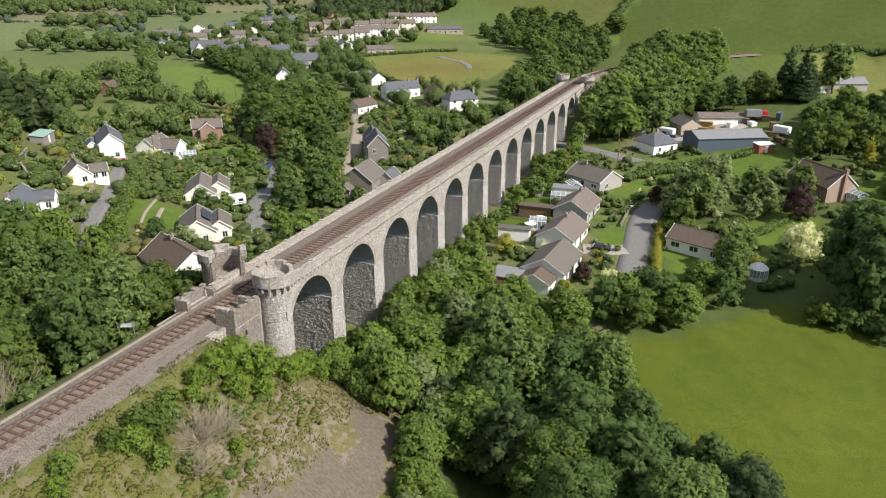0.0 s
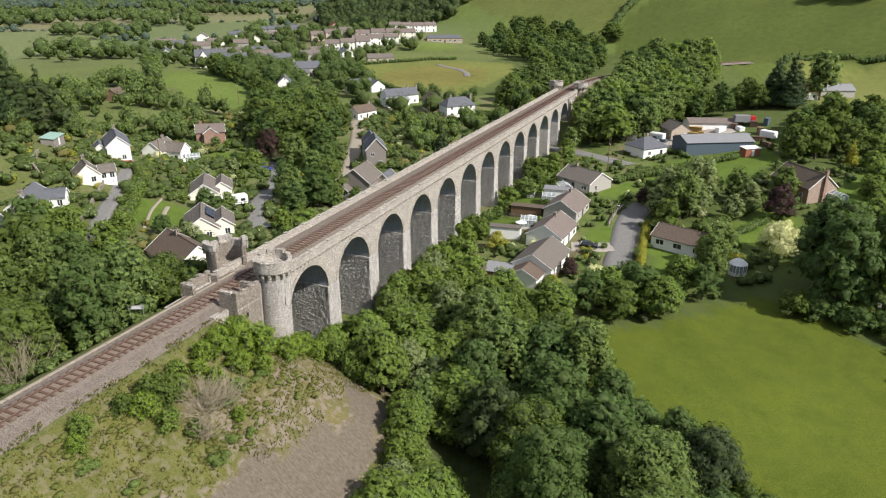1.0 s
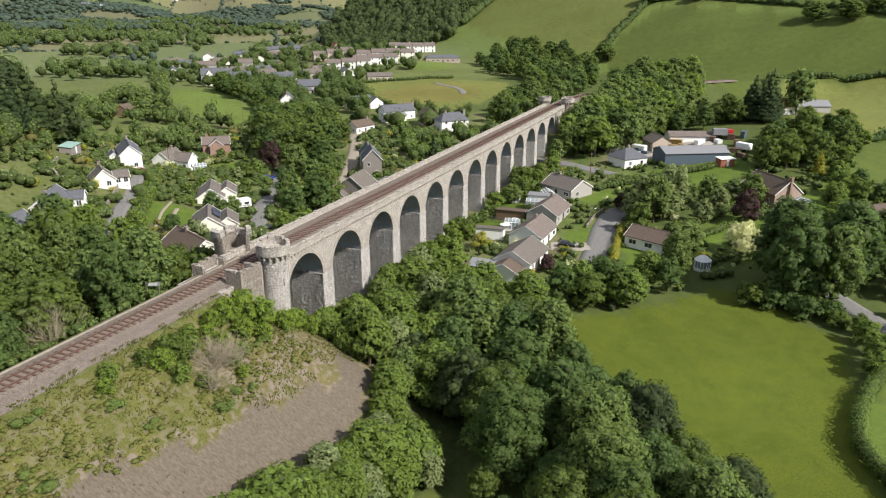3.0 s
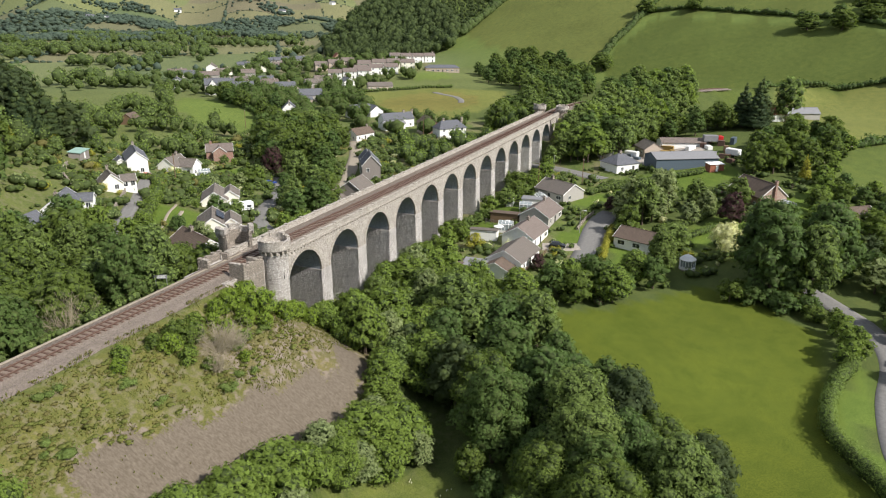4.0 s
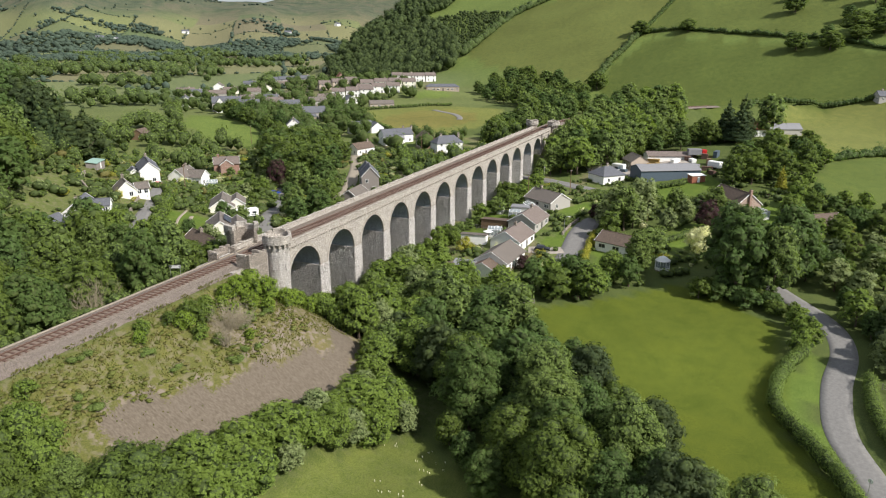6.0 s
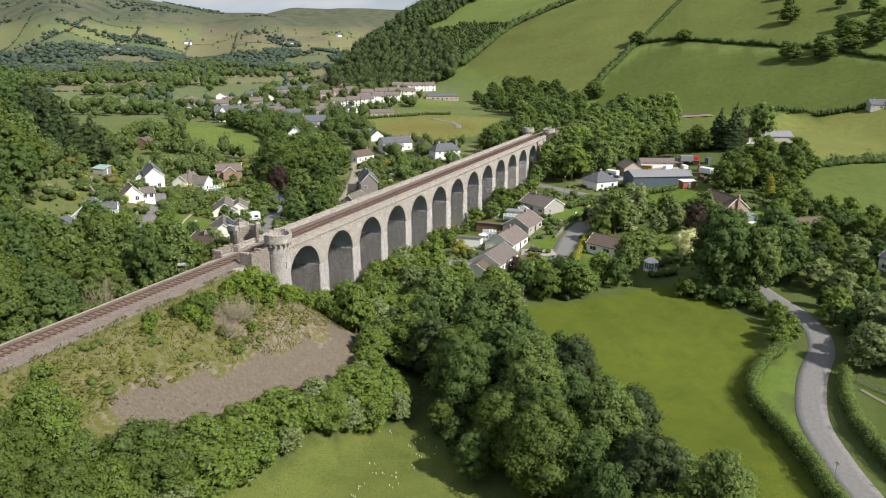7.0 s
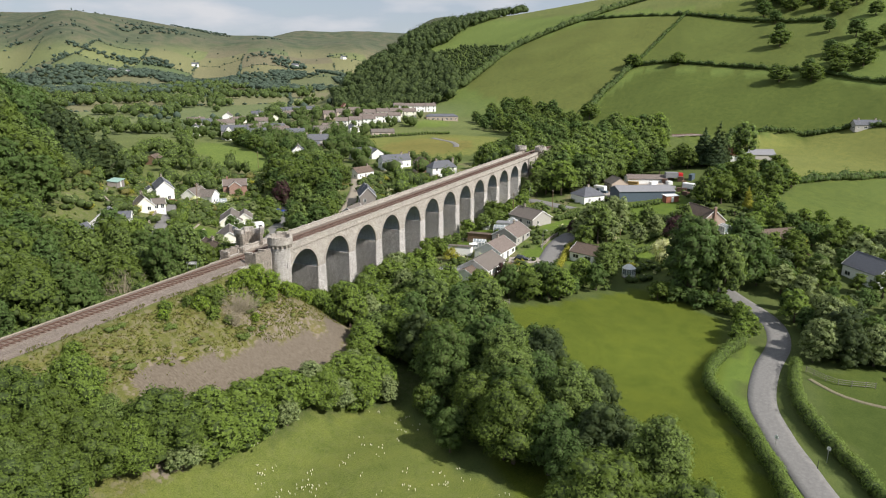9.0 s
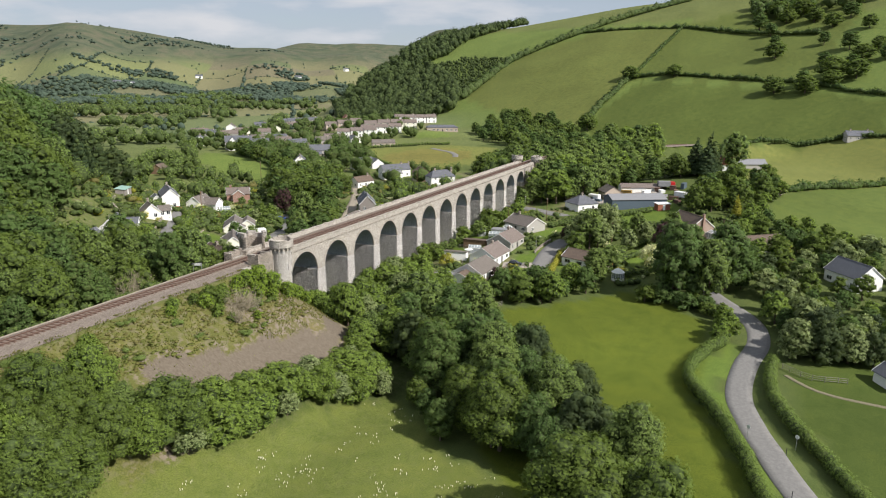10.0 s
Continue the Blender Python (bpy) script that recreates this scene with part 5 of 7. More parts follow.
# ---------------------------------------------------------------- vehicles
def car(label, x, y, yaw, paint, name="car"):
    z = lift(x, y) + 0.16
    t = empty(name, pose(x, y, z, 0, 0, yaw), label, "car")
    bm = bmesh.new()
    prof = ((-2.05, 0.3), (2.05, 0.3), (2.1, 0.62), (1.95, 0.82), (1.15, 0.94), (-1.7, 0.96), (-2.08, 0.7))
    rows = [[bm.verts.new((px, sy * 0.86, pz)) for px, pz in prof] for sy in (-1, 1)]
    for i in range(len(prof)):
        j = (i + 1) % len(prof)
        bm.faces.new((rows[0][i], rows[0][j], rows[1][j], rows[1][i]))
    bm.faces.new(rows[0][::-1])
    bm.faces.new(rows[1])
    bmesh.ops.bevel(bm, geom=bm.edges[:], offset=0.07, segments=2, affect="EDGES")
    body = part("body", bm, paint, t)
    bm = bmesh.new()
    lo = [bm.verts.new(p) for p in ((-1.75, -0.78, 0.95), (1.05, -0.78, 0.95), (1.05, 0.78, 0.95), (-1.75, 0.78, 0.95))]
    hi = [bm.verts.new(p) for p in ((-1.35, -0.6, 1.45), (0.35, -0.6, 1.45), (0.35, 0.6, 1.45), (-1.35, 0.6, 1.45))]
    for k in range(4):
        bm.faces.new((lo[k], lo[(k + 1) % 4], hi[(k + 1) % 4], hi[k]))
    bm.faces.new(hi)
    part("cabin_glass", bm, GLASS, body)
    part("roof", boxes((-1.37, 0.37, -0.62, 0.62, 1.44, 1.49), bevel=0.02), paint, body)
    for sx in (-1.3, 1.3):
        for sy in (-0.8, 0.8):
            bm = bmesh.new()
            tube(bm, [(sx, sy - 0.1, 0.32), (sx, sy + 0.1, 0.32)], 0.32, 0.32, 14)
            w = part("wheel", bm, TYRE, t)
            bm = bmesh.new()
            tube(bm, [(sx, sy - 0.11, 0.32), (sx, sy + 0.11, 0.32)], 0.19, 0.19, 10)
            part("rim", bm, METAL, w)
    for sy in (-0.6, 0.6):
        part("headlight", boxes((2.0, 2.09, sy - 0.16, sy + 0.16, 0.62, 0.76), bevel=0.02), PAINT, body)
    BLOCK.append((x, y, 2.6))
    return t


car("black hatchback parked on a paved drive", 70.2, -28.2, -82, BLACK_PAINT)
car("red car parked on a lawn edge", 78.5, -53.5, -30, RED_PAINT)
car("red car parked below the viaduct end", 28.5, 37.0, -50, RED_PAINT)
car("blue car parked under trees", 93.0, 72.5, -20, BLUE_PAINT)
car("dark blue van parked beside the carport", 50.2, -16.8, 100, BLUE_PAINT)
car("red car parked before a white cottage", 55.5, 86.5, 30, RED_PAINT)
car("silver car parked in the farm yard", 161.0, -31.5, 20, SILVER_PAINT)
car("red car parked before the terraces", 345.0, 196.0, 10, RED_PAINT)
car("white car parked beside the terraces", 352.0, 205.0, 40, PAINT)


def caravan(label, x, y, yaw, L=6.2, H=2.5, name="caravan"):
    t = empty(name, pose(x, y, lift(x, y) + 0.1, 0, 0, yaw), label, name)
    body = part("body", boxes((-L / 2, L / 2, -1.1, 1.1, 0.5, H + 0.2), bevel=0.22), PAINT, t)
    for xx in (-L * 0.3, 0.0, L * 0.3):
        part("window", boxes((xx - 0.55, xx + 0.55, -1.13, -1.08, 1.35, 1.95)), GLASS, body)
    part("stripe", boxes((-L / 2 + 0.2, L / 2 - 0.2, -1.12, -1.09, 1.0, 1.12)), BLUE_SHEET, body, "grey stripe")
    for xx in (-0.9, 0.9):
        for sy in (-0.98, 0.98):
            bm = bmesh.new()
            tube(bm, [(xx, sy - 0.1, 0.34), (xx, sy + 0.1, 0.34)], 0.34, 0.34, 12)
            part("wheel", bm, TYRE, t)
    BLOCK.append((x, y, L / 2 + 0.5))
    return t


caravan("white motorhome parked on a drive", 52.0, 51.5, -35, name="motorhome")
caravan("white lorry box parked beside the barn", 170.0, -64.5, 60, 5.0, name="lorry_box")
caravan("white caravan behind the cottage", 166.0, -31.0, 70, 5.0)


def lorry(x, y, yaw):
    t = empty("red_lorry", pose(x, y, lift(x, y) + 0.1, 0, 0, yaw), "red lorry with a grey flat body in the yard", "lorry")
    part("cab", boxes((1.6, 3.4, -1.15, 1.15, 0.6, 3.0), bevel=0.15), RED_PAINT, t)
    part("box", boxes((-3.6, 1.5, -1.2, 1.2, 1.0, 3.2), bevel=0.05), ROOF_SHEET, t)
    part("windscreen", boxes((3.38, 3.43, -0.95, 0.95, 1.9, 2.7)), GLASS, t)
    for xx in (-2.4, 2.5):
        for sy in (-1.0, 1.0):
            bm = bmesh.new()
            tube(bm, [(xx, sy - 0.15, 0.48), (xx, sy + 0.15, 0.48)], 0.48, 0.48, 12)
            part("wheel", bm, TYRE, t)


lorry(186.0, -57.0, -70)


def container(label, x, y, yaw, paint, L=3.0, W=1.8, H=1.5):
    t = empty("container", pose(x, y, lift(x, y) + 0.05, 0, 0, yaw), label, "container", "yard containers")
    part("body", boxes((-L / 2, L / 2, -W / 2, W / 2, -0.3, H), bevel=0.04), paint, t)
    part("lid", boxes((-L / 2 - 0.05, L / 2 + 0.05, -W / 2 - 0.05, W / 2 + 0.05, H + 0.002, H + 0.09), bevel=0.02), paint, t)
    for k in range(4):
        part("rib", boxes((-L / 2 + (k + 0.5) * L / 4 - 0.05, -L / 2 + (k + 0.5) * L / 4 + 0.05, -W / 2 - 0.07, -W / 2 - 0.002, 0, H - 0.05)), paint, t)


YELLOW_PAINT = plain("yellow_machine_paint", (0.3, 0.2, 0.06), 0.6, wear=0.4)
random.seed(8)
for x, y in ((164, -33), (166, -30), (170, -42), (174, -44), (178, -42), (182, -54), (176, -62), (172, -58), (184, -60), (166, -38), (162, -28), (188, -55), (180, -56), (168, -62), (163, -64), (178, -50), (186, -64), (172, -66)):
    paint, word = random.choice(((RUST, "rusty brown"), (BLUE_SHEET, "blue-grey"), (PAINT, "white"), (YELLOW_PAINT, "yellow"), (ROOF_SHEET, "grey"), (TIMBER, "brown timber"), (RUST, "rusty brown")))
    container(word + " steel container in the farm yard", x, y, random.uniform(0, 180), paint, random.uniform(1.8, 4.5), random.uniform(1.4, 2.2), random.uniform(0.9, 2.2))


def gazebo(x, y):
    t = empty("gazebo", pose(x, y, lift(x, y), 0, 0, 12), "white octagonal garden gazebo beside trees", "gazebo")
    R, H, n = 1.75, 2.35, 8
    bm = bmesh.new()
    lathe(bm, [(R + 0.15, -0.4), (R + 0.15, 0.12), (0.02, 0.12)], 8)
    part("base", bm, PAVING, t)
    for k in range(n):
        a, b = (k + 0.5) * math.pi / 4, (k + 1.5) * math.pi / 4
        p, q = Vector((R * math.cos(a), R * math.sin(a), 0)), Vector((R * math.cos(b), R * math.sin(b), 0))
        bm = bmesh.new()
        tube(bm, [p + Vector((0, 0, 0.1)), p + Vector((0, 0, H))], 0.07, 0.07, 4)
        part("post", bm, PAINT, t)
        for z in (0.75, H):
            bm = bmesh.new()
            tube(bm, [p + Vector((0, 0, z)), q + Vector((0, 0, z))], 0.06, 0.06, 4)
            part("rail", bm, PAINT, t)
        bm = bmesh.new()
        tube(bm, [p.lerp(q, 0.5) + Vector((0, 0, 0.75)), p.lerp(q, 0.5) + Vector((0, 0, H))], 0.04, 0.04, 4)
        part("glazing_bar", bm, PAINT, t)
        if k < 7:
            bm = bmesh.new()
            v = [bm.verts.new(r) for r in (p * 0.99 + Vector((0, 0, 0.1)), q * 0.99 + Vector((0, 0, 0.1)), q * 0.99 + Vector((0, 0, 0.75)), p * 0.99 + Vector((0, 0, 0.75)))]
            bm.faces.new(v)
            g = bmesh.ops.extrude_face_region(bm, geom=bm.faces[:])
            for e in g["geom"]:
                if isinstance(e, bmesh.types.BMVert):
                    e.co.xy *= 0.97
            part("panel", bm, PAINT, t)
            bm = bmesh.new()
            v = [bm.verts.new(r) for r in (p * 0.98 + Vector((0, 0, 0.8)), q * 0.98 + Vector((0, 0, 0.8)), q * 0.98 + Vector((0, 0, H)), p * 0.98 + Vector((0, 0, H)))]
            bm.faces.new(v)
            part("pane", bm, GLASS_SHEET, t)
    bm = bmesh.new()
    lathe(bm, [(R + 0.12, H - 0.02), (R + 0.12, H + 0.08), (R * 0.5, H + 0.85), (0.06, H + 1.15), (0.03, H + 1.6)], 8)
    part("roof", bm, PAINT, t, "white pointed roof")
    BLOCK.append((x, y, 2.5))


gazebo(68.1, -58.6)


# ---------------------------------------------------------------- vegetation
def octa():
    """A 20-sided ball as core of a leaf lobe."""
    bm = bmesh.new()
    bmesh.ops.create_icosphere(bm, subdivisions=1, radius=1.0)
    bm.verts.ensure_lookup_table()
    v = np.array([q.co[:] for q in bm.verts])
    f = np.array([[w.index for w in q.verts] for q in bm.faces])
    bm.free()
    return v, f


ICO0 = octa()


def leaf_cloud(rng, lobes, count, size, core=True, droop=0.0, inner=0.8):
    """Vertices, faces and material slots of leaf sprays over a set of ellipsoid lobes."""
    lobes = np.asarray(lobes, float)
    area = (lobes[:, 3] * lobes[:, 4] + lobes[:, 3] * lobes[:, 5]) ** 1.0
    per = np.maximum(3, (count * area / area.sum()).astype(int))
    pts, nrm = [], []
    for i, (cx, cy, cz, rx, ry, rz) in enumerate(lobes):
        m = per[i] * 2
        d = rng.normal(size=(m, 3))
        d /= np.linalg.norm(d, axis=1)[:, None]
        d[:, 2] = np.where(d[:, 2] < -0.35, -d[:, 2], d[:, 2])
        r = rng.uniform(0.8, 1.28, size=(m, 1))
        p = np.array((cx, cy, cz)) + d * np.array((rx, ry, rz)) * r
        keep = np.ones(m, bool)
        for j, (ox, oy, oz, sx, sy, sz) in enumerate(lobes):
            if j != i:
                keep &= (((p - (ox, oy, oz)) / (sx, sy, sz)) ** 2).sum(1) > 0.72
        p, d = p[keep][:per[i]], d[keep][:per[i]]
        pts.append(p)
        nrm.append(d)
    p, d = np.concatenate(pts), np.concatenate(nrm)
    n = len(p)
    out = d.copy()
    d = d + rng.normal(size=(n, 3)) * 0.46 + np.array((0, 0, 0.25 - droop))
    d /= np.linalg.norm(d, axis=1)[:, None]
    a = np.cross(d, rng.normal(size=(n, 3)))
    a /= np.linalg.norm(a, axis=1)[:, None]
    b = np.cross(d, a)
    s = size * rng.uniform(0.6, 1.35, size=(n, 1))
    curl = d * s * 0.25
    spray = np.stack((p - a * s + b * s * 0.45 - curl, p - b * s * 0.8, p + a * s + b * s * 0.45 - curl), axis=1)
    verts = spray.reshape(-1, 3)
    faces = [(3 * i, 3 * i + 1, 3 * i + 2) for i in range(n)]
    slots = [0] * n
    normals = np.repeat(out * 0.65 + d * 0.65 + np.array((0, 0, 0.1)), 3, axis=0)
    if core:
        # slot 1 balls carry the painted inner shade, unless given the leaf material
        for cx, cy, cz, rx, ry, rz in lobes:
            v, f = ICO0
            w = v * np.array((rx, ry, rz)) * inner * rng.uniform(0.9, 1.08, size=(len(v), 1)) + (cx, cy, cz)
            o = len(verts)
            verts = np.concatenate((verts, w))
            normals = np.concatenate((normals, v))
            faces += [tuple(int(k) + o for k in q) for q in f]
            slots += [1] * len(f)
    return verts, faces, slots, normals


def leaf_mesh(name, chunks, leaf, inner):
    """One mesh of many leaf clouds, shaded as rounded clumps."""
    V, F, S, N, o = [], [], [], [], 0
    for v, f, s, n in chunks:
        V.append(v)
        N.append(n)
        F += [tuple(k + o for k in q) for q in f] if o else f
        S += s
        o += len(v)
    me = mesh_of(name, np.concatenate(V).tolist(), F, leaf, inner)
    me.polygons.foreach_set("material_index", S)
    me.polygons.foreach_set("use_smooth", [True] * len(F))
    n = np.concatenate(N)
    me.normals_split_custom_set_from_vertices((n / np.linalg.norm(n, axis=1)[:, None]).tolist())
    return me


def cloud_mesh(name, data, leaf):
    return leaf_mesh(name, [data], leaf, leaf if leaf in (LEAF_PALE, LEAF_GOLD, GRASS_TUFT) else LEAF_CORE_SHADE)


def broad_lobes(rng, h, w, n, low=0.22, peak=0.5):
    """Lobes of a broadleaf crown of height h and width w."""
    out = [(0, 0, h * 0.58, w * 0.30, w * 0.30, h * 0.30)]
    for i in range(n):
        a = i * 2.4 + rng.uniform(-0.5, 0.5)
        f = (i + 0.5) / n
        z = h * (low + (0.93 - low) * f)
        spread = w * 0.36 * math.sin(math.pi * min(1, 0.22 + 0.72 * f)) ** 0.8
        r = w * rng.uniform(0.13, 0.21) * (1.15 - 0.35 * f) * (26 / max(n, 18)) ** 0.33
        out.append((math.cos(a) * spread * rng.uniform(0.7, 1.1), math.sin(a) * spread * rng.uniform(0.7, 1.1), min(z, h - r * 0.75), r, r * rng.uniform(0.85, 1.15), r * rng.uniform(0.7, 0.95)))
    return out


def trunk_mesh(rng, h, r, spread):
    bm = bmesh.new()
    lean = rng.uniform(-0.03, 0.03, 2) * h
    tube(bm, [(0, 0, -0.8), (lean[0] * 0.3, lean[1] * 0.3, h * 0.2), (lean[0], lean[1], h * 0.62)], r, r * 0.35, 6)
    for k in range(4):
        a, z = k * 2.5 + rng.uniform(-0.4, 0.4), h * rng.uniform(0.22, 0.5)
        q = spread * rng.uniform(0.5, 0.85)
        tube(bm, [(lean[0] * z / h, lean[1] * z / h, z), (math.cos(a) * q * 0.5, math.sin(a) * q * 0.5, z + h * 0.1), (math.cos(a) * q, math.sin(a) * q, z + h * 0.26)], r * 0.42, r * 0.1, 4)
    return part_mesh("trunk", bm, BARK)


def close(x, y):
    """Land that the flight passes at middle distance."""
    return x < 34 and -112 < y < 46 or x < 84 and -100 < y < -40


def nearest(x, y):
    """Land right below the flight."""
    return x < -6 and -112 < y < -6


class Kind:
    """A sort of tree: a few crown and trunk meshes of one height, to be scaled; fine ones near the line, plainer ones beyond."""

    def __init__(self, name, label, h, w, lobes, leaves, size, leaf, seed, variants=2, conifer=False, category="tree", low=0.2, fine=True):
        self.name, self.label, self.h, self.category, self.count = name, label, h, category, 0
        self.tiers = []
        for tier, k in enumerate((1.75, 0.55, 0.23) if fine else (0.85,)):
            self.inner = (0.82, 0.78, 0.68)[tier] if fine else 0.7
            n = (lobes, lobes, max(10, int(lobes * 0.5)))[tier]
            self.tiers.append([self.make(h, w, n, int(leaves * k), size * 1.12 / k ** 0.46, leaf, seed * 10 + tier * 3 + v, conifer, low) for v in range(variants)])

    def make(self, h, w, lobes, leaves, size, leaf, seed, conifer, low):
        rng = np.random.default_rng(seed)
        if conifer:
            lb = []
            for i in range(lobes):
                f = i / (lobes - 1)
                r = w * 0.5 * (1 - f) ** 0.8 + 0.18
                n = max(1, int(4 * (1 - f)) + 1)
                for k in range(n):
                    a = k * 6.28 / n + i * 0.9
                    q = 0 if f > 0.93 else r * 0.5
                    lb.append((math.cos(a) * q, math.sin(a) * q, h * (0.1 + 0.87 * f), r * 0.6, r * 0.6, h / lobes * 0.75))
            data = leaf_cloud(rng, lb, leaves, size, True, 0.7)
        else:
            data = leaf_cloud(rng, broad_lobes(rng, h, w, lobes, low), leaves, size, inner=self.inner)
        return cloud_mesh("crown", data, leaf), trunk_mesh(rng, h, h * 0.022 + 0.08, w * 0.4)

    def put(self, x, y, height, rot=None, wide=1.0, sink=0.0, z=None):
        group = self.tiers[min(len(self.tiers) - 1, 0 if height > 6.5 and nearest(x, y) else 1 if close(x, y) else 2)]
        crown, trunk = group[self.count % len(group)]
        self.count += 1
        s = height / self.h
        rot = random.uniform(0, 360) if rot is None else rot
        m = pose(x, y, (lift(x, y) if z is None else z) - sink, 0, 0, rot) @ Matrix.Diagonal((s * wide, s * wide, s, 1))
        t = empty(self.name, m, self.label, self.category, self.label)
        share("crown", crown, t)
        share("trunk", trunk, t)
        return t


random.seed(11)
OAK = Kind("oak_tree", "large dark green broadleaf tree with a lumpy crown", 13, 11.5, 46, 4000, 0.26, LEAF[0], 1, 3)
ASH = Kind("ash_tree", "tall open grey-green ash tree with airy foliage", 14, 9.5, 40, 3200, 0.25, LEAF[1], 2, 3)
ALDER = Kind("alder_tree", "dense deep green riverside alder tree", 12, 8.5, 38, 3200, 0.24, LEAF[2], 3, 3)
SYCAMORE = Kind("sycamore_tree", "bright fresh green leafy tree", 10, 8.5, 38, 3300, 0.23, LEAF[3], 4, 3)
THICK = Kind("hawthorn_tree", "yellow-green bushy tree along the field foot", 6, 6.5, 34, 3000, 0.19, LEAF[3], 7, 2, low=0.1)
PINE = Kind("dark_tree", "very dark green broad old tree beside the field", 13, 10.5, 34, 3000, 0.3, LEAF_DEEP, 6, 2, low=0.12)
WILLOW = Kind("willow_tree", "pale grey-green willow tree beside gardens", 10, 8.0, 34, 3200, 0.25, LEAF[4], 5, 2)
GARDEN = [Kind("garden_tree", "rounded green garden tree among village houses", 9, 7.5, 12, 560, 0.5, LEAF[k], 20 + k, 2, fine=False) for k in (0, 1, 2, 3, 4)]
BUSH = [Kind("bush", "leafy green bush on rough ground", 3.2, 4.2, 11, 700, 0.2, LEAF[k], 30 + k, 2, category="bush", low=0.15, fine=False) for k in (0, 3, 2, 4)]
CONIFER = Kind("conifer", "dark green pointed conifer", 13, 5.5, 11, 1500, 0.38, LEAF_DARK, 40, 2, True, fine=False)
COPPER = Kind("copper_beech", "dark purple copper beech tree", 8, 7.0, 14, 1500, 0.36, LEAF_COPPER, 41, 1, fine=False)
GOLD = Kind("golden_shrub", "golden yellow leafy shrub in a garden", 4, 4.5, 9, 800, 0.24, LEAF_GOLD, 42, 1, category="bush", low=0.12, fine=False)
PALE = Kind("variegated_tree", "creamy variegated tree in a garden", 6.5, 7.0, 12, 1400, 0.3, LEAF_PALE, 43, 1, low=0.15, fine=False)
GOLD_CONE = Kind("golden_conifer", "slim pointed yellow-green garden conifer", 6, 2.4, 8, 600, 0.26, LEAF_GOLD, 44, 1, True, fine=False)


def free(x, y, pad=0.0):
    return all((x - bx) ** 2 + (y - by) ** 2 > (br + pad) ** 2 for bx, by, br in BLOCK)


def scatter(poly, gap, kinds, low, high, seed, pad=0.0, avoid=(), most=400, wide=(0.9, 1.2)):
    """Trees strewn over a patch of land, no two nearer than the gap."""
    random.seed(seed)
    xs, ys = [p[0] for p in poly], [p[1] for p in poly]
    done, tries = [], 0
    want = most
    while len(done) < want and tries < want * 30:
        tries += 1
        x, y = random.uniform(min(xs), max(xs)), random.uniform(min(ys), max(ys))
        if not inside((x, y), poly) or any(inside((x, y), a) for a in avoid) or not free(x, y, pad):
            continue
        if any((x - a) ** 2 + (y - b) ** 2 < gap * gap for a, b in done):
            continue
        done.append((x, y))
        random.choice(kinds).put(x, y, random.uniform(low, high), wide=random.uniform(*wide))
    return done


# roads and fields stay free of trees
for pts, w in ((((75, -79), (57, -88.5), (47, -93.4), (35, -94.6), (21, -92.2), (7, -91.5), (-10.5, -96), (-45, -111)), 4.2), (((101, -36), (86, -34.2), (62, -36), (54, -37.5)), 4.2), (((14, 53), (35, 70), (58, 89), (85, 122)), 3.2), (((44, 38), (58, 50), (69, 55.5), (89, 66), (110, 82)), 3.2), (((90, 46), (114, 56), (140, 68), (180, 92)), 3.4), (((172, 122), (190, 130), (215, 158)), 4), (((165, 22), (152, 0), (135, -27)), 4), (((88, -39), (74, -39.2), (58, -41)), 2.4)):
    for p in resample(pts, 3.0):
        BLOCK.append((p.x, p.y, w))
for x in range(-200, 330, 3):
    BLOCK.append((x, 3.8 + bend(x), 6.2 if x < 190 else 4.2))

FIELDS = (EAST_FIELD, LOW_FIELD, LANE_FIELD, VILLAGE_FIELD, UPPER_FIELD, PLAYING_FIELD, SCHOOL_FIELD, FOOT_FIELD, FARM_FIELD)
# riverside wood between the slipped bank and the east field
scatter(((6, -21), (22, -22), (27, -25), (21, -30), (10, -41), (0, -51.5), (-10, -63), (-21, -73.5), (-34, -79.5), (-48, -85), (-62, -82), (-50, -76), (-40, -69), (-31, -60), (-24, -51), (-14, -40), (-7, -29), (0, -21)), 5.1, (OAK, ALDER, ALDER, OAK, PINE, ASH), 8.5, 15.0, 101)
scatter(((8, -6), (26, -4), (36, -8), (32, -18), (22, -26), (6, -26), (-6, -25), (-3, -13)), 4.2, (SYCAMORE, ASH, SYCAMORE, WILLOW), 6.5, 10.5, 102)
for x, y, h in ((-51, -61, 6.0), (-29.0, -48.2, 7.4), (-24.2, -43.7, 6.0), (-24.5, -51.4, 8.0), (-19.2, -39.4, 5.5), (-28.0, -56.4, 8.0), (-19.3, -47.4, 8.0)):
    random.choice((OAK, ALDER)).put(x, y, h)
# thicket along the foot of the embankment
scatter(((-6, -21), (-12, -25), (-20, -33), (-28, -28), (-45, -24.5), (-58, -22), (-52, -19.5), (-40, -21), (-22, -24)), 3.0, (SYCAMORE, SYCAMORE, THICK, WILLOW, THICK), 4.4, 6.8, 103, wide=(1.0, 1.35), most=90)
scatter(((-57, -20), (-67, -20.5), (-90, -18), (-104, -12), (-84, -9.5), (-70, -9.5), (-60, -12)), 3.7, (OAK, SYCAMORE, OAK, ASH), 7.0, 10.5, 104, wide=(1.0, 1.3), most=70)
# wood west of the railway
scatter(((-125, 14), (-60, 13), (-20, 13), (6, 14), (8, 24), (-2, 46), (-30, 60), (-80, 70), (-130, 60)), 5.4, (ASH, OAK, OAK, ALDER), 7.5, 11.5, 105)
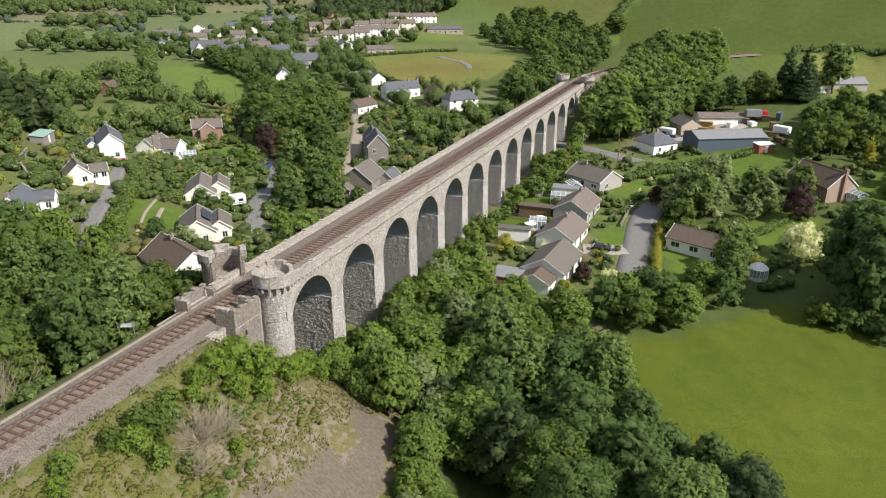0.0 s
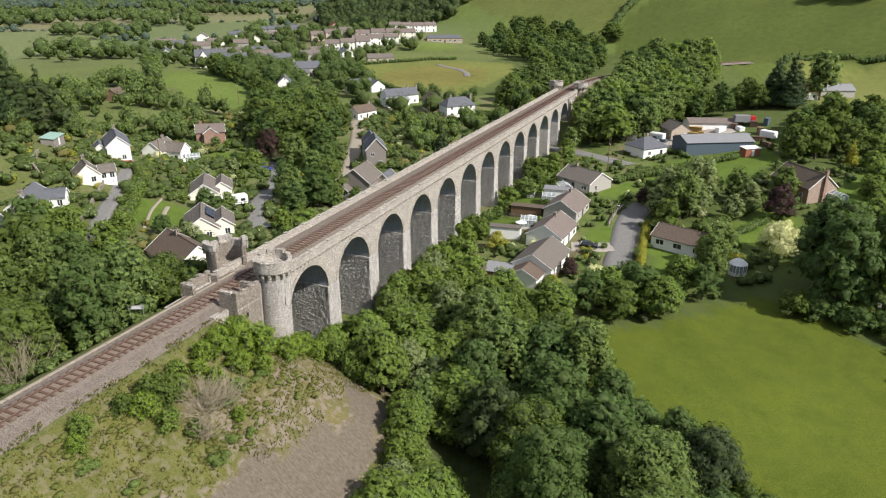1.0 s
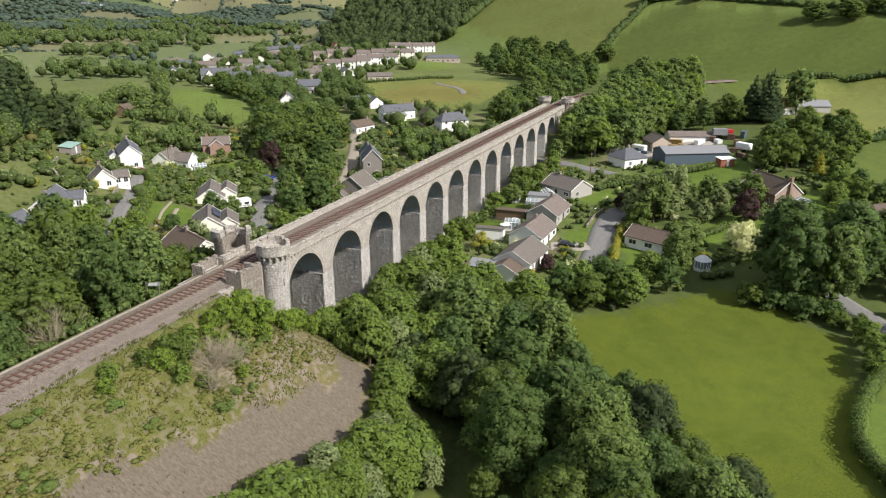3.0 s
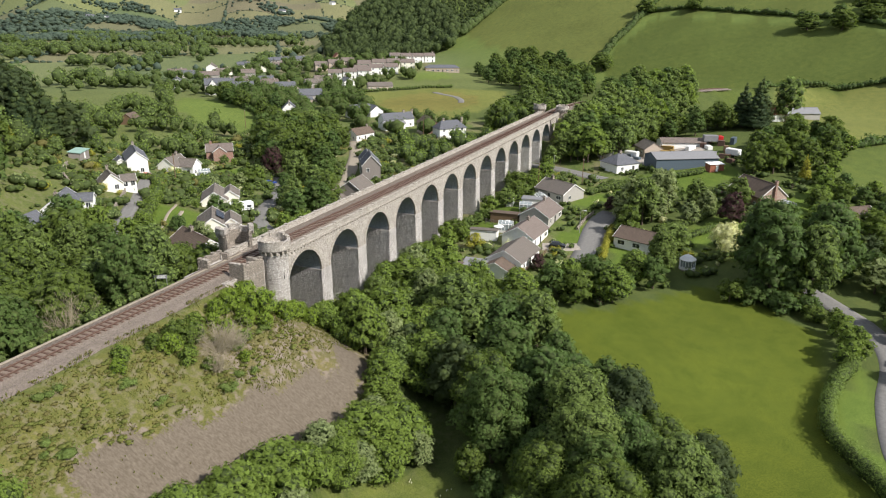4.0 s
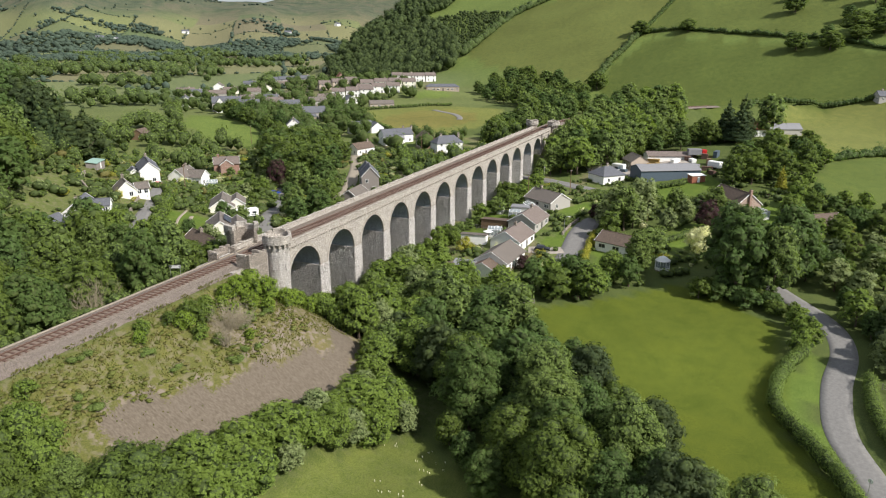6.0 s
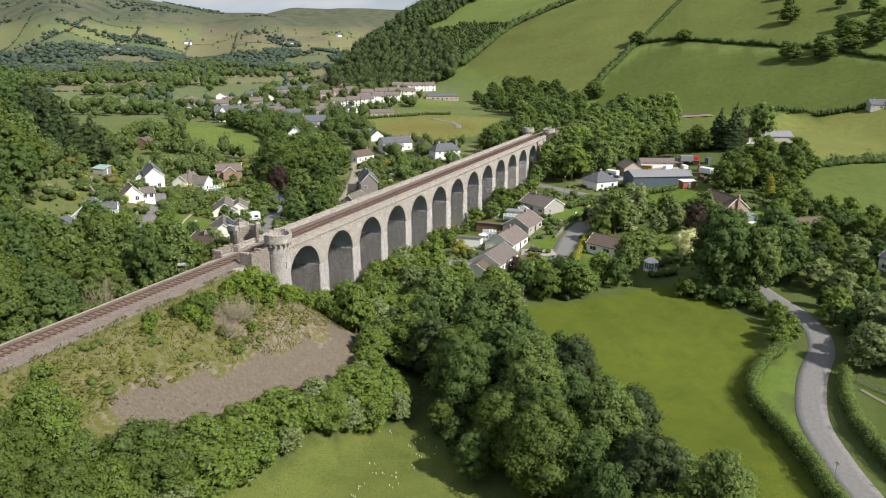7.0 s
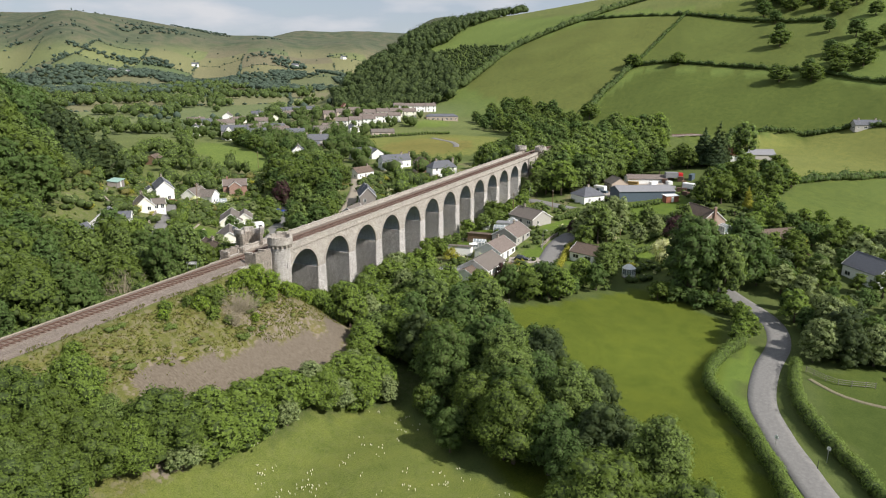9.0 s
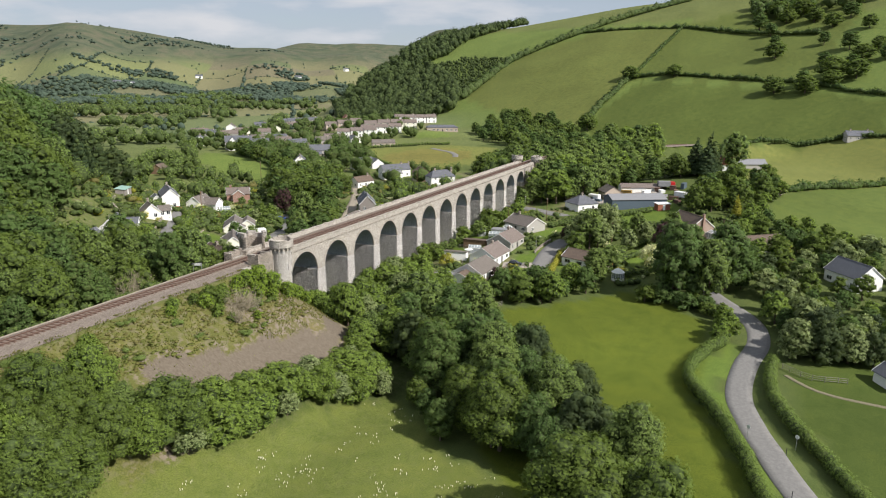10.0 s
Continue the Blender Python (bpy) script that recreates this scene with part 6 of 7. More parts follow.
scatter(((-44, 44), (-4, 42), (3, 54), (-12, 62), (-40, 64)), 5.5, (OAK, ASH, ALDER), 10, 13.5, 132, most=22)
# hanging wood on the upper bank: its edge tree by tree
scatter(((-60, 66), (-14, 66), (4, 80), (20, 92), (30, 108), (24, 118), (-10, 106), (-60, 96)), 5.6, (OAK, OAK, ALDER, ASH, ALDER), 9, 14, 106, most=84)
scatter(((34, 106), (50, 107), (58, 116), (46, 124), (36, 116)), 5.0, (CONIFER, CONIFER, PINE), 13, 17, 107, most=16, wide=(1.0, 1.5))
scatter(((20, 112), (40, 116), (48, 126), (40, 140), (12, 130)), 6.0, (ASH, OAK, ALDER), 10, 14, 134, most=26)
# gardens on the west bank and along the lanes
scatter(((12, 16), (40, 18), (62, 26), (84, 26), (70, 52), (92, 62), (120, 70), (150, 86), (190, 98), (186, 122), (160, 116), (124, 100), (104, 120), (80, 84), (60, 76), (40, 60), (26, 54), (16, 44)), 3.8, GARDEN, 1.8, 5.2, 109, avoid=FIELDS + GARDEN_LAWNS, most=130, pad=0.8)
scatter(((118, 72), (150, 84), (176, 100), (172, 124), (142, 116), (132, 104), (112, 84)), 5.6, (ASH, OAK, ALDER, OAK), 10, 15, 135, most=34, pad=0.5)
scatter(((12, 13), (36, 14), (56, 20), (50, 27), (30, 24), (20, 20)), 5.0, (SYCAMORE, ASH), 5, 8.5, 131, most=14)
scatter(((50, 38), (57, 33), (76, 36), (79, 42), (98, 50), (120, 63), (150, 80), (160, 82), (164, 118), (140, 102), (116, 94), (102, 80), (74, 60), (58, 46)), 6.0, (ASH, OAK, ALDER), 7, 12, 110, most=30, pad=0.8)
for x, y, h in ((-1.5, -6.2, 4.5), (2.5, -4.6, 5.5), (-3.6, -9.0, 4.0), (0.8, -9.6, 5.0), (5.8, -3.4, 6.5), (-5.4, -5.4, 3.2), (-4.4, -12.2, 4.2), (4.4, -8.0, 6.0)):
    random.choice((SYCAMORE, THICK)).put(x, y, h, wide=0.9)
COPPER.put(106, 80, 10, wide=0.8)
for x, y, h in ((10.5, 47, 7), (9, 53, 8), (13, 57.5, 6), (19.5, 52, 5), (8, 58, 8)):
    random.choice((ASH, SYCAMORE)).put(x, y, h)
for x, y in ((128, 82), (133, 88), (98, 20), (112, 24), (120, 27)):
    CONIFER.put(x, y, random.uniform(10, 15))
# village trees
scatter(((185, 150), (215, 172), (246, 222), (268, 226), (250, 180), (222, 150)), 7.5, (OAK, ALDER), 8, 12, 114, most=10)
for x, y, h in ((148, -6, 8), (156, -7.5, 10), (163, -6.5, 11), (170, -7.5, 12), (177, -8.5, 11), (160, -13, 13), (168, -14, 14), (140, -7, 6), (175, -15, 15), (183, -12, 13), (172, -22, 15)):
    random.choice((ASH, SYCAMORE, ALDER)).put(x, y, h)
# belt where the railway leaves the far end
scatter(((157, -10), (176, -11), (196, -9), (258, -12), (300, -4), (292, -40), (226, -36), (190, -33), (172, -30), (156, -20)), 5.6, (ASH, SYCAMORE, ASH, ALDER), 10.5, 15.2, 115, most=80)
scatter(((190, 16), (240, 18), (330, 20), (400, 30), (440, 62), (462, 112), (440, 128), (398, 112), (348, 60), (300, 46), (232, 46), (196, 32)), 7.0, (ASH, OAK, ALDER), 9, 15, 116, most=110)
# gardens and trees of the east side
scatter(((22, -2), (64, -1.5), (68, -5), (52, -6), (44, -10), (40, -24), (28, -26), (24, -14)), 3.8, (SYCAMORE, GARDEN[0], GARDEN[3]), 4, 7.5, 117, most=40)
scatter(((66, -2), (124, -2), (136, -8), (120, -10), (70, -4)), 4.6, (GARDEN[3], GARDEN[1], BUSH[0]), 3, 6, 118, most=20)
scatter(((30, -27), (37, -36), (42, -45), (51, -53), (57, -53), (58, -46), (48, -36), (40, -27)), 4.6, (GARDEN[0], GARDEN[2], SYCAMORE), 5, 8.5, 119, most=26)
scatter(((57, -74), (66, -72), (71, -77), (80, -88), (72, -86), (63, -88), (55, -84)), 4.8, (PINE, ALDER, ASH, ALDER), 12, 20.0, 120, most=34, wide=(0.75, 1.0))
scatter(((53, -67), (59, -68), (58, -76), (56, -84), (49, -84), (52, -76)), 2.6, (BUSH[0], BUSH[2]), 2.6, 4.6, 136, pad=-1, most=11, wide=(1.0, 1.3))
scatter(((26, -102.5), (34, -99.5), (46, -106), (40, -122), (29, -114)), 4.6, (PINE, WILLOW, ALDER), 6.0, 9.5, 133, most=12)
scatter(((30, -87.2), (46, -83.5), (52, -84), (44, -90), (34, -91)), 3.4, (GARDEN[0], GARDEN[3]), 4, 7, 121, pad=-1, most=8)
scatter(((27, -99.5), (46, -99), (62, -93), (84, -86), (112, -98), (118, -124), (60, -135), (40, -124), (30, -110)), 5.4, (PINE, ALDER, GARDEN[0], GARDEN[4], GARDEN[2], GARDEN[3]), 4.0, 8.0, 122, most=70, avoid=(FOOT_FIELD,))
scatter(((84, -40), (112, -44), (128, -70), (112, -68), (86, -52)), 6.0, (WILLOW, GARDEN[1], GARDEN[0]), 6, 10, 123, most=6)
scatter(((100, -86), (132, -88), (160, -92), (190, -102), (150, -94), (118, -124), (104, -108)), 5.5, (GARDEN[0], GARDEN[2], GARDEN[3]), 4, 8, 124, most=40, avoid=(FOOT_FIELD,))
scatter(((150, -70), (180, -72), (206, -86), (192, -100), (160, -90)), 6.0, (OAK, GARDEN[0], GARDEN[2]), 7, 11, 125, most=24)
scatter(((184, -30), (206, -36), (222, -56), (210, -64), (196, -50)), 6.0, (OAK, ALDER), 8, 11, 126, most=22)
for x, y, h in ((212, -66, 17), (217, -72, 18), (208, -71, 16), (221, -66, 15)):
    CONIFER.put(x, y, h, wide=1.3)
ASH.put(225, -82, 18)
ASH.put(114, -46, 9)
WILLOW.put(106, -48, 12)
WILLOW.put(99, -42, 11)
COPPER.put(101.5, -66.5, 8.5)
COPPER.put(101, -35.5, 4.5)
PALE.put(80.5, -66.0, 8.0)
WILLOW.put(93, -40.5, 9)
WILLOW.put(97, -47, 10)
ASH.put(112, -57, 9)
GARDEN[1].put(75.5, -54.8, 7.5)
GARDEN[0].put(70.5, -52.5, 6.5)
ASH.put(61.0, -53.5, 11.0)
ASH.put(94.0, -45.0, 13.0)
PALE.put(81, -88, 5.0)
GOLD.put(62.5, -9.5, 4.2)
GOLD.put(47, -26, 3.2)
GOLD.put(108, -101, 4.5)
COPPER.put(92, -100, 6)
WILLOW.put(44, -104, 9)
COPPER.put(55, -27.5, 4)
GOLD_CONE.put(150, -86, 8)
GOLD_CONE.put(26, 98, 6)
for x, y, h in ((424, 30, 15), (527, 17, 14), (518, -21, 12), (455, -98, 14), (448, -118, 15), (470, -135, 18), (462, -150, 16)):
    OAK.put(x, y, h * 0.85, wide=1.6)
scatter(((462, -112), (520, -95), (620, -80), (680, -90), (680, -140), (560, -175), (480, -175), (430, -165)), 13, (OAK, ALDER), 10, 15, 127, most=22, wide=(1.3, 1.7))
# bushes on the railway bank
random.seed(31)
LIME = Kind("bush", "bright lime green bush on the railway bank", 3.2, 3.6, 16, 1300, 0.15, LEAF_LIME, 45, 2, category="bush", low=0.12, fine=False)
for x, y, h in ((-17.2, -4.2, 4.6), (-15.2, -6.0, 4.2), (-19.5, -3.6, 3.8), (-12.8, -7.4, 3.2), (-10.4, -7.0, 3.0), (-8.0, -6.2, 3.2), (-6.2, -7.4, 3.0), (-17.4, -7.6, 2.6), (-21.8, -3.0, 2.8), (-19.6, -6.0, 3.0), (-23.8, -4.0, 2.4)):
    LIME.put(x, y, h, sink=0.3, wide=0.85)
for x, y, h in ((-25.5, -2.6, 2.0), (-29.5, -3.2, 3.0), (-31.6, -4.2, 2.8), (-33.0, -2.8, 2.2), (-37.5, -2.4, 2.2), (-39.0, -3.4, 2.0), (-55.0, -3.0, 2.4), (-64.0, -5.0, 2.8), (-70.0, -3.5, 2.2), (-30.8, -6.2, 2.4), (-28.6, -4.4, 2.8), (-27.0, -4.0, 2.4), (-23.0, -5.6, 2.4), (-22.0, -7.4, 2.0), (-24.6, -9.6, 1.8), (-29.4, -8.0, 1.8)):
    random.choice((BUSH[1], LIME, BUSH[0])).put(x, y, h, sink=0.3, wide=0.9)


def bare_shrub(x, y, h, label="leafless bleached shrub on the railway bank"):
    rng = np.random.default_rng(int(x * 7) % 97)
    t = empty("bare_shrub", pose(x, y, lift(x, y), 0, 0, 0), label, "shrub")
    bm = bmesh.new()
    for k in range(110):
        a, e = rng.uniform(0, 6.28), rng.uniform(0.25, 1.45)
        d = Vector((math.cos(a) * math.cos(e), math.sin(a) * math.cos(e), math.sin(e) * 1.1))
        root = Vector((rng.normal() * h * 0.12, rng.normal() * h * 0.12, -0.2))
        q = root + d * h * rng.uniform(0.55, 1.0)
        mid = root.lerp(q, 0.5) + Vector(rng.uniform(-0.07, 0.07, 3)) * h
        tube(bm, [root, mid, q], 0.03, 0.008, 3)
        for j in range(6):
            s = mid.lerp(q, rng.uniform(-0.3, 0.9))
            tube(bm, [s, s + (d + Vector(rng.uniform(-1.0, 1.0, 3))).normalized() * h * rng.uniform(0.1, 0.25)], 0.014, 0.006, 3)
    part("twig_mass", bm, DEAD_WOOD, t)


bare_shrub(-26.5, -6.8, 5.0)
bare_shrub(-24.2, -7.4, 3.6)
bare_shrub(-29.0, -8.6, 2.6)
bare_shrub(-30.5, 15.0, 6.5, "tall dead bleached tree beside the wood")


# ---------------------------------------------------------------- hedges
def hedge(name, label, points, width, height, leaf, seed, dens=16, size=0.2, step=1.1, uneven=0.12):
    """A clipped or wild hedge: a rounded leafy ridge along a line."""
    rng = np.random.default_rng(seed)
    line = resample(points, step)
    lobes = []
    for p in line:
        hh = height * rng.uniform(0.85, 1.12) * (1 + uneven * noise.noise((p.x * 0.16, p.y * 0.16, seed)))
        lobes.append((p.x + rng.uniform(-0.12, 0.12) * width, p.y + rng.uniform(-0.12, 0.12) * width, lift(p.x, p.y) + hh * 0.45, width * 0.55, width * 0.55, hh * 0.58))
    t = empty(name, pose(*line[0], lift(*line[0])), label, "hedge")
    for k in range(0, len(lobes), 9):
        row = [(a - line[0].x, b - line[0].y, c - t.location.z, *r) for a, b, c, *r in lobes[k:k + 9]]
        share("shrub", cloud_mesh("shrub", leaf_cloud(rng, row, int(dens * len(row)), size), leaf), t)
    return t


hedge("hedge", "long clipped green hedge between field and road", ((30, -87.6), (24, -85.1), (14.2, -82.7), (7.2, -82.9), (0.7, -85.7), (-8.3, -89.8), (-17.3, -92.8), (-27.2, -95.6), (-40, -102), (-66, -116)), 2.0, 3.0, LEAF_HEDGE, 1, 165, 0.13, 0.8)
hedge("hedge", "wild green hedge along the road verge", ((24, -97.2), (15, -96.6), (8, -97), (1, -98.4), (-6, -101.3), (-13.6, -104.5), (-21.6, -107.6), (-34, -113), (-60, -126)), 2.0, 2.5, LEAF_HEDGE, 2, 140, 0.13, 0.8)
hedge("hedge", "golden clipped hedge beside the cul-de-sac", ((87, -38.4), (76, -39.0), (66, -40.0), (60, -40.8)), 1.7, 2.0, LEAF_GOLD, 3, 110, 0.13, 0.7)
hedge("hedge", "dark clipped garden hedge behind lawns", ((124, -30), (136, -42), (150, -56)), 2.0, 2.2, LEAF_HEDGE, 4, 40, 0.22)
hedge("hedge", "dark clipped garden hedge beside lawn", ((82, -55), (92, -60), (108, -70)), 2.2, 2.0, LEAF_HEDGE, 5, 40, 0.22)
for name_, pts, w, h in (("clipped green hedge between vegetable plots and a bungalow", ((42.6, 61.5), (51, 64.5), (59, 70)), 1.6, 1.6), ("tall clipped hedge at the end of the lawns", ((104, -5), (112, -8), (122, -9)), 1.6, 2.0), ("clipped hedge beside the cul-de-sac gardens", ((92, -29), (99, -30), (106, -31)), 1.2, 1.2), ("dark clipped hedge across the orchard lawn", ((88, -50), (98, -57), (112, -64)), 2.0, 2.2), ("dark clipped hedge behind the bungalow drive", ((116, -26), (122, -31), (128, -38)), 2.0, 2.2), ("mixed hedge above the cottages", ((70, 104), (84, 112), (100, 118)), 2.0, 2.0), ("mixed hedge between hillside gardens", ((52, 84), (66, 88), (78, 96)), 1.6, 1.7), ("hedge along the meadow edge", ((160, 138), (172, 139), (186, 140)), 2.2, 2.4)):
    hedge("hedge", name_, pts, w, h, LEAF_HEDGE, int(pts[0][0]), 46, 0.19)
hedge("hedge", "hedge round the playing field", ((236, 97), (262, 128), (296, 158), (330, 130), (346, 112)), 2.4, 2.2, LEAF_HEDGE, 6, 20, 0.4, 1.6)
hedge("hedge", "green garden hedge below the viaduct", ((116, -9), (124, -10), (134, -16)), 2.2, 2.2, LEAF_HEDGE, 7, 30, 0.25)
hedge("hedge", "hedge along the lane to the cottages", ((18.5, 51), (27, 58), (40, 68.4), (52, 78)), 3.2, 2.4, LEAF[3], 8, 60, 0.22)
for i, (pts, w, h) in enumerate(((((434, 34), (470, 31), (505, 23), (531, 17)), 6, 4.5), (((532, 16), (570, 8), (625, -3), (665, -12)), 3.5, 3), (((530, 15), (522, -19), (496, -66), (463, -120), (434, -153), (400, -205)), 3.5, 3.4), (((700, 110), (688, 77), (657, -10), (608, -85), (580, -130)), 4.5, 4), (((300, -70), (350, -80), (369, -126), (366, -162), (350, -210)), 3.5, 3), (((194, -104), (230, -129), (264, -150), (310, -190)), 3.5, 3.2), (((538, 179), (580, 172), (632, 160), (690, 108), (760, 60), (840, 0)), 8, 7), (((172, 139), (214, 169), (248, 220)), 2.5, 2.4))):
    hedge("field_hedge", "dark hedgerow between hill pastures", pts, w, h, LEAF[2], 50 + i, 11, 0.7, 1.6, 0.9)


# ---------------------------------------------------------------- far woods, one object each
def far_wood(name, label, poly, gap, low, high, seed, leaf, most=500, per=46, size=1.35, gaps=0.0, avoid=(), lumps=3, freq=0.012, wide=1.0):
    rng = np.random.default_rng(seed)
    xs, ys = [p[0] for p in poly], [p[1] for p in poly]
    chunks, done, tries = [], [], 0
    grid = {}
    while len(done) < most and tries < most * 12:
        tries += 1
        x, y = rng.uniform(min(xs), max(xs)), rng.uniform(min(ys), max(ys))
        if not inside((x, y), poly) or (gaps and noise.noise((x * freq, y * freq, seed)) < gaps) or any(inside((x, y), a) for a in avoid) or not free(x, y):
            continue
        cell = (int(x // gap), int(y // gap))
        if cell in grid:
            continue
        grid[cell] = 1
        done.append((x, y))
        h = rng.uniform(low, high)
        z = lift(x, y)
        w = h * rng.uniform(0.3, 0.45) * wide
        lobes = [(x, y, z + h * 0.5, w, w, h * 0.5)]
        for k in range(lumps):
            a = rng.uniform(0, 6.28)
            lobes.append((x + math.cos(a) * w * 0.6, y + math.sin(a) * w * 0.6, z + h * rng.uniform(0.4, 0.72), w * 0.55, w * 0.55, h * 0.25))
        chunks.append(leaf_cloud(rng, lobes, per, size * h / 12, True, 0, 0.85))
    if not chunks:
        return None
    return tagged(new(name, leaf_mesh(name, chunks, leaf, leaf if leaf == LEAF_FAR_HAZE else LEAF_CORE_SHADE)), label, "woodland", kind="stuff")


far_wood("spur_wood", "dense dark wood on the steep spur of the hill", ((470, 235), (500, 300), (568, 347), (615, 344), (645, 320), (658, 298), (662, 270), (602, 218), (545, 188), (505, 176), (482, 200)), 7.0, 8, 14, 1, LEAF_DEEP, 620, 90, 0.8)
far_wood("upper_spur_wood", "dark wood along the skyline of the spur", ((625, 362), (700, 352), (800, 346), (900, 310), (950, 240), (870, 236), (800, 256), (771, 264), (711, 270), (668, 300)), 8.0, 8, 13, 21, LEAF_DEEP, 560, 70, 0.9)
far_wood("bracken_scrub", "low dull scrub and bracken on the hillside", ((656, 297), (677, 266), (685, 234), (662, 196), (642, 164), (602, 170), (556, 186), (602, 218), (662, 270)), 4.0, 2.0, 4.6, 22, LEAF_DEEP, 620, 36, 1.6)
far_wood("village_trees", "leafy trees among the village houses", ((190, 40), (240, 60), (236, 100), (262, 130), (300, 160), (370, 150), (400, 130), (430, 180), (470, 240), (420, 330), (300, 345), (250, 260), (215, 165), (180, 125), (190, 90)), 7.5, 4, 9.5, 8, LEAF[2], 290, 110, 0.75, avoid=FIELDS, wide=1.15)
far_wood("meadow_trees", "clumps of trees between the cottages and the village", ((112, 122), (150, 130), (172, 150), (214, 228), (250, 258), (300, 345), (230, 330), (160, 270), (118, 200)), 8.0, 5, 10.5, 12, LEAF[1], 95, 120, 0.8, gaps=-0.05, avoid=FIELDS)
far_wood("lane_trees", "trees beside the village lanes", ((172, 128), (200, 120), (236, 100), (262, 130), (300, 162), (330, 190), (290, 226), (250, 215), (216, 165)), 8.0, 5, 10, 13, LEAF[2], 70, 120, 0.8, avoid=FIELDS)
far_wood("hanging_wood", "dense wood hanging on the upper bank", ((-110, 100), (-60, 94), (-10, 102), (30, 118), (56, 130), (84, 170), (60, 280), (-60, 280), (-140, 170)), 8.0, 10, 14, 9, LEAF[2], 330, 150, 0.85)
far_wood("valley_trees", "scattered trees and copses of the valley floor", ((300, 345), (480, 290), (620, 400), (900, 600), (1200, 1000), (700, 1000), (380, 620), (180, 420), (160, 300), (250, 270)), 9, 6, 13, 3, LEAF[1], 600, 60, 0.95, gaps=0.12, wide=1.25)
far_wood("bank_trees", "trees on the western valley side", ((90, 180), (160, 240), (180, 420), (360, 640), (300, 760), (60, 500), (20, 260)), 8, 8, 13, 4, LEAF[0], 450, 60, 1.0, avoid=FIELDS)
# range and foot woods wear the leaf colour with haze painted in
far_wood("range_woods", "dark woods along the foot of the far range", ((1144, 488), (1777, 848), (706, 1898), (359, 1258)), 11, 5, 11, 5, LEAF_FAR_HAZE, 2300, 9, 1.3, gaps=0.16, lumps=1, freq=0.006, wide=2.1)
far_wood("foot_woods", "dark woods along the valley edge, bluish haze in their colour", ((980, 520), (1500, 760), (1250, 1150), (760, 1560), (420, 1180), (600, 900)), 12, 6, 12, 16, LEAF_FAR_HAZE, 1500, 9, 1.3, gaps=0.05, lumps=1, freq=0.0065, wide=2.0)
far_wood("range_copses", "small copses on the upper range", ((1777, 848), (2400, 1500), (2300, 2300), (1400, 2600), (706, 1898)), 12, 4, 8, 15, LEAF_FAR_HAZE, 600, 9, 1.3, gaps=0.36, lumps=1, freq=0.005, wide=2.4)
far_wood("range_trees", "single trees along far field edges", ((400, 900), (1000, 560), (1900, 1100), (1800, 1900), (800, 1900)), 40, 5, 8, 6, LEAF_FAR_HAZE, 200, 18, 1.2, lumps=1)
far_wood("hill_copse", "dark copse on the upper hill", ((640, -80), (700, -70), (760, -160), (640, -190)), 11, 10, 16, 7, LEAF[2], 80)


far_wood("hillside_trees", "small mixed trees on the hillside gardens", ((-10, 56), (6, 78), (30, 92), (50, 104), (66, 120), (90, 150), (60, 140), (-10, 90)), 5.0, 3.0, 7, 108, LEAF[1], 48, 150, 0.62)
far_wood("lower_garden_trees", "mixed trees in gardens beside the line", ((60, 14), (186, 14), (190, 40), (170, 66), (150, 60), (128, 34), (98, 24), (74, 22)), 6.5, 3.5, 8, 111, LEAF[3], 52, 150, 0.62)
far_wood("upper_garden_trees", "mixed trees in the upper gardens", ((20, 84), (44, 96), (80, 118), (120, 126), (160, 150), (168, 200), (130, 200), (80, 150)), 7.0, 3, 7, 112, LEAF[3], 40, 150, 0.62, avoid=FIELDS)


def far_hedgerows():
    """Hedges along the edges of the far field pattern."""
    rng = np.random.default_rng(17)
    c, s = math.cos(-FIELD_TURN), math.sin(-FIELD_TURN)
    lobes, chunks, edges = [], [], []
    for r in range(-14, 30):
        for k in range(-8, 22):
            x0 = (k - (0.5 if r % 2 == 0 else 0.0)) * FIELD_LONG
            edges.append(((x0, r * FIELD_WIDE), (x0 + FIELD_LONG, r * FIELD_WIDE)))
            edges.append(((x0, r * FIELD_WIDE), (x0, (r + 1) * FIELD_WIDE)))
    for p, q in edges:
        thick = rng.uniform(0.6, 1.5)
        if rng.random() < 0.12:
            continue
        n = int(math.hypot(q[0] - p[0], q[1] - p[1]) / 6.5)
        for i in range(n):
            if rng.random() < 0.12:
                continue
            u, v = p[0] + (q[0] - p[0]) * i / n + rng.normal() * 1.2, p[1] + (q[1] - p[1]) * i / n + rng.normal() * 1.2
            x, y = u * c - v * s, u * s + v * c
            far = (x + 123) * 0.70 + (y + 90) * 0.714
            if far < 640 or far > 2100 or abs((y + 90) * 0.70 - (x + 123) * 0.714) > 0.62 * far or (x - (388 + 0.4 * y) > -40 and y < 300 + 0.3 * (x - 480)):
                continue
            h = (rng.uniform(4, 8) if rng.random() < 0.16 else rng.uniform(1.3, 2.4)) * thick
            lobes.append((x, y, lift(x, y) + h * 0.42, max(3.0, h * 0.5), max(3.0, h * 0.5), h * 0.55))
    for i in range(0, len(lobes), 40):
        chunks.append(leaf_cloud(rng, lobes[i:i + 40], 120, 1.1, True, 0, 0.95))
    return tagged(new("far_hedgerows", leaf_mesh("far_hedgerows", chunks, LEAF_FAR_HAZE, LEAF_FAR_HAZE)), "dark hedgerows between the far valley fields", "hedge", kind="stuff")


far_hedgerows()


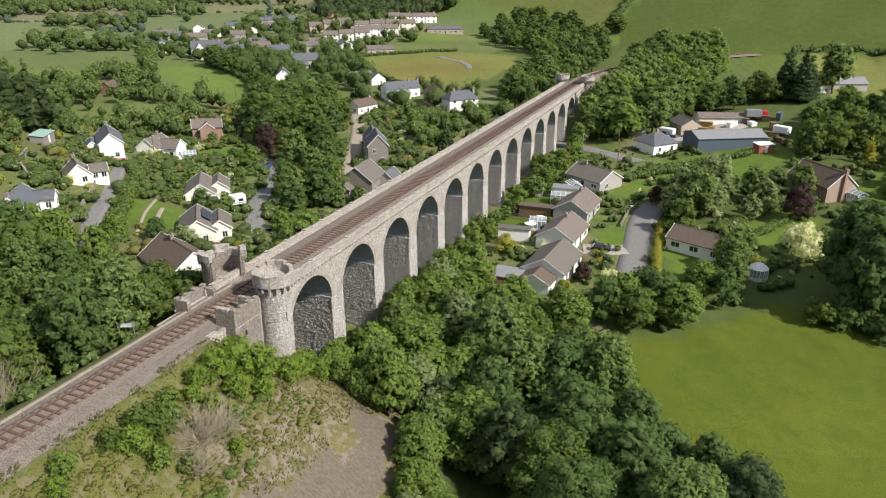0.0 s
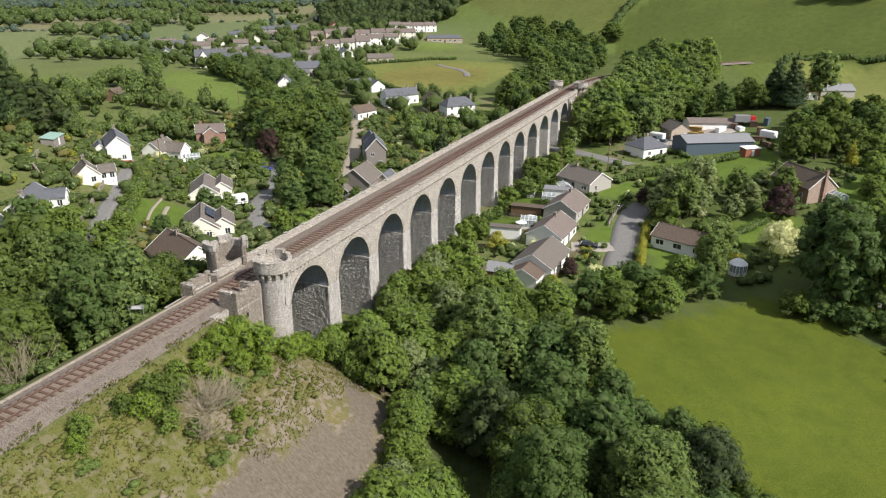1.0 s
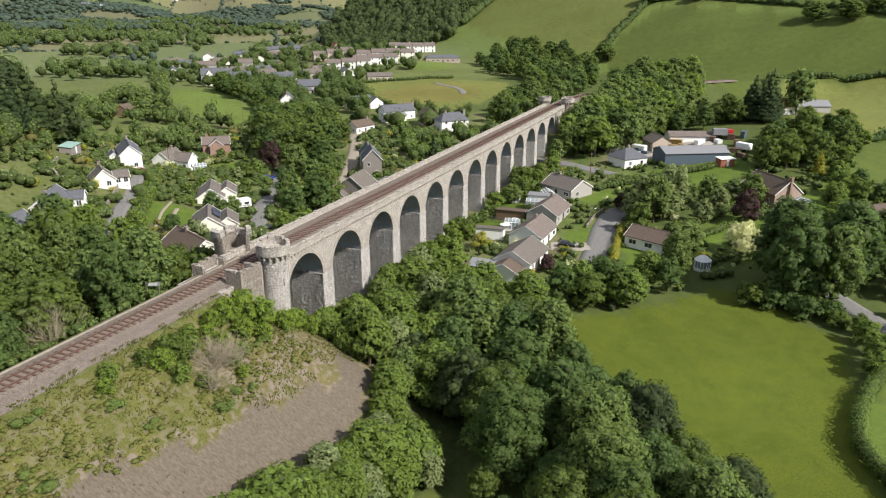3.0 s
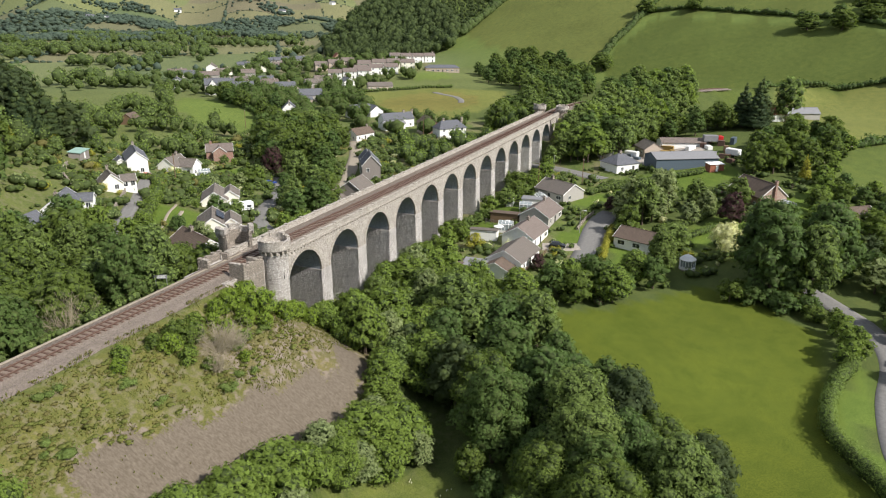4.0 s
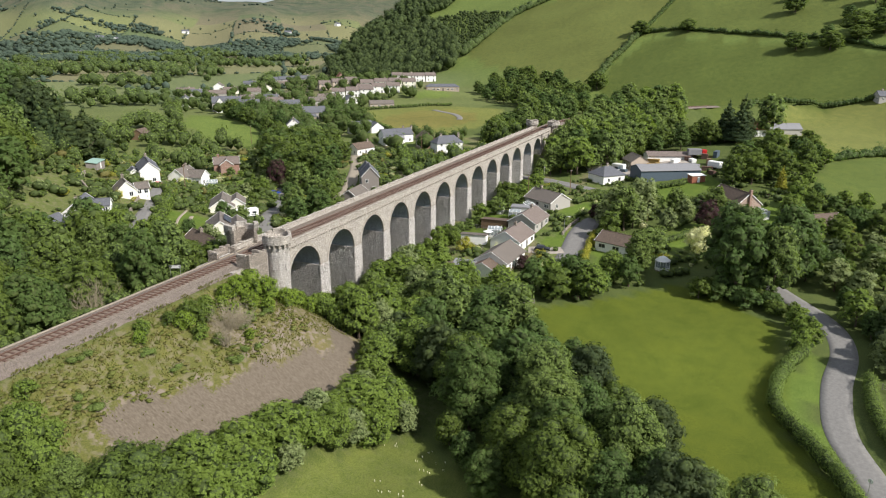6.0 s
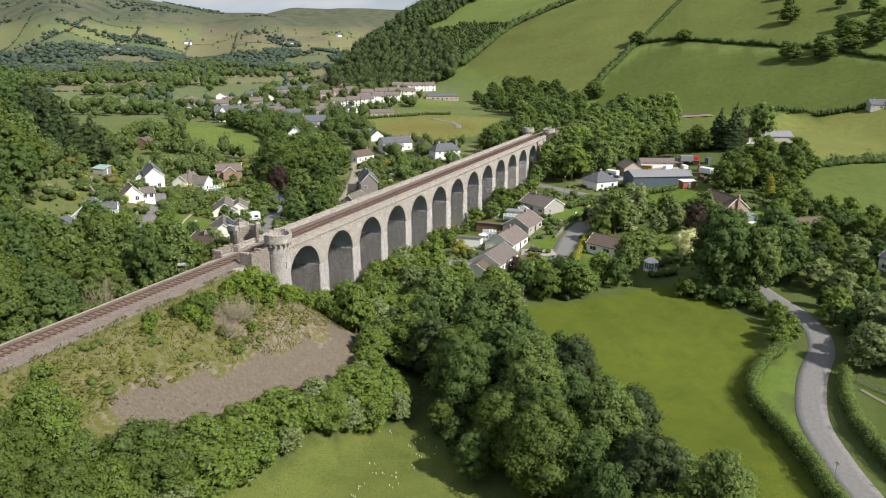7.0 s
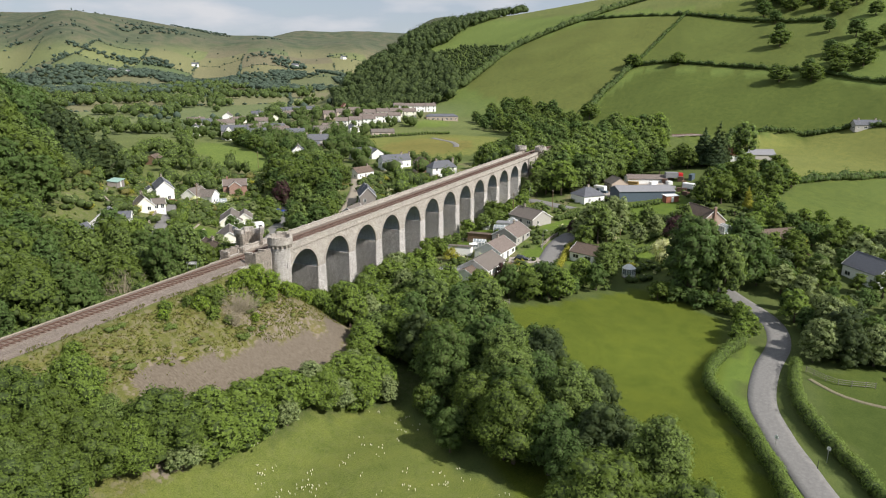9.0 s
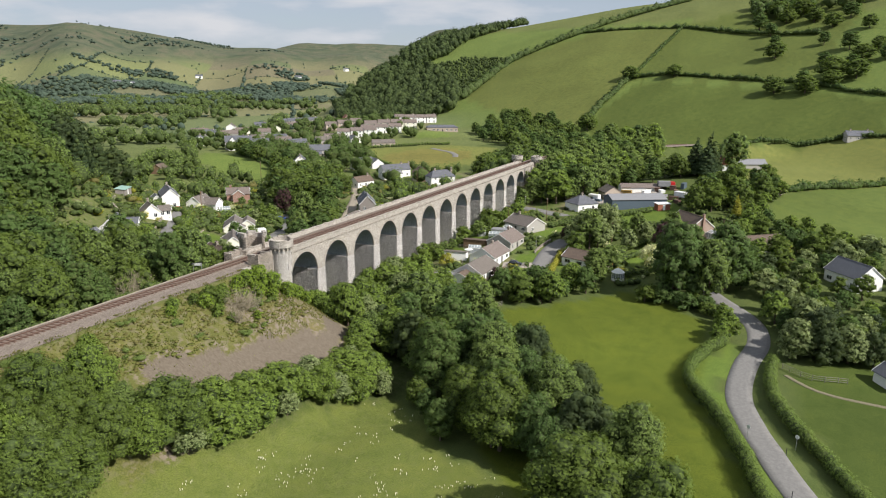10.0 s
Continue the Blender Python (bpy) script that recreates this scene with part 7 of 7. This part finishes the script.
# ---------------------------------------------------------------- garden shrubs, too many to count
def scrub(name, label, poly, gap, low, high, seed, leaf, most, per=16, size=0.3, avoid=(), pad=-1.0, clump=-9.0, broad=1.0, low_growth=False):
    rng = np.random.default_rng(seed)
    xs, ys = [p[0] for p in poly], [p[1] for p in poly]
    chunks, n, tries, grid = [], 0, 0, {}
    while n < most and tries < most * 14:
        tries += 1
        x, y = rng.uniform(min(xs), max(xs)), rng.uniform(min(ys), max(ys))
        cell = (int(x // gap), int(y // gap))
        if cell in grid or not inside((x, y), poly) or any(inside((x, y), a) for a in avoid) or not free(x, y, pad) or noise.noise((x * 0.22, y * 0.22, seed)) < clump:
            continue
        grid[cell], n = 1, n + 1
        h, z = rng.uniform(low, high), lift(x, y)
        w = h * rng.uniform(0.5, 0.95) * broad
        lobes = [(x, y, z + h * 0.4, w * 0.6, w * 0.6, h * 0.5), (x + rng.normal() * w * 0.4, y + rng.normal() * w * 0.4, z + h * 0.35, w * 0.5, w * 0.5, h * 0.4)]
        chunks.append(leaf_cloud(rng, lobes, per, size * (0.6 + 0.3 * h)))
    if chunks:
        tagged(new(name, leaf_mesh(name, chunks, leaf, leaf if leaf in (LEAF_GOLD, LEAF_PALE, GRASS_TUFT, GRASS_GREEN) or low_growth else LEAF_CORE_SHADE)), label, "shrubs", kind="stuff")


WEST_GARDENS = ((-6, 50), (12, 15), (60, 16), (84, 24), (128, 30), (190, 46), (196, 124), (160, 140), (130, 150), (60, 128), (30, 98), (4, 80))
EAST_GARDENS = ((36, -6), (66, -3), (134, -6), (150, -24), (164, -60), (190, -96), (120, -126), (100, -96), (62, -60), (40, -44), (32, -28))
for k, (leaf, n) in enumerate(((LEAF[0], 520), (LEAF[1], 520), (LEAF[3], 520), (LEAF[4], 260), (LEAF_GOLD, 50), (LEAF_PALE, 60), (LEAF_COPPER, 24), (GRASS_TUFT, 130))):
    scrub("garden_shrubs", "mixed garden shrubs on the west bank", WEST_GARDENS, 1.7 + (k > 3), 0.6, 3.2, 70 + k, leaf, n, 20, 0.27, avoid=FIELDS + GARDEN_LAWNS, clump=-0.02 if k < 4 else -9.0, broad=1.55)
for k, (leaf, n) in enumerate(((LEAF[0], 200), (LEAF[1], 200), (LEAF[3], 220), (LEAF[4], 100), (LEAF_GOLD, 20), (LEAF_PALE, 20), (LEAF_COPPER, 12))):
    scrub("garden_shrubs", "mixed garden shrubs beside the bungalows", EAST_GARDENS, 1.8 + (k > 3), 0.5, 2.5, 90 + k, leaf, n, 20, 0.27, avoid=FIELDS + GARDEN_LAWNS, clump=-0.02 if k < 4 else -9.0, broad=1.45)
BANK = ((-110, -0.4), (-8, -0.4), (-4, -6), (-14, -12.5), (-24, -12.5), (-40, -10.5), (-54, -9), (-110, -16))
scrub("bank_scrub", "low green brambles on the railway bank", BANK, 1.2, 0.5, 1.2, 66, LEAF[1], 60, 90, 0.15, clump=0.2, broad=2.0, low_growth=True)
scrub("bank_bracken", "olive bracken and tall grass on the railway bank", BANK, 0.8, 0.12, 0.4, 68, GRASS_GREEN, 620, 34, 0.13, clump=-0.05, broad=3.4)
scrub("bank_straw", "dry yellow grass on the railway bank", BANK, 0.8, 0.12, 0.36, 69, GRASS_TUFT, 420, 30, 0.13, clump=-0.05, broad=3.2)
scrub("verge_scrub", "low growth along the railway edge", ((-120, 9.5), (-14, 9.5), (-14, 14), (-120, 14)), 1.3, 0.5, 1.8, 67, LEAF[1], 220)


# ---------------------------------------------------------------- small things
def signboard(x, y, z, yaw):
    t = empty("trackside_sign", pose(x, y, z, 0, 0, yaw), "pale grey trackside notice board on two posts among bushes", "sign")
    part("board", boxes((-0.95, 0.95, -0.03, 0.03, 1.75, 2.35), bevel=0.01), ROOF_SHEET, t)
    for zz, w in ((2.2, 0.75), (2.05, 0.6), (1.9, 0.7)):
        part("text_bar", boxes((-w, w, -0.036, -0.031, zz - 0.035, zz + 0.035)), PAINT, t, "white bar of lettering")
    for s in (-0.8, 0.8):
        bm = bmesh.new()
        tube(bm, [(s, 0.07, -0.6), (s, 0.07, 2.3)], 0.05, 0.05, 6)
        part("post", bm, METAL, t)


signboard(-17.6, 10.5, 18.2, -62)


def road_sign(x, y, yaw):
    t = empty("road_sign", pose(x, y, lift(x, y), 0, 0, yaw), "round white road sign on a thin grey post", "sign", "road signs")
    bm = bmesh.new()
    tube(bm, [(0, 0, -0.3), (0, 0, 2.5)], 0.04, 0.04, 6)
    part("post", bm, METAL, t)
    bm = bmesh.new()
    tube(bm, [(0, -0.05, 2.3), (0, -0.03, 2.3)], 0.33, 0.33, 18)
    part("disc", bm, PAINT, t)


road_sign(-9.0, -93.2, 60)
road_sign(-9.5, -100.2, 60)


def pole(x, y, h, label="slim wooden utility pole"):
    t = empty("utility_pole", pose(x, y, lift(x, y), 0, 0, 25), label, "utility pole")
    bm = bmesh.new()
    tube(bm, [(0, 0, -0.5), (0, 0, h)], 0.13, 0.09, 7)
    part("shaft", bm, TIMBER, t)
    part("crossarm", boxes((-0.9, 0.9, -0.06, 0.06, h - 0.55, h - 0.4)), TIMBER, t)
    for s in (-0.8, 0, 0.8):
        bm = bmesh.new()
        tube(bm, [(s, 0, h - 0.4), (s, 0, h - 0.2)], 0.05, 0.04, 6)
        part("insulator", bm, PAINT, t)


for x, y in ((181, 150), (118, -10), (126, -22), (104, -50), (64, 84), (186, 60)):
    pole(x, y, 8.5)


def street_lamp(x, y, yaw):
    t = empty("street_lamp", pose(x, y, lift(x, y), 0, 0, yaw), "slim grey street lamp beside the road", "street lamp")
    bm = bmesh.new()
    tube(bm, [(0, 0, -0.4), (0, 0, 5.6), (0.3, 0, 6.0), (1.0, 0, 6.1)], 0.08, 0.04, 7)
    part("column", bm, METAL, t)
    part("lantern", boxes((0.9, 1.5, -0.13, 0.13, 6.02, 6.18), bevel=0.04), PAINT, t)


street_lamp(141, -9, 200)
street_lamp(82, -31.0, 260)


def fence(label, points, h=1.15, rails=3, material=None, gap=1.9):
    material = material or TIMBER
    t = empty("fence", pose(0, 0, 0), label, "fence")
    line = resample(points, gap)
    for p in line:
        z = lift(p.x, p.y)
        part("post", boxes((p.x - 0.05, p.x + 0.05, p.y - 0.05, p.y + 0.05, z - 0.3, z + h)), material, t)
    for k in range(rails):
        for p, q in zip(line, line[1:]):
            d = h * (k + 0.8) / rails
            bm = bmesh.new()
            tube(bm, [(p.x, p.y, lift(p.x, p.y) + d), (q.x, q.y, lift(q.x, q.y) + d)], 0.045, 0.045, 4)
            part("rail", bm, material, t)


def garden_wall(label, points, h=0.9, thick=0.45, seed=1):
    """A dry stone wall: one body with rough stones along its top and faces."""
    rng = np.random.default_rng(seed)
    line = resample(points, 1.2)
    t = empty("garden_wall", pose(*line[0], lift(*line[0])), label, "wall")
    bm = bmesh.new()
    for p, q in zip(line, line[1:]):
        d = (q - p).normalized()
        s = Vector((-d.y, d.x)) * thick / 2
        z0, z1 = lift(p.x, p.y) - t.location.z, lift(q.x, q.y) - t.location.z
        a, b = p - line[0], q - line[0]
        v = [bm.verts.new((w.x, w.y, z)) for w, z in ((a - s, z0 - 0.5), (b - s, z1 - 0.5), (b + s, z1 - 0.5), (a + s, z0 - 0.5), (a - s * 0.8, z0 + h), (b - s * 0.8, z1 + h), (b + s * 0.8, z1 + h), (a + s * 0.8, z0 + h))]
        for f in ((3, 2, 1, 0), (4, 5, 6, 7), (0, 1, 5, 4), (1, 2, 6, 5), (2, 3, 7, 6), (3, 0, 4, 7)):
            bm.faces.new([v[i] for i in f])
    part("wall_body", bm, OLD_STONE, t)
    for p, q in zip(line, line[1:]):
        for k in range(3):
            w = p.lerp(q, (k + 0.5) / 3) - line[0]
            r = rng.uniform(0.14, 0.22)
            c = boxes((-r, r, -thick * 0.5, thick * 0.5, -0.05, rng.uniform(0.1, 0.2)), bevel=0.04)
            stone = part("cope_stone", c, OLD_STONE, t)
            stone.location = (w.x, w.y, lift(w.x + line[0].x, w.y + line[0].y) - t.location.z + h)
            stone.rotation_euler.z = math.atan2((q - p).y, (q - p).x) + rng.uniform(-0.2, 0.2)


garden_wall("rough grey stone wall on the hillside garden", ((26, 79), (29, 85), (32, 90), (38, 95)), 1.2, 0.5, 1)
garden_wall("low stone wall beside the cottage lane", ((17.5, 60.5), (27, 67.5), (38, 76)), 0.9, 0.45, 2)
garden_wall("stepped stone wall below the white cottage", ((67, 83), (72, 87), (76, 90)), 1.2, 0.5, 3)
garden_wall("grey stone wall along the pasture edge", ((150, -91), (164, -92), (178, -96), (192, -103)), 1.1, 0.5, 4)
garden_wall("low stone wall round a bungalow garden", ((84, -30), (92, -30.2), (99, -31.5)), 0.7, 0.35, 5)
fence("grey timber fence between bungalow gardens", ((64, -14), (66, -9), (67, -4)), 1.5, 4, SILVER_WOOD)
fence("grey timber fence between bungalow gardens", ((80, -13), (81, -8), (82, -4)), 1.5, 4, SILVER_WOOD)
fence("grey timber fence between bungalow gardens", ((96, -13), (97, -8), (98, -4)), 1.5, 4, SILVER_WOOD)
fence("white painted rail beside the caravan drive", ((47.5, 47), (50, 49.5), (53, 52)), 1.0, 2, PAINT)
fence("pale wooden rail fence at the field corner", ((31, -28), (33, -33), (36, -36)), material=SILVER_WOOD)
fence("weathered field gate and rails by the lane", ((23, -99), (19, -104), (20, -110)), material=SILVER_WOOD)
fence("wooden garden fence beside a bungalow", ((50, -24.5), (58, -26.5), (66, -26.5)), material=TIMBER)


def marker(x, y):
    t = empty("marker_post", pose(x, y, lift(x, y)), "slim black marker post at the road edge", "post", "verge posts")
    bm = bmesh.new()
    tube(bm, [(0, 0, -0.3), (0, 0, 1.3)], 0.06, 0.05, 6)
    part("shaft", bm, DARK_PAINT, t)


for x, y in ((-24, -99.2), (-12, -98.8)):
    marker(x, y)


def parasol(x, y):
    t = empty("parasol", pose(x, y, lift(x, y)), "open white garden parasol on a lawn", "parasol", "garden parasols")
    bm = bmesh.new()
    tube(bm, [(0, 0, -0.1), (0, 0, 2.3)], 0.03, 0.03, 6)
    part("pole", bm, METAL, t)
    bm = bmesh.new()
    lathe(bm, [(1.4, 1.95), (0.7, 2.2), (0.03, 2.4)], 10)
    part("canopy", bm, PAINT, t)


parasol(79.5, -12.5)
parasol(75.0, -11.5)


def blossom():
    """White flower heads strewn over the low meadow."""
    rng = np.random.default_rng(9)
    V, F = [], []
    for k in range(260):
        x, y = rng.uniform(-75, -22), rng.uniform(-62, -24)
        if not inside((x, y), LOW_FIELD) or noise.noise((x * 0.12, y * 0.12, 7.0)) < -0.05:
            continue
        z = lift(x, y)
        for j in range(rng.integers(2, 6)):
            px, py, s = x + rng.normal() * 0.5, y + rng.normal() * 0.5, rng.uniform(0.035, 0.08)
            o = len(V)
            V += [(px - s, py, z + 0.42), (px, py - s, z + 0.47), (px + s, py, z + 0.42), (px, py + s, z + 0.47), (px, py, z + 0.1)]
            F += [(o, o + 1, o + 2, o + 3), (o, o + 4, o + 1), (o + 2, o + 4, o + 3)]
    tagged(new("meadow_flowers", mesh_of("meadow_flowers", V, F, FLOWER)), "white flower heads scattered over the meadow", "flowers", kind="stuff")


blossom()


def rough_grass(material, label, seed):
    """Tufts of grass over the railway bank."""
    rng = np.random.default_rng(seed)
    V, F = [], []
    for k in range(7000):
        x, y = rng.uniform(-95, -4), rng.uniform(-15, 0.5)
        bare = x > -54 and -0.2 - y > slip_edge(x)
        if bare and rng.random() > 0.04 or noise.noise((x * 0.3, y * 0.3, 3.0)) < -0.12:
            continue
        z, h, a = lift(x, y), rng.uniform(0.12, 0.3), rng.uniform(0, 6.28)
        for j in range(3):
            b = a + j * 2.1
            w = rng.uniform(0.04, 0.09)
            o = len(V)
            V += [(x - w * math.sin(b), y + w * math.cos(b), z - 0.05), (x + w * math.sin(b), y - w * math.cos(b), z - 0.05), (x + h * 0.5 * math.cos(b), y + h * 0.5 * math.sin(b), z + h)]
            F.append((o, o + 1, o + 2))
    tagged(new("bank_grass", mesh_of("bank_grass", V, F, material)), label, "grass", kind="stuff")


rough_grass(GRASS_TUFT, "dry tufted grass over the railway bank", 4)
rough_grass(GRASS_GREEN, "green tufted grass over the railway bank", 5)
